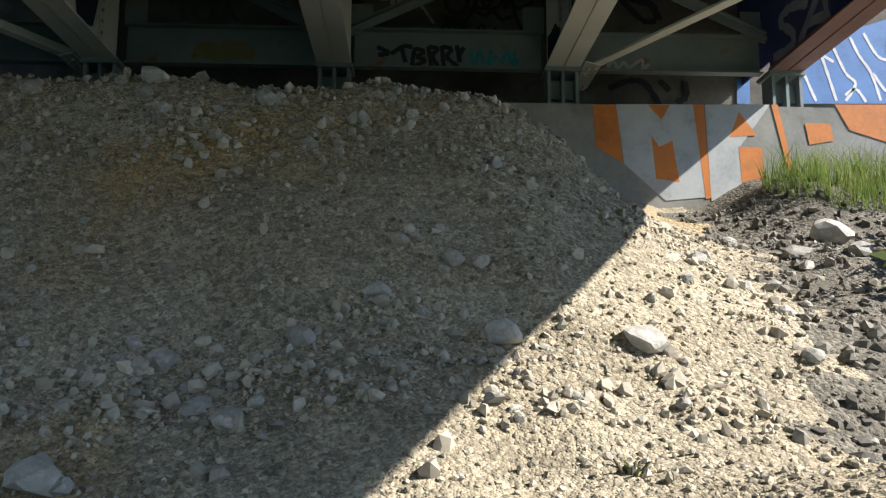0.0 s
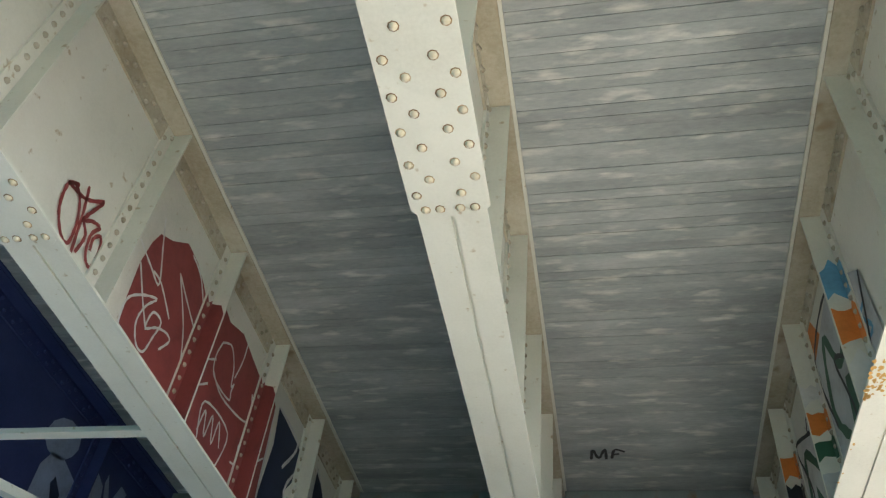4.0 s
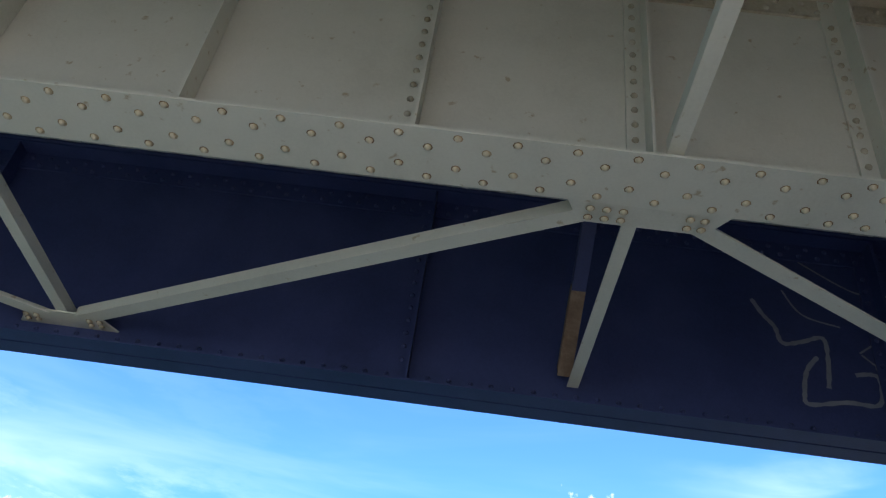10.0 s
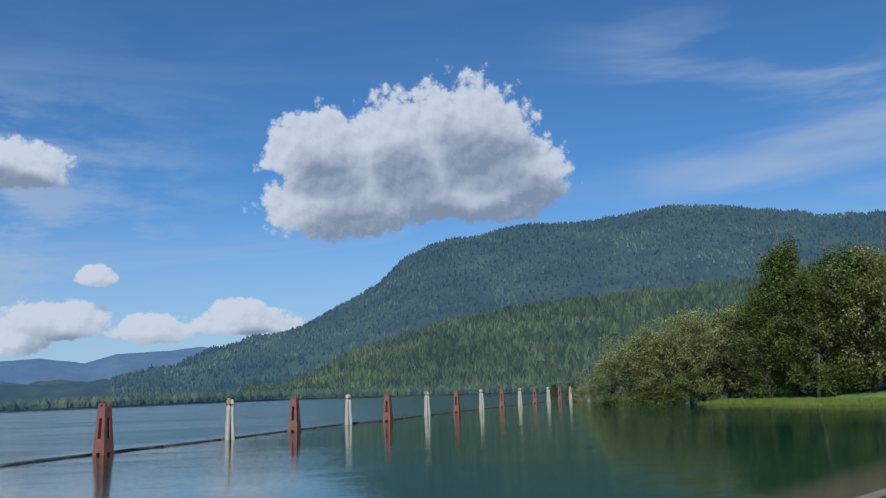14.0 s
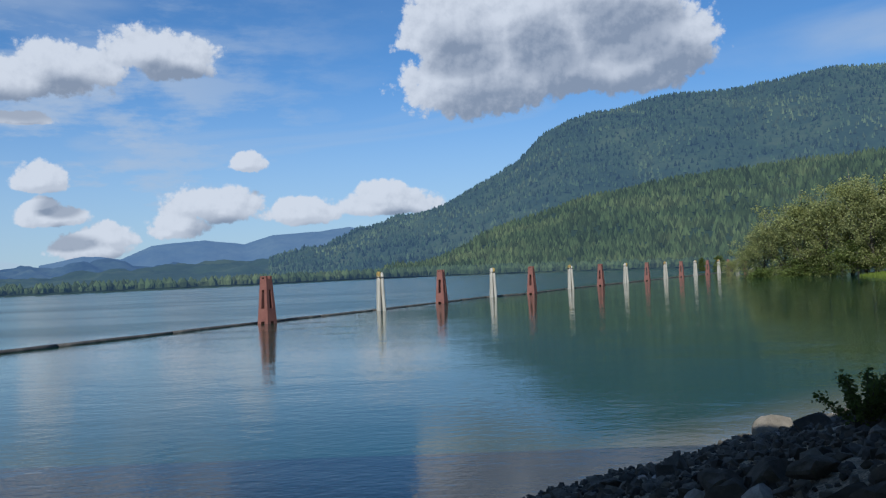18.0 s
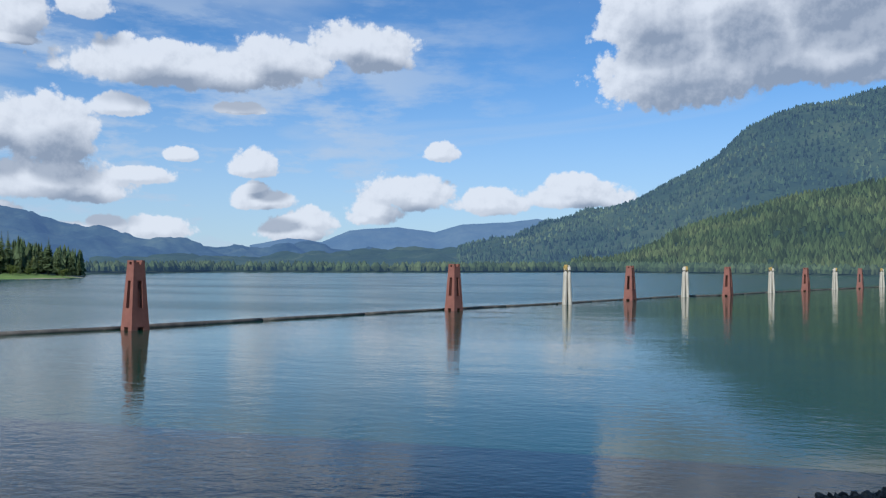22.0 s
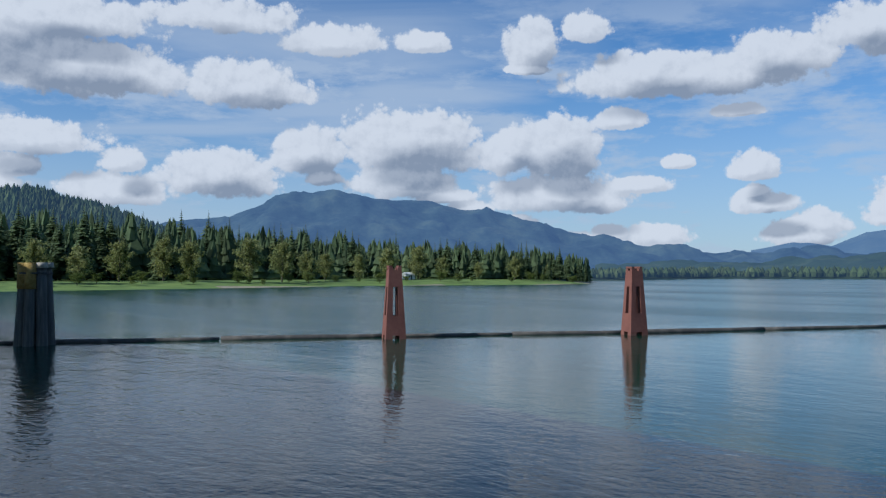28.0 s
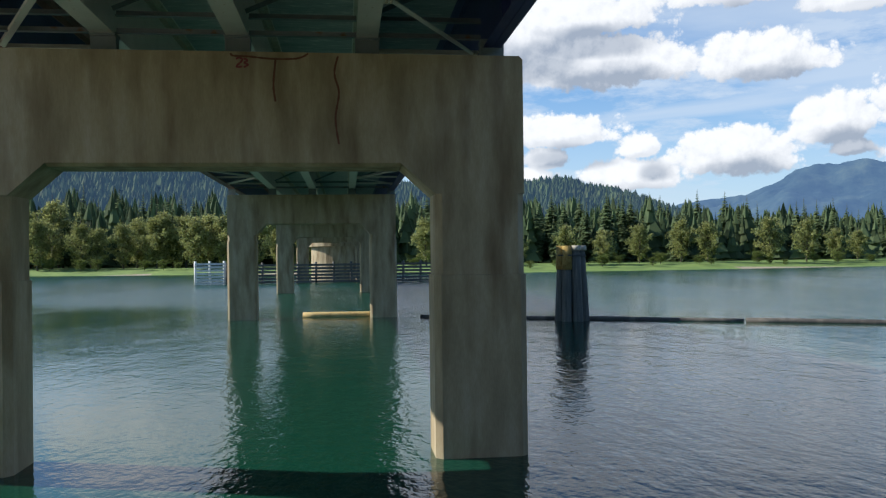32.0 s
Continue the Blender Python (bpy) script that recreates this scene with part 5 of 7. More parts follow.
def broadleaf(seed, tall, wide, cards, size, leaf, label, group, lean=0.0, low=0.10, peak=0.38):
    """A trunk with rising limbs; leaves gather in drooping sprays along each limb, with gaps between."""
    rng = np.random.default_rng(seed)
    rnd = random.Random(seed)
    t = thing("broadleaf_tree", label, "tree", group)
    trunk = Shape()
    bends = [Vector((lean * z + tall * 0.015 * math.sin(3 * k + seed), tall * 0.015 * math.cos(2 * k + seed), z)) for k, z in enumerate((-0.6, tall * 0.3, tall * 0.62, tall * 0.97))]
    for k in range(3):
        trunk.tube(bends[k], bends[k + 1], tall * (0.019, 0.013, 0.007)[k], tall * (0.013, 0.007, 0.002)[k], 8, 0.1, 2, rnd)
    pts, limbs = [], 34
    for k in range(limbs):
        u = low + (0.97 - low) * ((k + rnd.random()) / limbs)
        a = 2.4 * k + rnd.uniform(-0.5, 0.5)
        shape = (u / peak) ** 0.5 if u < peak else max(0.12, 1 - (u - peak) / (1 - peak)) ** 0.75
        L = wide * shape * rnd.uniform(0.55, 1.15)
        rise = L * rnd.uniform(0.4, 1.25)
        root = Vector((lean * tall * u * 0.82, 0, tall * u * 0.82))
        tip = root + Vector((L * math.cos(a), L * math.sin(a), rise))
        mid = root.lerp(tip, 0.5) + Vector((0, 0, 0.12 * L))
        trunk.tube(root, mid, 0.0055 * tall * (1.1 - u), 0.0035 * tall * (1.1 - u), 5, 0.1, 1, rnd)
        trunk.tube(mid, tip, 0.0035 * tall * (1.1 - u), 0.001 * tall, 5, 0.1, 1, rnd)
        for c in range(7):
            if rnd.random() < 0.12:
                continue
            f = 0.22 + 0.84 * (c + rnd.random()) / 7
            mid_at = root.lerp(tip, f) + Vector((rnd.gauss(0, 0.09 * wide), rnd.gauss(0, 0.09 * wide), 0.12 * L * (1 - abs(2 * f - 1)) + rnd.gauss(0, 0.02 * tall)))
            m = max(6, int(cards / (limbs * 7) * rnd.uniform(0.6, 1.5)))
            q = rng.normal(size=(m, 3)) * (0.085 * wide, 0.085 * wide, 0.026 * tall)
            q[:, 2] -= 0.35 * np.hypot(q[:, 0], q[:, 1])
            pts.append(q + np.array(mid_at))
    part("trunk", trunk, BARK, t, smooth=True)
    v, f = leaf_quads(rng, np.concatenate(pts), size, 0.2)
    part("crown", quick_mesh("crown", v, f, leaf), leaf, t)
    return t


def quick_mesh(name, v, f, mat):
    me = bpy.data.meshes.new(name)
    me.from_pydata(v, [], f)
    me.materials.append(mat)
    return me


def conifer(seed, tall, wide, label):
    rng = np.random.default_rng(seed)
    rnd = random.Random(seed)
    t = thing("conifer", label, "tree", "far shore conifers")
    part("trunk", Shape().tube((0, 0, -0.5), (0, 0, tall * 0.97), 0.014 * tall, 0.002 * tall, 6, 0.05, 3, rnd), BARK, t, smooth=True)
    vs, fs = [], []
    z = tall * rnd.uniform(0.06, 0.16)
    while z < tall:
        k = 1 - z / tall
        R = wide * (0.25 + 0.75 * min(1, k * 1.6)) * min(1, k * 3.2) * rnd.uniform(0.7, 1.1) + 0.12
        m = max(5, int(11 * k) + 5)
        off = rnd.uniform(0, 6.28)
        for i in range(m):
            a = off + 6.283 * i / m + rnd.uniform(-0.25, 0.25)
            r = R * rnd.uniform(0.6, 1.1)
            w = 0.34 * r + 0.12
            ca, sa = math.cos(a), math.sin(a)
            b = len(vs)
            vs += [(0, 0, z + 0.10 * r), (ca * r * 0.55 - sa * w, sa * r * 0.55 + ca * w, z - 0.15 * r), (ca * r, sa * r, z - 0.34 * r + rnd.uniform(-0.1, 0.15)), (ca * r * 0.55 + sa * w, sa * r * 0.55 - ca * w, z - 0.15 * r)]
            fs += [(b, b + 1, b + 2), (b, b + 2, b + 3)]
        z += tall * 0.021 * rnd.uniform(0.8, 1.25)
    part("crown", quick_mesh("crown", vs, fs, NEEDLE), NEEDLE, t)
    return t


def stand(proto, used, x, y, turn, size):
    """Set a tree, the first time the model itself, later a copy."""
    z = float(height(x, y)) - 0.1
    m = pose(x, y, z, 0, 0, turn) @ Matrix.Diagonal((size, size, size, 1))
    if proto not in used:
        used.add(proto)
        proto.matrix_basis = m
        return proto
    c = copy_thing(proto, Matrix.Identity(4))
    c.matrix_basis = m
    return c


used = set()
rnd = random.Random(21)
pale = [broadleaf(31 + i, 14, 5.2, 13000, 0.15, LEAF_PALE, "pale yellow-green broadleaf tree on the river bank", "bank trees", -0.05 * i, 0.04, 0.45) for i in range(2)]
dark = [broadleaf(41 + i, 22, 6.4, 22000, 0.19, LEAF, "tall dark green broadleaf tree on the river bank", "bank trees", 0.0, 0.03, 0.3) for i in range(3)]
bush = [broadleaf(51 + i, 5.0, 3.4, 4200, 0.14, LEAF, "low green bush at the water's edge", "bank bushes") for i in range(2)]


def on_bearing(b, d):
    return -1.1 - math.sin(radians(b)) * d, 0.1 + math.cos(radians(b)) * d


# the wooded point: bearing, distance, top in degrees of elevation, pale or dark
POINT = [(72.6, 200, 1.5, 0), (71.6, 180, 2.8, 0), (70.6, 168, 4.6, 0), (69.4, 164, 5.2, 0), (68.2, 160, 5.9, 0), (66.8, 156, 5.4, 0), (65.4, 156, 6.5, 0), (64.2, 150, 5.6, 0),
         (63.0, 152, 6.0, 1), (61.8, 146, 6.6, 0), (60.7, 142, 7.6, 1), (59.2, 142, 11.0, 1), (57.6, 136, 8.8, 1), (56.4, 138, 9.8, 1), (54.6, 136, 10.0, 1), (53.0, 134, 9.4, 0),
         (51.2, 132, 10.5, 1), (49, 130, 10, 1), (46.5, 128, 11, 1), (43.5, 126, 10, 0), (67.4, 168, 5.0, 1), (64.8, 164, 5.4, 1), (62.2, 160, 6.2, 1), (58.4, 152, 8.6, 1),
         (55.4, 150, 9.0, 1), (52, 146, 9.5, 1), (73.4, 260, 1.6, 1), (74.5, 300, 1.3, 1)]
for b, d, top, kind in POINT:
    x, y = on_bearing(b, d)
    h = math.tan(radians(top)) * d + 2.6
    proto = rnd.choice(dark if kind else pale)
    stand(proto, used, x, y, rnd.uniform(0, 360), h / (23.5 if kind else 14.8))
for k in range(44):
    b = 43 + 28.5 * (k + rnd.random()) / 44
    d = 126 + (b - 43) * 1.15 + rnd.uniform(-3, 5)
    x, y = on_bearing(b, d)
    stand(rnd.choice(bush), used, x, y, rnd.uniform(0, 360), rnd.uniform(0.6, 1.25))

# the far shore
firs = [conifer(61 + i, 24, (3.5, 4.3, 5.0, 3.0)[i], "tall dark green conifer on the far shore") for i in range(4)]
rust_trees = [broadleaf(71 + i, 11, 3.4, 5200, 0.24, LEAF_PALE, "rounded olive-green tree on the far lawn", "far shore trees") for i in range(2)]


def at_bearing(b, d):
    return -1.9 - math.sin(radians(b)) * d, -0.2 + math.cos(radians(b)) * d


SHORE_B = np.arange(120, 232, 0.5)
SHORE_D = []
for b in SHORE_B:
    d = np.arange(90, 600, 2.0)
    x, y = -1.9 - np.sin(np.radians(b)) * d, -0.2 + np.cos(np.radians(b)) * d
    inside = inland(FAR_SHORE, x, y) > 0
    SHORE_D.append(d[inside.argmax()] if inside.any() else 300)


def shore_distance(b):
    return float(np.interp(b, SHORE_B, SHORE_D))


for k in range(300):
    b = 128.5 + 82 * ((k + rnd.random()) / 300)
    d = shore_distance(b) + rnd.uniform(26, 92) * (0.45 if b < 134 else 1)
    top = np.interp(b, [127, 130, 134, 140, 144, 150, 156, 160, 170, 200], [1.3, 1.75, 2.1, 2.35, 2.5, 3.3, 3.6, 3.9, 4.0, 4.2]) * rnd.choice((0.5, 0.65, 0.75, 0.85, 0.95, 1.02, 1.15)) * rnd.uniform(0.92, 1.06)
    x, y = at_bearing(b, d)
    h = math.tan(radians(top)) * d + 1.5
    stand(rnd.choice(firs), used, x, y, rnd.uniform(0, 360), h / 24)
for k, b in enumerate([131.2, 133.5, 136.0, 138.5, 140.2, 142.3, 144.3, 146.6, 147.8, 149.5, 151.7, 155.5, 157.2, 159.9, 162.3, 164.8, 168, 171, 174.5, 178, 181.5, 186, 188.2, 190, 192, 194.5, 197, 199.5]):
    d = shore_distance(b) + rnd.uniform(12, 24)
    x, y = at_bearing(b, d)
    big = 1.35 if b > 180 else 1.0
    stand(rnd.choice(rust_trees), used, x, y, rnd.uniform(0, 360), rnd.uniform(0.62, 1.0) * big * (0.7 if b < 140 else 1))
# tall pale broadleaf trees behind the sandy landing
tall_pale = [broadleaf(81 + i, 16, 4.6, 6500, 0.30, LEAF_PALE, "tall pale green broadleaf tree by the sandy landing", "landing trees") for i in range(2)]
for b, top, off in [(189.2, 3.7, 20), (190.6, 3.6, 24), (192.4, 3.5, 22), (193.6, 3.2, 28), (198.6, 4.4, 26), (200.2, 4.0, 20), (187.3, 3.4, 30), (184.6, 2.9, 26), (196.0, 2.6, 18), (182.6, 2.7, 22), (202.5, 4.2, 24)]:
    d = shore_distance(b) + off
    x, y = at_bearing(b, d)
    stand(rnd.choice(tall_pale), used, x, y, rnd.uniform(0, 360), (math.tan(radians(top)) * d + 2.2) / 16.5)
for k in range(46):
    b = 129 + 72 * (k + rnd.random()) / 46
    x, y = at_bearing(b, shore_distance(b) + rnd.uniform(4, 12))
    stand(rnd.choice(bush), used, x, y, rnd.uniform(0, 360), rnd.uniform(0.25, 0.6))


def flat_wood(name, mat, label, seed, count):
    """Rows of crowns standing on the flat behind the far shore."""
    rng = np.random.default_rng(seed)
    vs, fs = [], []
    for i in range(count):
        b = rng.uniform(128.5, 222)
        d = shore_distance(b) + (rng.uniform(28, 60) if b < 136 else rng.uniform(34, 170))
        x, y = at_bearing(b, d)
        z0 = float(height(x, y))
        top = np.interp(b, [127, 130, 134, 140, 150, 156, 160, 170, 200, 225], [1.1, 1.55, 1.85, 2.1, 2.9, 3.2, 3.6, 3.9, 4.3, 4.3]) * rng.uniform(0.66, 1.03) * (0.9 + 0.12 * math.sin(b * 2.3) + 0.08 * math.sin(b * 5.1))
        h = max(4.0, math.tan(radians(top)) * d + 2)
        r = h * rng.uniform(0.15, 0.26)
        for lo, hi, rr in ((0.05, 0.38, 1.0), (0.2, 0.55, 0.9), (0.37, 0.72, 0.72), (0.55, 0.87, 0.5), (0.74, 1.0, 0.28)):
            k = len(vs)
            turn = rng.uniform(0, 6.28)
            for a in range(6):
                q = rr * r * rng.uniform(0.55, 1.4)
                vs.append((x + q * math.cos(turn + a * 1.047), y + q * math.sin(turn + a * 1.047), z0 + h * lo + rng.uniform(-0.03, 0.03) * h))
            vs.append((x, y, z0 + h * hi))
            fs += [(k + a, k + (a + 1) % 6, k + 6) for a in range(6)]
    return tagged(new(name, quick_mesh(name, vs, fs, mat)), label, "forest", kind="stuff")


flat_wood("shore_forest", NEEDLE, "dark green conifer wood behind the far shore", 9, 3000)


def belt(name, mat, label, seed, count):
    """The low wooded rim of the lake."""
    rng = np.random.default_rng(seed)
    rim = [(-152, 70), (-240, 130), (-420, 95), (-560, 25), (-640, -30), (-595, -78), (-464, -128), (-364, -215), (-240, -190)]
    vs, fs = [], []
    for i in range(count):
        k = rng.integers(0, len(rim) - 1)
        t = rng.uniform(0, 1)
        (ax, ay), (bx, by) = rim[k], rim[k + 1]
        x, y = ax + (bx - ax) * t, ay + (by - ay) * t
        s = 1 + rng.uniform(8, 45) / math.hypot(x, y)
        x, y = x * s, y * s
        h = rng.uniform(2.5, 6.5) * math.hypot(x, y) / 520
        r = h * rng.uniform(0.25, 0.45)
        n = len(vs)
        z0 = 1.0
        for lo, rr in ((0.0, 0.75), (0.45, 1.0)):
            for a in range(6):
                q = r * rr * rng.uniform(0.7, 1.2)
                vs.append((x + q * math.cos(a * 1.047), y + q * math.sin(a * 1.047), z0 + h * lo))
        vs.append((x, y, z0 + h))
        fs += [(n + a, n + (a + 1) % 6, n + 6 + (a + 1) % 6, n + 6 + a) for a in range(6)] + [(n + 6 + a, n + 6 + (a + 1) % 6, n + 12) for a in range(6)]
    return tagged(new(name, quick_mesh(name, vs, fs, mat)), label, "forest", kind="stuff")


belt("rim_forest", WOOD, "low dark trees along the rim of the lake", 15, 2600)


def reeds(name, mat, label, seed, count, band, lo, hi):
    """Upright blades along a shore: band gives x, y and a width."""
    rng = np.random.default_rng(seed)
    vs, fs = [], []
    for i in range(count):
        x, y = band(rng)
        z = float(height(x, y))
        h = rng.uniform(lo, hi)
        a = rng.uniform(0, 6.28)
        w = 0.10 * h
        k = len(vs)
        vs += [(x - w * math.cos(a), y - w * math.sin(a), z - 0.05), (x + w * math.cos(a), y + w * math.sin(a), z - 0.05), (x + rng.uniform(-0.4, 0.4) * h, y + rng.uniform(-0.4, 0.4) * h, z + h)]
        fs.append((k, k + 1, k + 2))
    return tagged(new(name, quick_mesh(name, vs, fs, mat)), label, "grass", kind="stuff")


def point_edge(rng):
    t = rng.uniform(0, 1)
    x, y = -90 - 44 * t, 70.5 - 8.5 * t
    off = rng.uniform(-0.5, 5.0)
    return x + off * 0.1, y + off


reeds("reed_bank", REED, "bright green reeds along the wooded point", 13, 12000, point_edge, 0.2, 0.55)


# the small white cabin on the far lawn
cx, cy = at_bearing(140.9, shore_distance(140.9) + 24)
cabin = thing("cabin", "small white cabin on the far lawn", "cabin", "", "", (cx, cy, float(height(cx, cy))))
cabin.rotation_euler, cabin.scale = (0, 0, radians(12)), (0.7, 0.7, 0.7)
part("wall", Shape().box(-2.2, 2.2, -1.5, 1.5, -0.3, 1.9), WHITE_PAINT, cabin, "white-painted cabin wall")
part("roof", Shape().prism([(-1.8, 1.903), (1.8, 1.903), (0.0, 2.75)], 0, -2.4, 2.4), WHITE_PAINT, cabin, "pale gabled roof")
part("door", Shape().box(-0.4, 0.4, 1.503, 1.54, -0.1, 1.7), TIMBER_DARK, cabin, "dark cabin door")
part("window", Shape().box(0.9, 1.6, 1.503, 1.53, 0.7, 1.4), TIMBER_DARK, cabin, "dark cabin window")

# ---- stones and gravel ----
tan_rock = rock_mesh("boulder", TAN_ROCK, 191, 0.7, 3, 0.4)
stones = [rock_mesh("stone", STONE, 100 + i, 0.62, 2, 0.4) for i in range(8)]
shaded_stones = [rock_mesh("stone", SHADED_STONE, 170 + i, 0.7, 2, 0.4) for i in range(6)]
boulders = [rock_mesh("boulder", BOULDER, 140 + i, 0.75, 3, 0.45) for i in range(6)]


def lay(mesh, x, y, r, label, group, rnd, sink=0.25, name="stone"):
    ob = new(name, mesh)
    z = ground_z(x, y)
    ob.matrix_basis = pose(x, y, z + r * 0.6 * (0.5 - sink), rnd.uniform(-25, 25), rnd.uniform(-25, 25), rnd.uniform(0, 360)) @ Matrix.Diagonal((r, r * rnd.uniform(0.75, 1.1), r * rnd.uniform(0.8, 1.15), 1))
    return tagged(ob, label, "stone" if name == "stone" else "boulder", group)


rnd = random.Random(5)
# the larger stones on the heap
for k in range(200):
    x, y = rnd.uniform(-3.8, 4.6), rnd.uniform(3.3, 6.9)
    if k % 3 == 0:
        x, y = rnd.uniform(-3.2, 1.8), rnd.gauss(4.35, 0.16) if k % 2 else rnd.gauss(5.95, 0.16)
    lay(rnd.choice(stones), x, y, rnd.choice((0.022, 0.026, 0.03, 0.035, 0.042, 0.055, 0.07)), "pale grey angular stone on the gravel heap", "stones on the gravel heap", rnd)
lay(stones[0], 1.71, 4.62, 0.13, "large pale angular stone in the sun on the gravel", "stones on the gravel heap", rnd, 0.1)
lay(stones[1], 1.09, 4.62, 0.12, "large flat grey stone in the gravel", "stones on the gravel heap", rnd, 0.3)
lay(stones[2], 3.73, 6.85, 0.20, "large tan stone below the abutment", "stones on the gravel heap", rnd, 0.1)
for x, y, r in [(-0.9, 6.1, 0.13), (-1.6, 6.0, 0.09), (-0.2, 6.05, 0.12), (-2.3, 5.9, 0.11), (0.4, 5.9, 0.08), (-2.5, 4.6, 0.12), (-1.6, 4.42, 0.09), (-0.3, 4.5, 0.08), (0.25, 4.5, 0.085), (-1.1, 4.4, 0.07), (0.9, 4.9, 0.07), (0.55, 4.75, 0.075), (-2.2, 4.35, 0.13)]:
    lay(rnd.choice(stones), x, y, r, "flat grey stone embedded in the gravel heap", "stones on the gravel heap", rnd, 0.3)
for x, y, r in [(3.35, 6.6, 0.12), (3.75, 6.5, 0.11), (3.0, 6.9, 0.08), (3.3, 6.35, 0.07), (2.6, 6.3, 0.07), (2.85, 5.9, 0.08), (2.3, 5.6, 0.07), (2.1, 5.2, 0.06), (2.6, 5.2, 0.06), (4.2, 6.3, 0.09)]:
    lay(rnd.choice(stones), x, y, r, "pale sunlit stone on the slope below the abutment", "stones on the gravel heap", rnd, 0.2)
lay(stones[3], -0.5, 3.86, 0.15, "large blue-grey stone at the foot of the heap", "stones on the gravel heap", rnd, 0.2)
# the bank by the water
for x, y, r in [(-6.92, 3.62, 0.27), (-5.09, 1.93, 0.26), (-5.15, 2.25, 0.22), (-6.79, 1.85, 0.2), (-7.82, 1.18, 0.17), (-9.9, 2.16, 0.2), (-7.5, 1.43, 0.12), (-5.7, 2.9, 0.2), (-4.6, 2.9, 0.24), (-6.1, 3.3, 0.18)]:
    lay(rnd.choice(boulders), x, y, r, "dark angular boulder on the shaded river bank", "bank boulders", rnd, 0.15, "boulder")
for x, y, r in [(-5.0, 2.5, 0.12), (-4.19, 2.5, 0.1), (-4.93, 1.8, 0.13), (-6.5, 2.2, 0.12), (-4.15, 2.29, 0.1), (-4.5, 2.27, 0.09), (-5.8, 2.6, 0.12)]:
    lay(rnd.choice(shaded_stones), x, y, r, "grey rounded stone between the bank boulders, darkened for shade", "bank stones", rnd, 0.15)
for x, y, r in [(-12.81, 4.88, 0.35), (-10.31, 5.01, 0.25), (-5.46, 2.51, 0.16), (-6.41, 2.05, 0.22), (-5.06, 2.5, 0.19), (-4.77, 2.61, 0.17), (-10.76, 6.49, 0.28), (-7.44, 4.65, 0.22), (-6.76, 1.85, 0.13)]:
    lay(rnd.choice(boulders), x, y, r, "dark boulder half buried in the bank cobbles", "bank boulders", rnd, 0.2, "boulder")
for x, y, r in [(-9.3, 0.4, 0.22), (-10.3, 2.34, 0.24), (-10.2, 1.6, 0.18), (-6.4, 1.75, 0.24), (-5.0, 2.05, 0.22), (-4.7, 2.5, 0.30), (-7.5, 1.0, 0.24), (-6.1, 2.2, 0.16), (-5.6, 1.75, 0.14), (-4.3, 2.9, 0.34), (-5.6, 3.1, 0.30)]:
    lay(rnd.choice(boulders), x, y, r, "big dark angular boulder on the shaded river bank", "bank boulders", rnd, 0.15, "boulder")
for x, y, r in [(-7.0, 1.7, 0.13), (-6.6, 1.5, 0.12), (-6.2, 1.9, 0.15), (-9.9, 2.1, 0.14), (-10.4, 2.0, 0.10)]:
    lay(rnd.choice(stones), x, y, r, "pale rounded stone between dark boulders on the bank", "bank stones", rnd, 0.15)
lay(tan_rock, -16.00, 5.41, 0.48, "large sunlit tan boulder at the water's edge", "bank boulders", rnd, 0.1, "boulder")
lay(stones[5], -15.50, 5.86, 0.26, "pale boulder at the water's edge", "bank boulders", rnd, 0.2, "boulder")
for k in range(95):
    s = rnd.uniform(0, 9)
    along = rnd.uniform(-2, 15)
    x, y = -12.6 + s * 0.765 - along * 0.55, 0.2 + s * 0.644 + along * 0.72
    if y > 8 or x < -19:
        continue
    # stones within the bridge's shadow take the darkened copy of the stone colour
    lay(rnd.choice(shaded_stones if x > -13 else stones), x, y, rnd.choice((0.06, 0.08, 0.1, 0.12, 0.15)), "rounded grey stone on the river bank", "bank stones", rnd)


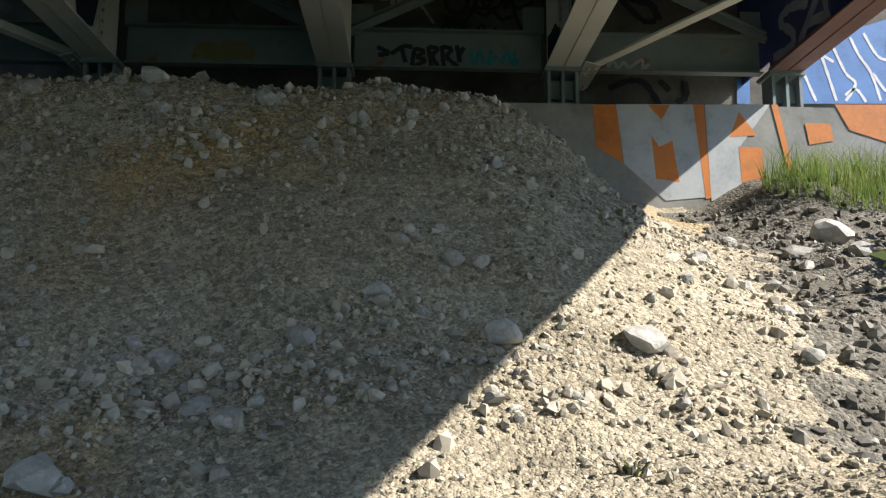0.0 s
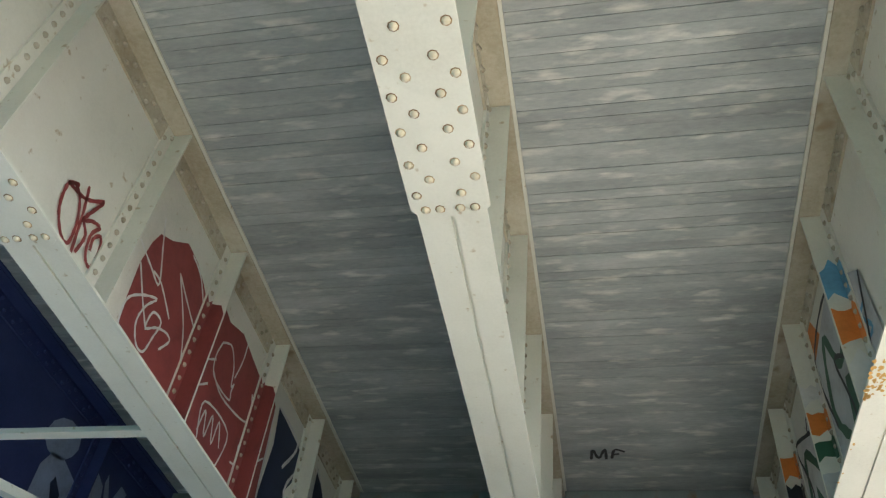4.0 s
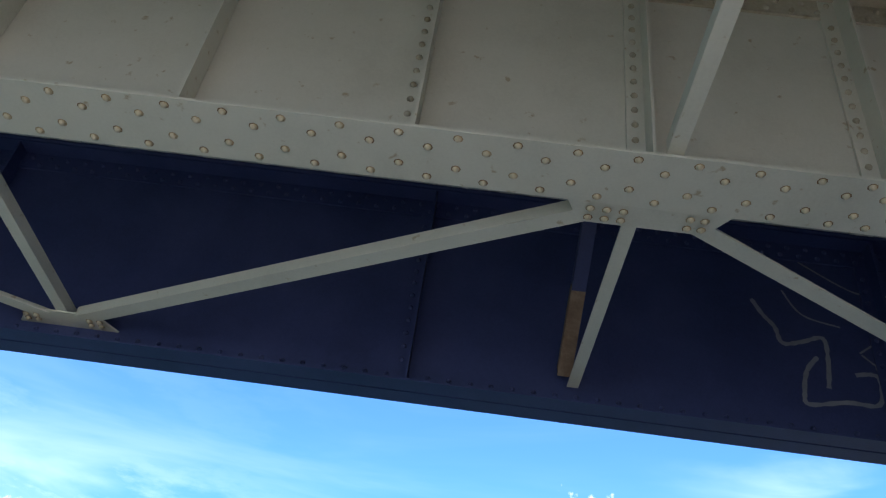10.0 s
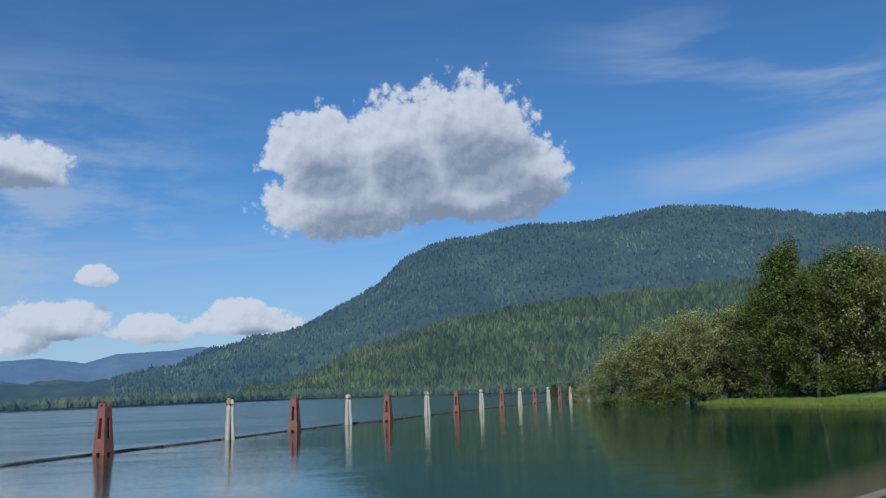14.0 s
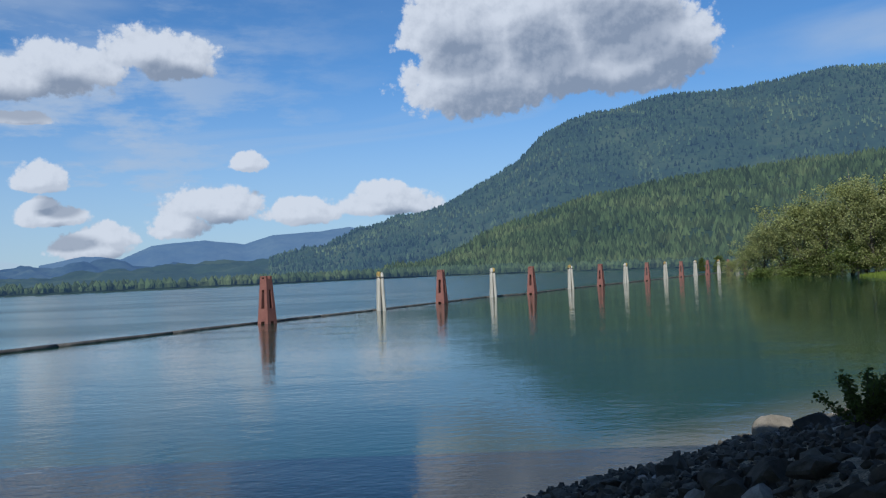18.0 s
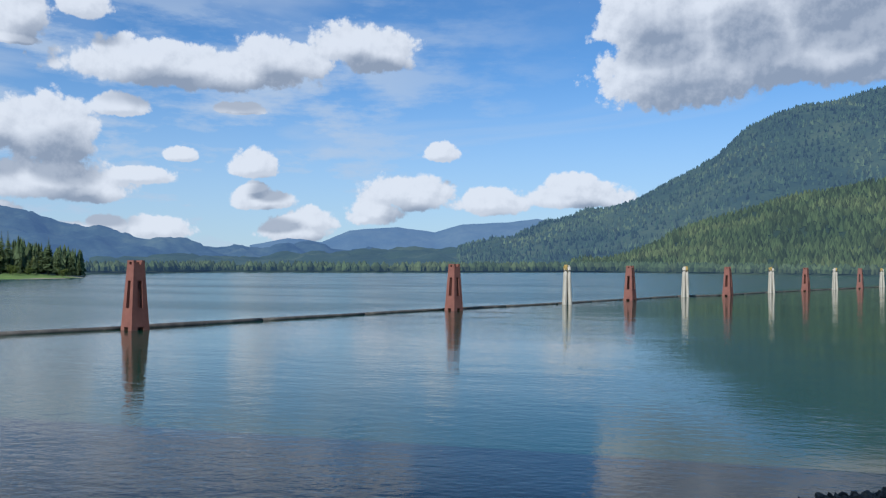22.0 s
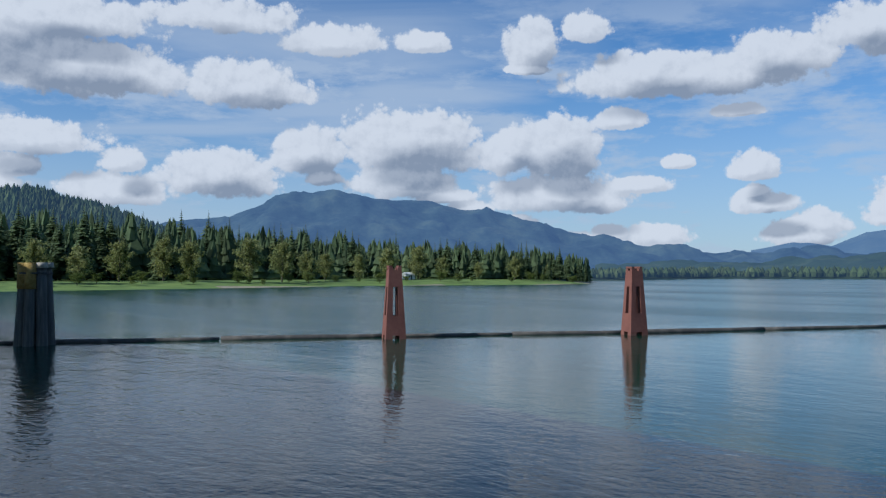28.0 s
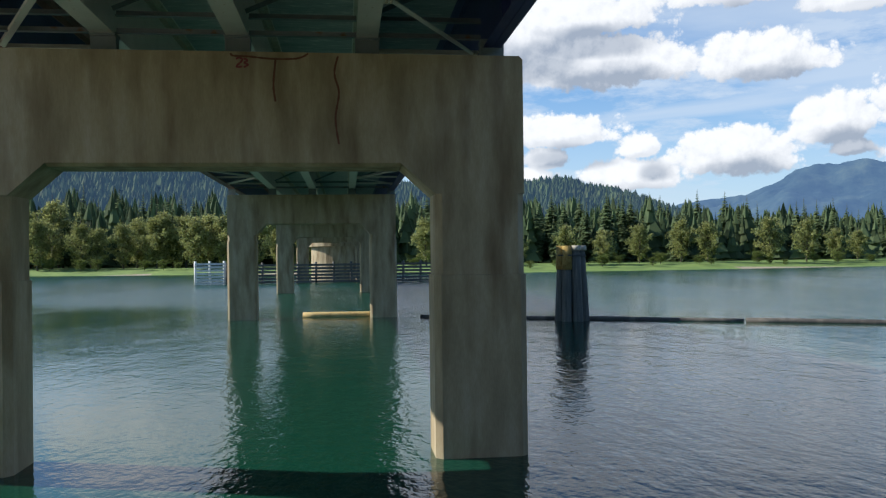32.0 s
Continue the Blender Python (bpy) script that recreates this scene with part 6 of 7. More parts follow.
def gravel(name, area, count, lo, hi, mat, label, seed, keep=None, power=2.2):
    rng = np.random.default_rng(seed)
    t = (1 + 5 ** 0.5) / 2
    ico = np.array([(-1, t, 0), (1, t, 0), (-1, -t, 0), (1, -t, 0), (0, -1, t), (0, 1, t), (0, -1, -t), (0, 1, -t), (t, 0, -1), (t, 0, 1), (-t, 0, -1), (-t, 0, 1)]) / 1.9
    tri = np.array([(0, 11, 5), (0, 5, 1), (0, 1, 7), (0, 7, 10), (0, 10, 11), (1, 5, 9), (5, 11, 4), (11, 10, 2), (10, 7, 6), (7, 1, 8), (3, 9, 4), (3, 4, 2), (3, 2, 6), (3, 6, 8), (3, 8, 9), (4, 9, 5), (2, 4, 11), (6, 2, 10), (8, 6, 7), (9, 8, 1)])
    x0, x1, y0, y1 = area
    x, y = rng.uniform(x0, x1, count), rng.uniform(y0, y1, count)
    if keep is not None:
        ok = keep(x, y)
        x, y = x[ok], y[ok]
    count = len(x)
    z = height(x, y) + np.array([relief(a, b) for a, b in zip(x, y)])
    r = lo * (hi / lo) ** (rng.uniform(0, 1, count) ** power)
    v = ico[None] * rng.uniform(0.55, 1.25, (count, 12, 1))
    v = v * r[:, None, None] * rng.uniform(0.6, 1.15, (count, 1, 3))
    a = rng.uniform(0, 6.28, count)
    c, s = np.cos(a)[:, None], np.sin(a)[:, None]
    v = np.stack([v[:, :, 0] * c - v[:, :, 1] * s, v[:, :, 0] * s + v[:, :, 1] * c, v[:, :, 2]], 2)
    v += np.stack([x, y, z + r * 0.15], 1)[:, None]
    f = (tri[None] + (np.arange(count) * 12)[:, None, None]).reshape(-1, 3)
    me = bpy.data.meshes.new(name)
    me.from_pydata(v.reshape(-1, 3).tolist(), [], f.tolist())
    me.materials.append(mat)
    return tagged(new(name, me), label, "gravel", kind="stuff")


gravel("gravel", (-3.9, 5.0, 2.9, 7.4), 30000, 0.004, 0.022, GRAVEL, "fine pale tan gravel on the heap under the bridge", 11, lambda x, y: ~damp_soil(x, y), 2.2)
gravel("crest_gravel", (-3.9, 2.6, 5.45, 7.0), 3000, 0.010, 0.045, COBBLE, "coarse pale gravel along the crest of the heap", 21, lambda x, y: ~damp_soil(x, y), 3.0)
gravel("foot_gravel", (-3.9, 2.2, 3.9, 4.75), 2400, 0.010, 0.048, COBBLE, "coarse rubble along the foot of the heap", 22, lambda x, y: (np.abs(y - 4.35 - 0.1 * np.sin(2 * x)) < 0.28) & ~damp_soil(x, y), 2.6)
gravel("strewn_gravel", (-3.9, 4.6, 2.9, 7.0), 1900, 0.012, 0.05, COBBLE, "stones strewn over the slope of the heap", 23, lambda x, y: ~damp_soil(x, y), 3.4)
gravel("dark_gravel", (1.9, 5.2, 3.4, 7.9), 9000, 0.006, 0.05, GRAVEL_DAMP, "dark damp gravel beside the heap", 14, damp_soil, 3.0)
gravel("shingle", (-19, 0, -3.5, 9), 26000, 0.025, 0.11, SHINGLE, "rounded grey shingle on the river bank, darkened for shade", 12, lambda x, y: (height(x, y) > -0.25) & (y < 7.8) & ((y < 2.8) | (x < -4.2)))


# ---- plants on the bank ----
def shrub(x, y, tall, wide, count, leaf_mat, label, seed, leaf_size=0.075):
    rng, rnd = np.random.default_rng(seed), random.Random(seed)
    z = ground_z(x, y) - 0.03
    t = thing("shrub", label, "shrub", "", "", (x, y, z))
    tips = []
    for k in range(14):
        a, r = rnd.uniform(0, 6.28), wide * rnd.uniform(0.2, 1)
        tip = Vector((r * math.cos(a), r * math.sin(a), tall * rnd.uniform(0.55, 1.05)))
        part("stem", Shape().tube((0.1 * tip.x, 0.1 * tip.y, 0), tip, 0.010, 0.004, 5, 0.1, 2, rnd), BARK, t)
        tips.append(tip)
    pts = np.array([np.array(rnd.choice(tips)) * rnd.uniform(0.3, 1.0) + rng.normal(size=3) * leaf_size for _ in range(count)])
    v, f = leaf_quads(rng, pts, leaf_size, 0.3)
    part("foliage", quick_mesh("foliage", v, f, leaf_mat), leaf_mat, t)
    return t


shrub(-9.8, 4.25, 0.60, 0.60, 2600, LEAF, "dark leafy willow shrub among the bank stones", 3, 0.030)
drift = thing("driftwood", "bleached bare driftwood branch lying on the bank stones", "driftwood", "", "", (-8.1, 0.75, ground_z(-8.1, 0.75) + 0.10))
wood_a, wood_b = Vector((0.45, 0.25, 0.02)), Vector((0.95, 0.52, ground_z(-7.15, 1.27) - ground_z(-8.1, 0.75)))
part("branch", Shape().tube((0, 0, 0), wood_a, 0.026, 0.034, 8, 0.15, 3).tube(wood_a, wood_b, 0.034, 0.045, 8, 0.15, 3), TIMBER_PALE, drift, smooth=True)
shrub(3.9, 5.6, 0.45, 0.6, 700, LEAF, "low dark weed patch on the slope", 4)
shrub(4.5, 6.2, 0.55, 0.6, 700, LEAF, "low dark weed patch on the slope", 5)
shrub(1.42, 3.85, 0.07, 0.07, 40, LEAF_PALE, "tiny green seedling in the gravel", 6, 0.012)


def tuft(rng):
    a, r = rng.uniform(0, 6.28), 0.7 * rng.uniform(0, 1) ** 0.6
    return 4.45 + 1.2 * r * math.cos(a), 7.65 + 0.6 * r * math.sin(a)


def thin_blades(name, seed, count, lo, hi):
    rng = np.random.default_rng(seed)
    vs, fs = [], []
    for i in range(count):
        x, y = tuft(rng)
        z = ground_z(x, y)
        h, a, lean = rng.uniform(lo, hi), rng.uniform(0, 6.28), rng.uniform(-0.45, 0.45, 2)
        k = len(vs)
        w = 0.0035
        for t, s in ((0, 1.0), (0.55, 0.8), (1.0, 0.1)):
            cx, cy = x + lean[0] * h * t * t, y + lean[1] * h * t * t
            vs += [(cx - w * s * math.cos(a), cy - w * s * math.sin(a), z + h * t * (1 - 0.2 * t)), (cx + w * s * math.cos(a), cy + w * s * math.sin(a), z + h * t * (1 - 0.2 * t))]
        fs += [(k, k + 1, k + 3, k + 2), (k + 2, k + 3, k + 5, k + 4)]
    return tagged(new(name, quick_mesh(name, vs, fs, TUFT)), "tall dry green grass by the abutment", "grass", kind="stuff")


thin_blades("grass_tuft", 7, 1500, 0.10, 0.46)

# ---- sprayed paint on the steel and the walls ----
def spray(name, c):
    return material(name, [tuple(v * 0.7 for v in c), c, tuple(min(1, v * 1.15) for v in c)], 4.0, 0.6, bump=0.02, fine=30)


RED, CHALK, NAVYP, CHALKD = spray("red_spray", (0.24, 0.05, 0.046)), spray("white_spray", (0.62, 0.62, 0.6)), spray("navy_spray", (0.015, 0.025, 0.06)), spray("thin_white_spray", (0.25, 0.26, 0.31))
SILVERD, ORANGE, SILVER, GREEN = spray("dull_silver_spray", (0.34, 0.40, 0.54)), spray("orange_spray", (0.62, 0.20, 0.035)), spray("silver_spray", (0.46, 0.48, 0.49)), spray("green_spray", (0.035, 0.11, 0.06))
BLACK, SKY, PEACH, VIOLET = spray("black_spray", (0.03, 0.03, 0.035)), spray("sky_blue_spray", (0.13, 0.33, 0.5)), spray("peach_spray", (0.56, 0.34, 0.26)), spray("violet_spray", (0.26, 0.08, 0.24))
SLATE, BLUEP, TEAL, RUSTP = spray("slate_spray", (0.07, 0.08, 0.16)), spray("blue_spray", (0.08, 0.19, 0.42)), spray("teal_spray", (0.05, 0.3, 0.33)), spray("rust_stain", (0.16, 0.06, 0.03))
G1, G2, G3, G4, G5 = GIRDERS
RUSTY = spray("orange_rust", (0.52, 0.30, 0.07))
BACK, SEAT_WALL, BEAM, DECK_SLAB, PIER = BACK_WALL, SEAT_FACE, END_FRAMES[2], deck, first


SILVERW, FAINT, OCHRE, LETTER = spray("dull_white_spray", (0.42, 0.42, 0.40)), spray("worn_black_spray", (0.10, 0.09, 0.07)), spray("ochre_spray", (0.24, 0.19, 0.08)), spray("grey_blue_spray", (0.30, 0.32, 0.42))
COATS = {}


def paint(parent, mat, axis, at, width, fills, strokes):
    """Flat sprayed areas and lines on a plane across axis, as one part of the thing they are on."""
    key = (parent.name, axis, round(at, 2))
    COATS[key] = COATS.get(key, 0) + 1
    coat = 0.0011 * COATS[key]
    face = {0: 1 if at < 0 or parent is G3 else -1, 1: 1 if parent is PIER else -1, 2: -1}[axis]
    base = parent.location

    def spot(a, b, lift):
        p = [a, b]
        p.insert(axis, at + face * lift)
        return Vector(p) - base

    for f in fills:
        part("sprayed_patch", Shape().add([spot(a, b, 0.0012 + coat) for a, b in f], [tuple(range(len(f)))]), mat, parent)
    for line in strokes:
        pts = [Vector(p) for p in line]
        fine = []
        for i in range(len(pts) - 1):
            p0, p1, p2, p3 = pts[max(0, i - 1)], pts[i], pts[i + 1], pts[min(len(pts) - 1, i + 2)]
            for k in range(5):
                t = k / 5
                fine.append(0.5 * (2 * p1 + (p2 - p0) * t + (2 * p0 - 5 * p1 + 4 * p2 - p3) * t * t + (3 * p1 - p0 - 3 * p2 + p3) * t ** 3))
        fine.append(pts[-1])
        left, right = [], []
        for i, p in enumerate(fine):
            d = (fine[min(i + 1, len(fine) - 1)] - fine[max(i - 1, 0)])
            d = d.normalized() if d.length > 1e-6 else Vector((1, 0))
            side = Vector((-d.y, d.x)) * width / 2 * (0.75 + 0.5 * abs(math.sin(i * 1.3)))
            left.append(p + side)
            right.append(p - side)
        n = len(fine)
        part("sprayed_line", Shape().add([spot(q.x, q.y, 0.0024 + coat) for q in left + right], [(i, i + 1, n + i + 1, n + i) for i in range(n - 1)]), mat, parent)

# ---- graffiti ----
paint(G2, RED, 0, -2.09, 0.0,
      [[(4.22, 7.04), (4.2, 7.22), (4.17, 7.52), (4.19, 7.71), (4.23, 7.83), (4.36, 7.9), (4.52, 8.04), (4.69, 8.03), (4.85, 7.97), (5.01, 7.88), (5.07, 7.75), (5.08, 7.48), (5.16, 7.1), (5.12, 7.01), (4.68, 7.0), (4.35, 6.99)], [(5.16, 7.82), (5.18, 7.97), (5.19, 8.08), (5.34, 8.04), (5.57, 8.12), (5.85, 8.07), (6.04, 8.04), (6.17, 8.17), (6.28, 7.94), (6.45, 7.41), (6.54, 7.06), (6.18, 7.04), (5.72, 7.03), (5.24, 7.0), (5.17, 7.26), (5.14, 7.6)], [(6.22, 8.18), (6.42, 8.04), (6.46, 7.78), (6.47, 7.55), (6.5, 7.29), (6.54, 7.09)]],
      [])
paint(G2, RED, 0, -2.09, 0.022,
      [],
      [[(3.48, 7.42), (3.41, 7.35), (3.44, 7.2), (3.54, 7.1), (3.61, 7.11), (3.59, 7.25), (3.52, 7.37), (3.44, 7.4)], [(3.4, 7.36), (3.56, 7.4), (3.69, 7.52)], [(3.54, 7.48), (3.6, 7.31), (3.66, 7.08)], [(3.69, 7.51), (3.64, 7.37), (3.62, 7.29), (3.68, 7.35), (3.75, 7.38)], [(3.63, 7.29), (3.69, 7.24), (3.68, 7.11)], [(3.76, 7.38), (3.72, 7.28), (3.76, 7.16), (3.83, 7.14), (3.83, 7.27), (3.79, 7.34), (3.75, 7.28), (3.77, 7.21)]])
paint(G2, CHALK, 0, -2.09, 0.016,
      [],
      [[(4.2, 7.95), (4.28, 7.8), (4.41, 7.56), (4.27, 7.58), (4.08, 7.63)], [(4.31, 7.58), (4.43, 7.58), (4.64, 7.47)], [(4.17, 7.52), (4.33, 7.36), (4.47, 7.24)], [(4.23, 7.04), (4.2, 7.24), (4.3, 7.37), (4.45, 7.47), (4.38, 7.35), (4.36, 7.21), (4.44, 7.11), (4.53, 7.12), (4.56, 7.25), (4.58, 7.39), (4.47, 7.38), (4.46, 7.25), (4.56, 7.33), (4.67, 7.38), (4.73, 7.36), (4.66, 7.24)], [(4.56, 7.8), (4.81, 7.55), (4.96, 7.29), (5.12, 7.04)], [(4.56, 7.8), (4.8, 7.69), (5.08, 7.58), (5.18, 7.58), (5.32, 7.68)], [(4.61, 8.02), (4.81, 7.96), (5.08, 7.68)], [(5.11, 7.04), (5.04, 7.29), (5.09, 7.36), (5.18, 7.36), (5.32, 7.47)], [(5.33, 7.84), (5.3, 7.7), (5.34, 7.58), (5.47, 7.55), (5.66, 7.57), (5.65, 7.64), (5.66, 7.71), (5.63, 7.67), (5.58, 7.81), (5.46, 7.91), (5.33, 7.84)], [(5.33, 7.59), (5.55, 7.52), (5.96, 7.59), (6.05, 7.7), (5.97, 7.84), (6.09, 7.75), (6.28, 7.57)], [(5.67, 8.16), (5.68, 7.95), (5.64, 7.75)], [(5.41, 7.09), (5.36, 7.35), (5.79, 7.37), (5.74, 7.03)], [(5.38, 7.13), (5.41, 7.31), (5.49, 7.15), (5.52, 7.34), (5.61, 7.17), (5.63, 7.36), (5.73, 7.21)], [(6.07, 7.31), (6.0, 7.37), (6.02, 7.45), (6.07, 7.37), (6.06, 7.29)], [(5.94, 7.23), (6.13, 7.3), (6.45, 7.57)], [(6.12, 7.02), (6.29, 7.12)]])
paint(G2, NAVYP, 0, -2.09, 0,
      [[(6.49, 8.09), (7.02, 8.06), (7.33, 8.02), (6.97, 7.57), (7.42, 7.09), (6.55, 7.02), (6.5, 7.23), (6.56, 7.77)], [(7.6, 8.18), (7.9, 8.01), (8.17, 7.47), (8.06, 7.11), (7.72, 7.05), (7.6, 7.38), (7.62, 7.76)]],
      [])
paint(G2, CHALK, 0, -2.09, 0.03,
      [],
      [[(6.43, 8.0), (6.5, 7.23), (6.55, 7.02), (7.43, 7.08), (6.97, 7.57), (7.33, 8.03)], [(6.49, 8.09), (7.02, 8.06), (6.82, 7.71)], [(7.72, 7.06), (8.06, 7.11), (8.19, 7.5), (7.9, 8.01), (7.59, 8.15)], [(7.6, 7.54), (7.77, 7.33), (7.87, 7.7), (7.68, 7.84)]])
paint(G1, SILVERD, 0, -4.19, 0,
      [[(6.94, 8.11), (6.97, 8.01), (6.93, 7.91), (6.84, 7.82), (6.71, 7.77), (6.59, 7.78), (6.51, 7.83), (6.48, 7.92), (6.51, 8.02), (6.6, 8.11), (6.72, 8.16), (6.85, 8.16)], [(6.6, 7.29), (6.59, 7.64), (6.67, 7.8), (6.84, 7.84), (7.16, 7.74), (7.28, 7.58), (7.25, 7.31), (6.98, 7.17), (6.69, 7.19)], [(7.24, 7.87), (7.33, 8.03), (7.52, 7.95), (7.62, 7.68), (7.63, 7.39), (7.47, 7.37), (7.43, 7.63)], [(7.53, 7.99), (7.54, 8.09), (7.7, 7.87), (7.84, 7.55), (7.74, 7.45), (7.67, 7.73)], [(7.72, 7.91), (7.8, 8.11), (7.93, 8.09), (7.88, 7.86), (8.14, 7.64), (8.01, 7.58), (7.82, 7.78)], [(8.03, 7.83), (8.02, 8.07), (8.44, 7.78), (8.34, 7.7), (8.2, 7.78), (8.14, 7.73), (8.18, 7.62), (8.08, 7.58)]],
      [])
paint(G1, NAVYP, 0, -4.19, 0, [[(6.81, 7.58), (6.84, 7.66), (6.99, 7.56), (6.99, 7.43), (6.89, 7.46)]], [])
paint(G4, ORANGE, 0, 2.09, 0,
      [[(5.94, 8.37), (5.71, 7.97), (6.38, 7.85), (6.63, 8.13)], [(6.76, 7.51), (6.42, 7.29), (6.62, 7.28)]],
      [])
paint(G4, SILVER, 0, 2.09, 0,
      [[(5.76, 7.97), (5.55, 7.43), (5.57, 7.29), (6.09, 7.27), (6.69, 7.54), (6.64, 7.95), (6.16, 7.87)], [(7.22, 7.97), (6.94, 7.62), (7.0, 7.35), (7.28, 7.5), (7.5, 7.9)]],
      [])
paint(G4, GREEN, 0, 2.09, 0,
      [[(6.78, 7.79), (6.21, 7.46), (6.38, 7.44)], [(7.96, 7.86), (7.45, 7.72), (7.21, 7.32), (7.99, 7.57)], [(9.23, 8.35), (8.77, 7.91), (8.94, 7.43), (9.36, 7.81)]],
      [])
paint(G4, BLACK, 0, 2.09, 0.03,
      [],
      [[(5.76, 7.97), (6.16, 7.87), (6.64, 7.95), (6.69, 7.54)], [(5.76, 7.97), (5.55, 7.43), (6.09, 7.27)], [(5.99, 7.91), (5.93, 7.57), (6.13, 7.58), (6.07, 7.32)], [(7.22, 7.97), (7.28, 7.5)], [(8.02, 7.59), (7.57, 7.36), (7.21, 7.32)], [(9.23, 8.35), (9.33, 7.8), (8.92, 7.39)]])
paint(G4, SKY, 0, 2.09, 0.03,
      [],
      [[(4.98, 7.64), (5.05, 7.37)], [(4.82, 7.53), (4.94, 7.51), (4.83, 7.34), (5.02, 7.35)]])
paint(G3, PEACH, 0, 0.01, 0,
      [[(6.06, 7.91), (6.74, 8.43), (7.11, 8.27), (6.42, 7.75)], [(8.28, 8.19), (9.2, 8.62), (9.81, 8.37), (9.06, 7.95)]],
      [])
paint(G3, VIOLET, 0, 0.01, 0,
      [[(6.86, 7.9), (8.12, 8.55), (8.06, 8.16), (7.26, 7.67)]],
      [])
paint(BACK, BLACK, 1, 9.298, 0.06,
      [],
      [[(2.77, 7.08), (2.98, 7.17), (3.16, 7.14), (3.3, 6.92)], [(3.31, 7.18), (3.42, 7.07)], [(3.58, 7.18), (3.59, 7.01), (3.48, 6.93)], [(2.92, 8.09), (3.15, 7.85), (3.3, 7.84)]])
paint(BACK, BLUEP, 1, 9.298, 0,
      [[(4.75, 7.29), (5.44, 7.79), (5.81, 7.91), (7.2, 7.94), (7.1, 6.99), (4.73, 6.95)], [(4.14, 7.21), (4.28, 7.21), (4.27, 6.94), (4.13, 6.94)]],
      [])
paint(BACK, CHALK, 1, 9.298, 0.03,
      [],
      [[(4.86, 7.3), (4.98, 6.98)], [(5.06, 7.52), (5.1, 7.38), (5.2, 6.99)], [(5.07, 7.5), (5.2, 7.42)], [(5.2, 7.6), (5.32, 7.3), (5.42, 7.18), (5.3, 6.99)], [(5.3, 7.05), (5.42, 7.12), (5.52, 6.98)], [(5.4, 7.7), (5.48, 7.5), (5.6, 7.3), (5.68, 7.0)],
       [(5.62, 7.3), (5.75, 7.1), (5.78, 7.2)], [(5.55, 7.75), (5.68, 7.5), (5.8, 7.45)], [(5.85, 7.8), (5.8, 7.5), (5.95, 7.2), (5.9, 7.0)], [(6.1, 7.8), (6.2, 7.4), (6.1, 7.05), (6.4, 7.2), (6.5, 7.7)]])
paint(BEAM, TEAL, 1, 8.488, 0.035,
      [],
      [[(1.26, 7.16), (1.29, 7.0), (1.35, 7.14), (1.39, 7.0)], [(1.46, 7.16), (1.43, 7.0), (1.51, 7.1)], [(1.55, 7.02), (1.61, 7.14), (1.64, 7.02)], [(1.68, 7.13), (1.66, 7.0), (1.71, 7.06)]])
paint(DECK_SLAB, BLACK, 2, 8.4565, 0.025,
      [],
      [[(0.45, 7.97), (0.47, 7.81), (0.52, 7.95), (0.58, 7.8), (0.59, 7.97)], [(0.64, 7.96), (0.67, 7.81), (0.76, 7.85)], [(0.65, 7.89), (0.71, 7.88)]])
paint(SEAT_WALL, SILVER, 1, 8.148, 0,
      [[(2.54, 6.52), (3.32, 6.53), (3.36, 5.68), (2.96, 5.64), (2.6, 5.97)], [(3.35, 6.53), (3.95, 6.54), (3.65, 6.14), (3.66, 5.64), (3.37, 5.64)]],
      [])
paint(SEAT_WALL, ORANGE, 1, 8.148, 0,
      [[(2.33, 6.51), (2.54, 6.52), (2.59, 5.98), (2.35, 6.12)], [(2.83, 6.52), (3.03, 6.52), (2.95, 6.38)], [(2.85, 6.24), (2.92, 6.13), (3.04, 6.19), (3.09, 5.81), (2.88, 5.84)], [(3.24, 6.53), (3.34, 6.53), (3.37, 5.67), (3.32, 5.66)], [(3.66, 6.47), (3.56, 6.23), (3.81, 6.25)], [(3.64, 6.14), (3.85, 6.14), (3.88, 5.65), (3.66, 5.63)], [(3.96, 6.54), (4.02, 6.54), (4.15, 5.82), (4.1, 5.82)], [(4.55, 6.55), (5.19, 6.56), (5.15, 6.16), (4.67, 6.31)], [(4.26, 6.37), (4.49, 6.37), (4.52, 6.21), (4.29, 6.17)]],
      [])
paint(PIER, RED, 1, -13.655, 0.03,
      [],
      [[(-0.02, 6.44), (-0.08, 6.46), (-0.12, 6.42), (-0.03, 6.32), (-0.12, 6.32)], [(-0.14, 6.45), (-0.2, 6.42), (-0.15, 6.38), (-0.21, 6.35), (-0.14, 6.31)]])
paint(PIER, RUSTP, 1, -13.655, 0.03,
      [],
      [[(0.06, 6.53), (0.02, 6.49), (-0.22, 6.48), (-0.57, 6.45), (-0.97, 6.46), (-1.15, 6.54)], [(-1.62, 6.51), (-1.56, 6.23), (-1.63, 5.92), (-1.57, 5.51), (-1.62, 5.1)], [(-0.64, 6.46), (-0.6, 6.04), (-0.63, 5.77)]])

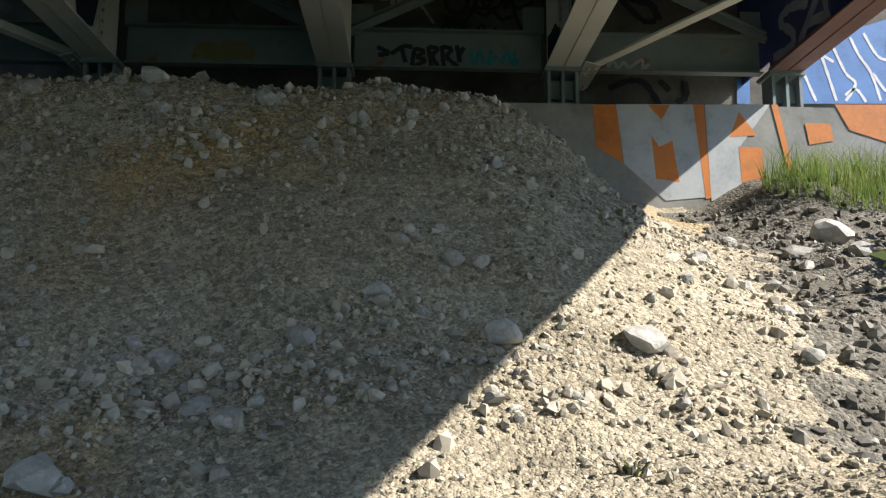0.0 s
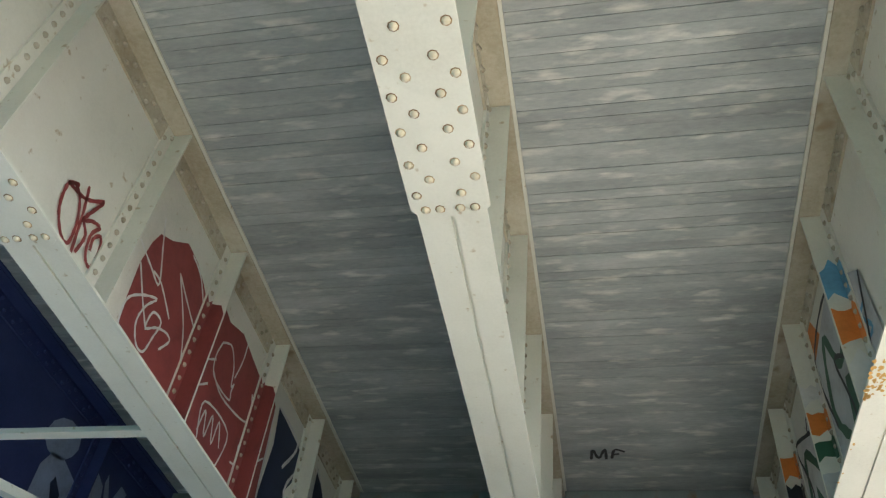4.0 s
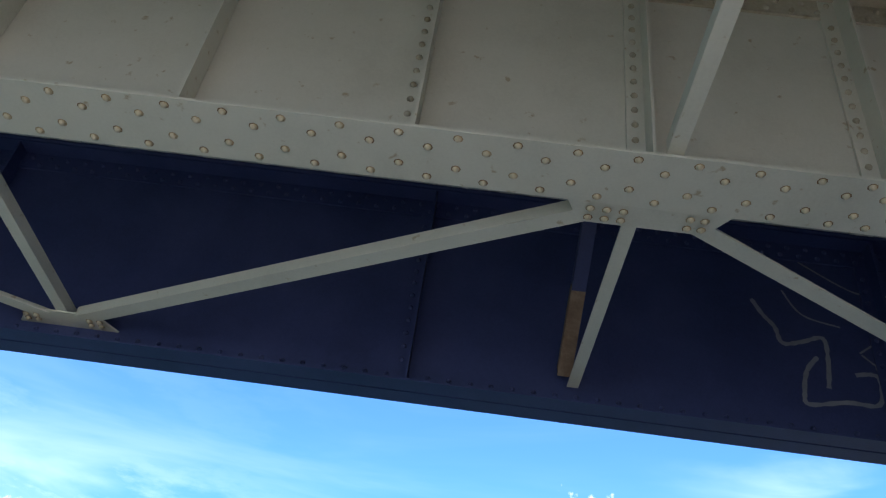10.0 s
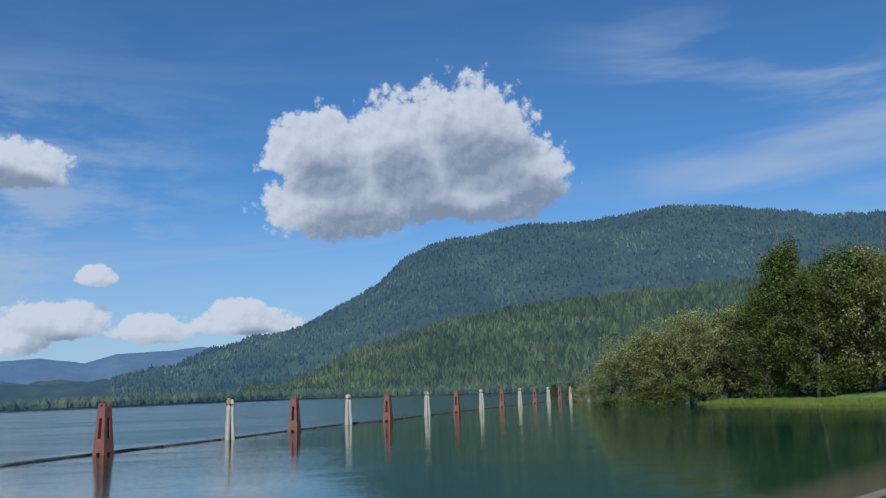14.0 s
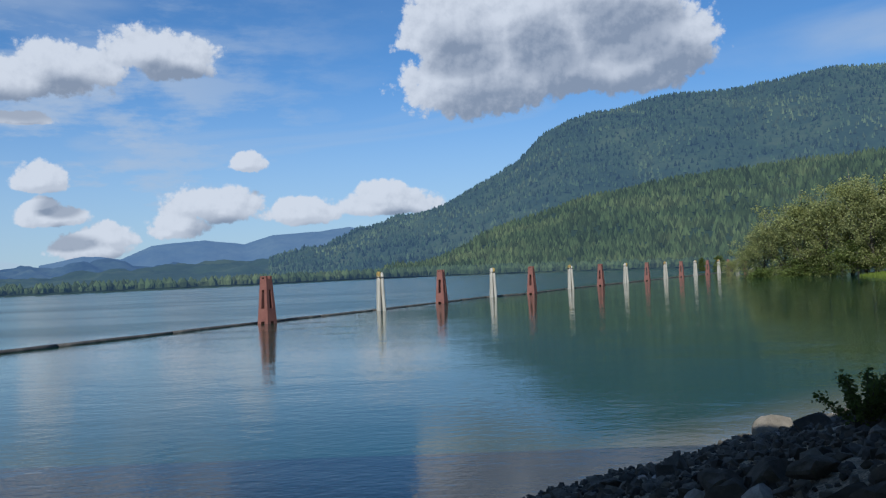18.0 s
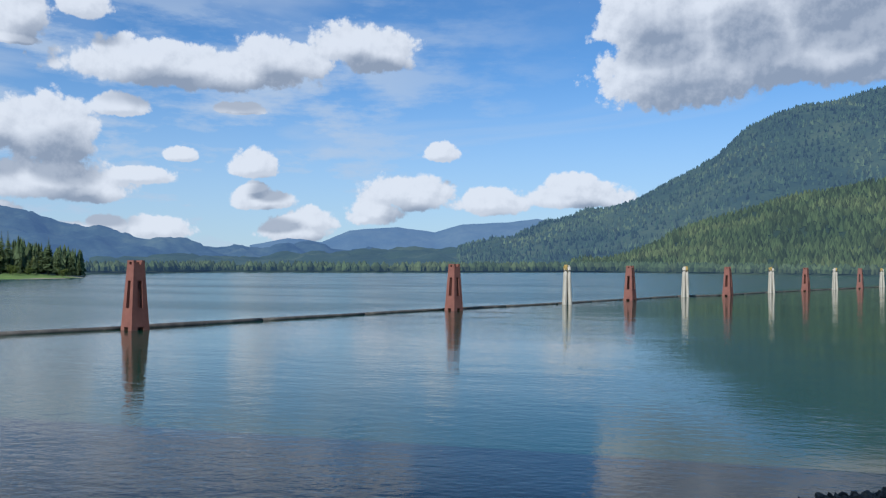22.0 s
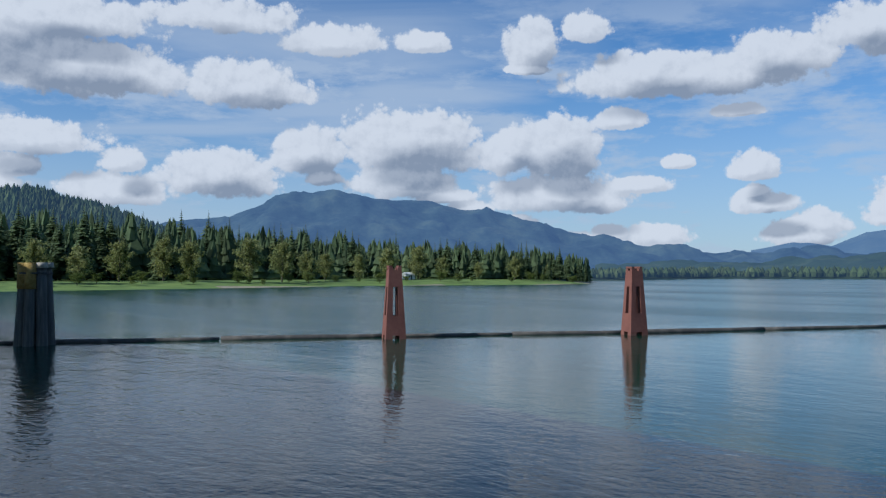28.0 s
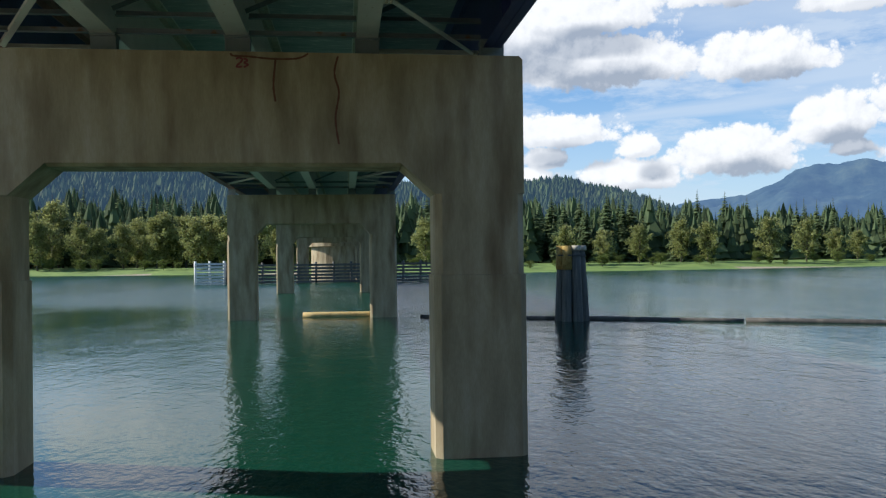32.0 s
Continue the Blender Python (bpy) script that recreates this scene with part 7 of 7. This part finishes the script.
paint(G1, CHALKD, 0, -4.19, 0.03,
      [],
      [[(3.02, 7.88), (3.09, 7.75), (3.16, 7.66), (3.2, 7.53), (3.34, 7.56), (3.49, 7.61), (3.5, 7.44), (3.47, 7.21)], [(3.43, 7.45), (3.34, 7.33), (3.3, 7.16), (3.32, 7.07), (3.58, 7.12), (3.79, 7.13), (3.83, 7.32), (3.78, 7.36), (3.67, 7.34)], [(3.82, 7.41), (3.94, 7.42), (4.06, 7.32), (4.08, 7.24), (3.97, 7.22), (3.91, 7.16), (3.92, 7.08), (4.29, 7.09), (4.71, 7.06)]])
paint(G1, CHALKD, 0, -4.19, 0.013,
      [],
      [[(3.25, 7.99), (3.37, 7.79), (3.63, 7.72)], [(3.41, 8.27), (3.75, 8.06), (3.94, 8.04), (4.19, 8.04), (4.19, 7.81)], [(3.73, 7.52), (3.92, 7.67), (4.14, 7.86)], [(3.74, 7.51), (3.84, 7.42)], [(4.59, 8.21), (4.7, 8.09), (4.58, 7.97), (4.75, 7.98), (4.65, 7.84)], [(4.79, 8.18), (4.93, 8.2), (4.84, 8.07), (4.78, 8.11), (4.79, 8.18)], [(4.86, 8.07), (5.01, 8.07), (4.84, 7.94), (4.88, 7.88), (5.02, 7.98), (4.95, 7.84), (5.04, 7.81), (4.92, 7.77)], [(4.63, 7.75), (4.67, 7.58)], [(3.97, 7.92), (4.04, 7.79)]])
paint(G1, CHALKD, 0, -4.19, 0.06, [], [[(4.14, 7.86), (4.2, 7.84)]])

# paint carried over the stiffeners
for y, top in ((5.01, 7.92), (6.10, 8.02)):
    paint(G2, RED, 1, y - 0.0085, 0.0, [[(-2.072, 6.95), (-1.952, 6.95), (-1.952, top - 0.1), (-1.99, top - 0.02), (-2.072, top)]], [])
    paint(G2, RED, 0, -2.0735, 0.0, [[(y - 0.093, 6.95), (y - 0.009, 6.95), (y - 0.009, top + 0.03), (y - 0.05, top - 0.02), (y - 0.093, top + 0.02)]], [])
rnd = random.Random(77)
for y, cols in ((5.01, (CHALK, ORANGE, SKY)), (6.10, (SILVER, GREEN, ORANGE, CHALK)), (7.19, (GREEN, CHALK, BLACK, ORANGE)), (8.28, (NAVYP, CHALK, PEACH))):
    z = 6.96
    for k, m in enumerate(cols):
        h = 1.15 / len(cols) * rnd.uniform(0.7, 1.1)
        rim = [(1.955, z), (2.0, z - 0.03 + rnd.uniform(0, 0.1)), (2.07, z + rnd.uniform(0, 0.08)), (2.07, z + h * 0.8), (2.03, z + h * rnd.uniform(0.7, 1.0)), (1.99, z + h * 0.75), (1.955, z + h * rnd.uniform(0.6, 0.95))]
        paint(G4, m, 1, y - 0.0085, 0.0, [rim], [])
        paint(G4, m, 0, 2.0735, 0.0, [[(y - 0.093, z), (y - 0.009, z + 0.03), (y - 0.009, z + h * 0.8), (y - 0.05, z + h * 0.9), (y - 0.093, z + h * 0.7)]], [])
        z += h


def rust_fleck(x, y, r):
    n = rnd.randint(5, 8)
    return [(x + r * rnd.uniform(0.4, 1.2) * math.cos(6.283 * i / n), y + 1.5 * r * rnd.uniform(0.4, 1.2) * math.sin(6.283 * i / n)) for i in range(n)]


flecks = []
for cx, cy, sx, sy, count in ((1.985, 4.18, 0.03, 0.07, 40), (1.98, 4.78, 0.035, 0.09, 46), (2.245, 4.86, 0.012, 0.10, 10), (2.25, 3.9, 0.008, 0.25, 8), (1.955, 5.4, 0.008, 0.4, 8), (1.955, 3.8, 0.008, 0.2, 6)):
    for _ in range(count):
        x = min(2.265, max(1.935, rnd.gauss(cx, sx)))
        if abs(x - 2.1) > 0.03:
            flecks.append(rust_fleck(x, rnd.gauss(cy, sy), rnd.uniform(0.004, 0.017)))
rust = Shape()
for f in flecks:
    rust.add([Vector((a, b, ZB - 0.0022)) - G4.location for a, b in f], [tuple(range(len(f)))])
tagged(part("rust_flecks", rust, RUSTY, G4, "orange rust breaking through the paint"), kind="stuff")
paint(G4, SILVER, 0, 2.09, 0.0, [[(4.7, 7.05), (5.0, 7.05), (5.0, 7.9), (4.75, 7.7)], [(5.1, 7.02), (6.0, 7.02), (6.0, 8.0), (5.4, 8.1), (5.1, 7.8)]], [])
paint(G4, CHALK, 0, 2.09, 0.0, [[(6.2, 7.0), (7.1, 7.0), (7.1, 8.0), (6.5, 7.8), (6.2, 8.05)], [(7.3, 7.0), (8.2, 7.0), (8.2, 7.7), (7.6, 7.9)]], [])
paint(G4, GREEN, 0, 2.09, 0.07, [[(5.3, 7.1), (5.6, 7.2), (5.5, 7.5), (5.25, 7.4)], [(6.5, 7.1), (6.9, 7.05), (6.8, 7.5)], [(7.5, 7.2), (7.9, 7.1), (7.8, 7.6)]], [[(5.2, 7.8), (5.5, 7.6), (5.7, 7.95), (5.9, 7.5), (5.7, 7.2)], [(6.3, 7.9), (6.5, 7.5), (6.9, 7.8), (7.0, 7.3)], [(7.4, 7.8), (7.7, 7.6), (8.1, 7.5)]])
paint(G4, BLACK, 0, 2.09, 0.03, [], [[(4.75, 7.7), (5.0, 7.2), (5.1, 7.8), (5.4, 8.1), (6.0, 8.0), (5.9, 7.4)], [(5.3, 7.5), (5.6, 7.7), (5.5, 7.2), (5.9, 7.1)], [(6.2, 8.05), (6.5, 7.8), (7.1, 8.0), (6.9, 7.5), (7.1, 7.1)]])
paint(G4, ORANGE, 0, 2.09, 0.0, [[(6.0, 7.5), (6.2, 7.6), (6.15, 7.9)], [(5.05, 7.9), (5.3, 8.15), (5.0, 8.15)], [(7.2, 7.1), (7.35, 7.3), (7.25, 7.6)]], [])

# ---- tags on the back wall, the end beams and the outer girder ----
paint(BACK, BLACK, 1, 9.298, 0.035,
      [],
      [[(1.15, 8.12), (1.27, 8.05), (1.28, 7.96), (1.19, 7.87), (1.08, 7.94), (1.07, 8.06), (1.15, 8.12)], [(1.3, 8.05), (1.29, 7.96), (1.35, 7.93), (1.38, 8.05), (1.39, 7.95), (1.48, 7.95), (1.45, 8.03), (1.54, 8.02), (1.5, 7.93), (1.6, 7.95), (1.67, 8.03), (1.69, 7.95), (1.76, 8.03), (1.78, 7.95)], [(1.67, 8.12), (1.74, 8.15), (1.77, 8.09), (1.7, 8.02), (1.64, 8.07)], [(2.0, 8.03), (1.84, 7.95), (1.78, 7.97), (1.82, 7.82), (1.88, 7.69), (1.95, 7.76), (1.9, 7.92)], [(1.05, 7.86), (1.11, 7.76), (1.26, 7.78), (1.35, 7.91), (1.47, 7.86), (1.57, 7.91), (1.65, 7.82), (1.78, 7.87)], [(1.11, 8.54), (1.08, 8.47), (1.16, 8.43), (1.2, 8.53), (1.15, 8.55)], [(1.24, 8.5), (1.3, 8.43), (1.34, 8.52), (1.41, 8.47), (1.45, 8.52)], [(0.29, 7.74), (0.38, 7.78), (0.5, 7.83)]])
paint(BACK, BLACK, 1, 9.298, 0.028,
      [],
      [[(1.01, 7.7), (1.08, 7.76), (1.13, 7.63), (1.25, 7.73), (1.34, 7.63), (1.44, 7.76), (1.52, 7.63), (1.59, 7.73)], [(-0.05, 8.06), (0.16, 8.13), (0.08, 7.89)], [(-0.02, 7.98), (0.2, 7.98)], [(0.02, 8.13), (0.14, 7.89)]])
paint(BACK, SILVERW, 1, 9.298, 0.028,
      [],
      [[(0.34, 8.12), (0.33, 8.04), (0.44, 8.02), (0.48, 8.12), (0.5, 7.96), (0.56, 8.14), (0.57, 7.98), (0.64, 8.19), (0.63, 8.02), (0.7, 8.22), (0.68, 8.03), (0.78, 8.09), (0.84, 8.19), (0.91, 8.19), (0.95, 8.12)], [(0.75, 8.02), (0.84, 7.91), (0.94, 7.76)]])
paint(BACK, SILVERW, 1, 9.298, 0.055,
      [],
      [[(0.5, 7.87), (0.62, 7.94)], [(0.65, 7.95), (0.78, 8.04)]])
paint(BACK, BLACK, 1, 9.298, 0.075,
      [],
      [[(3.77, 8.6), (3.74, 8.39), (3.7, 8.15)], [(3.77, 8.57), (3.88, 8.52), (3.93, 8.42), (3.93, 8.18)], [(2.94, 8.12), (3.12, 8.06), (3.26, 8.01), (3.33, 7.85)]])
paint(BACK, FAINT, 1, 9.298, 0.04,
      [],
      [[(-1.81, 7.93), (-1.7, 7.99), (-1.58, 8.03)], [(-1.69, 7.97), (-1.66, 7.83), (-1.64, 7.74)], [(-1.52, 7.79), (-1.56, 7.9), (-1.36, 7.96)], [(-1.39, 7.96), (-1.35, 7.77)], [(-1.21, 7.98), (-1.16, 7.83), (-1.09, 7.74)], [(-1.21, 7.96), (-1.23, 7.77)]])
paint(BEAM, BLACK, 1, 8.488, 0.04,
      [],
      [[(0.38, 7.16), (0.49, 7.1), (0.39, 7.08)], [(0.51, 7.09), (0.63, 7.17), (0.71, 7.16)], [(0.61, 7.15), (0.63, 7.08), (0.65, 7.01)], [(0.74, 7.16), (0.72, 7.07), (0.71, 6.97)], [(0.74, 7.15), (0.82, 7.12), (0.76, 7.07), (0.83, 7.03), (0.72, 6.97)], [(0.86, 7.17), (0.88, 7.06), (0.89, 6.96)], [(0.86, 7.17), (0.95, 7.15), (0.9, 7.08), (0.95, 6.97), (0.88, 6.96)], [(0.99, 7.18), (1.0, 7.06), (1.01, 6.95)], [(0.99, 7.17), (1.08, 7.15), (1.04, 7.07), (1.14, 6.98)], [(1.13, 7.19), (1.16, 7.02)], [(1.2, 7.17), (1.15, 7.09)]])
paint(END_FRAMES[1], OCHRE, 1, 8.488, 0.0,
      [[(-1.33, 7.1), (-1.26, 7.18), (-1.16, 7.19), (-1.1, 7.14), (-1.03, 7.2), (-0.86, 7.18), (-0.75, 7.1), (-0.77, 7.0), (-0.93, 7.02), (-1.03, 6.98), (-1.16, 7.0), (-1.27, 7.03)]],
      [])
paint(END_FRAMES[3], SILVERW, 1, 8.488, 0.03,
      [],
      [[(2.56, 7.0), (2.62, 7.06), (2.66, 6.99), (2.72, 7.05), (2.77, 7.0), (2.89, 7.08), (2.9, 6.99), (2.96, 7.04)]])
paint(G5, LETTER, 0, 4.19, 0.085,
      [],
      [[(7.81, 7.36), (8.14, 7.47), (8.35, 7.42), (8.12, 7.22), (8.15, 7.1), (8.53, 7.14)], [(8.01, 7.06), (7.58, 7.38), (7.52, 7.31), (7.51, 6.97)], [(7.84, 7.19), (7.54, 7.12)], [(7.43, 7.0), (7.24, 7.35), (7.16, 7.09), (6.88, 7.27), (6.91, 6.96)], [(6.67, 7.19), (6.76, 7.31), (6.9, 7.23), (6.79, 7.07)], [(6.72, 7.5), (6.9, 7.57), (6.92, 7.47), (6.77, 7.35), (6.86, 7.3)], [(6.54, 7.53), (6.67, 7.43), (6.57, 7.35)]])
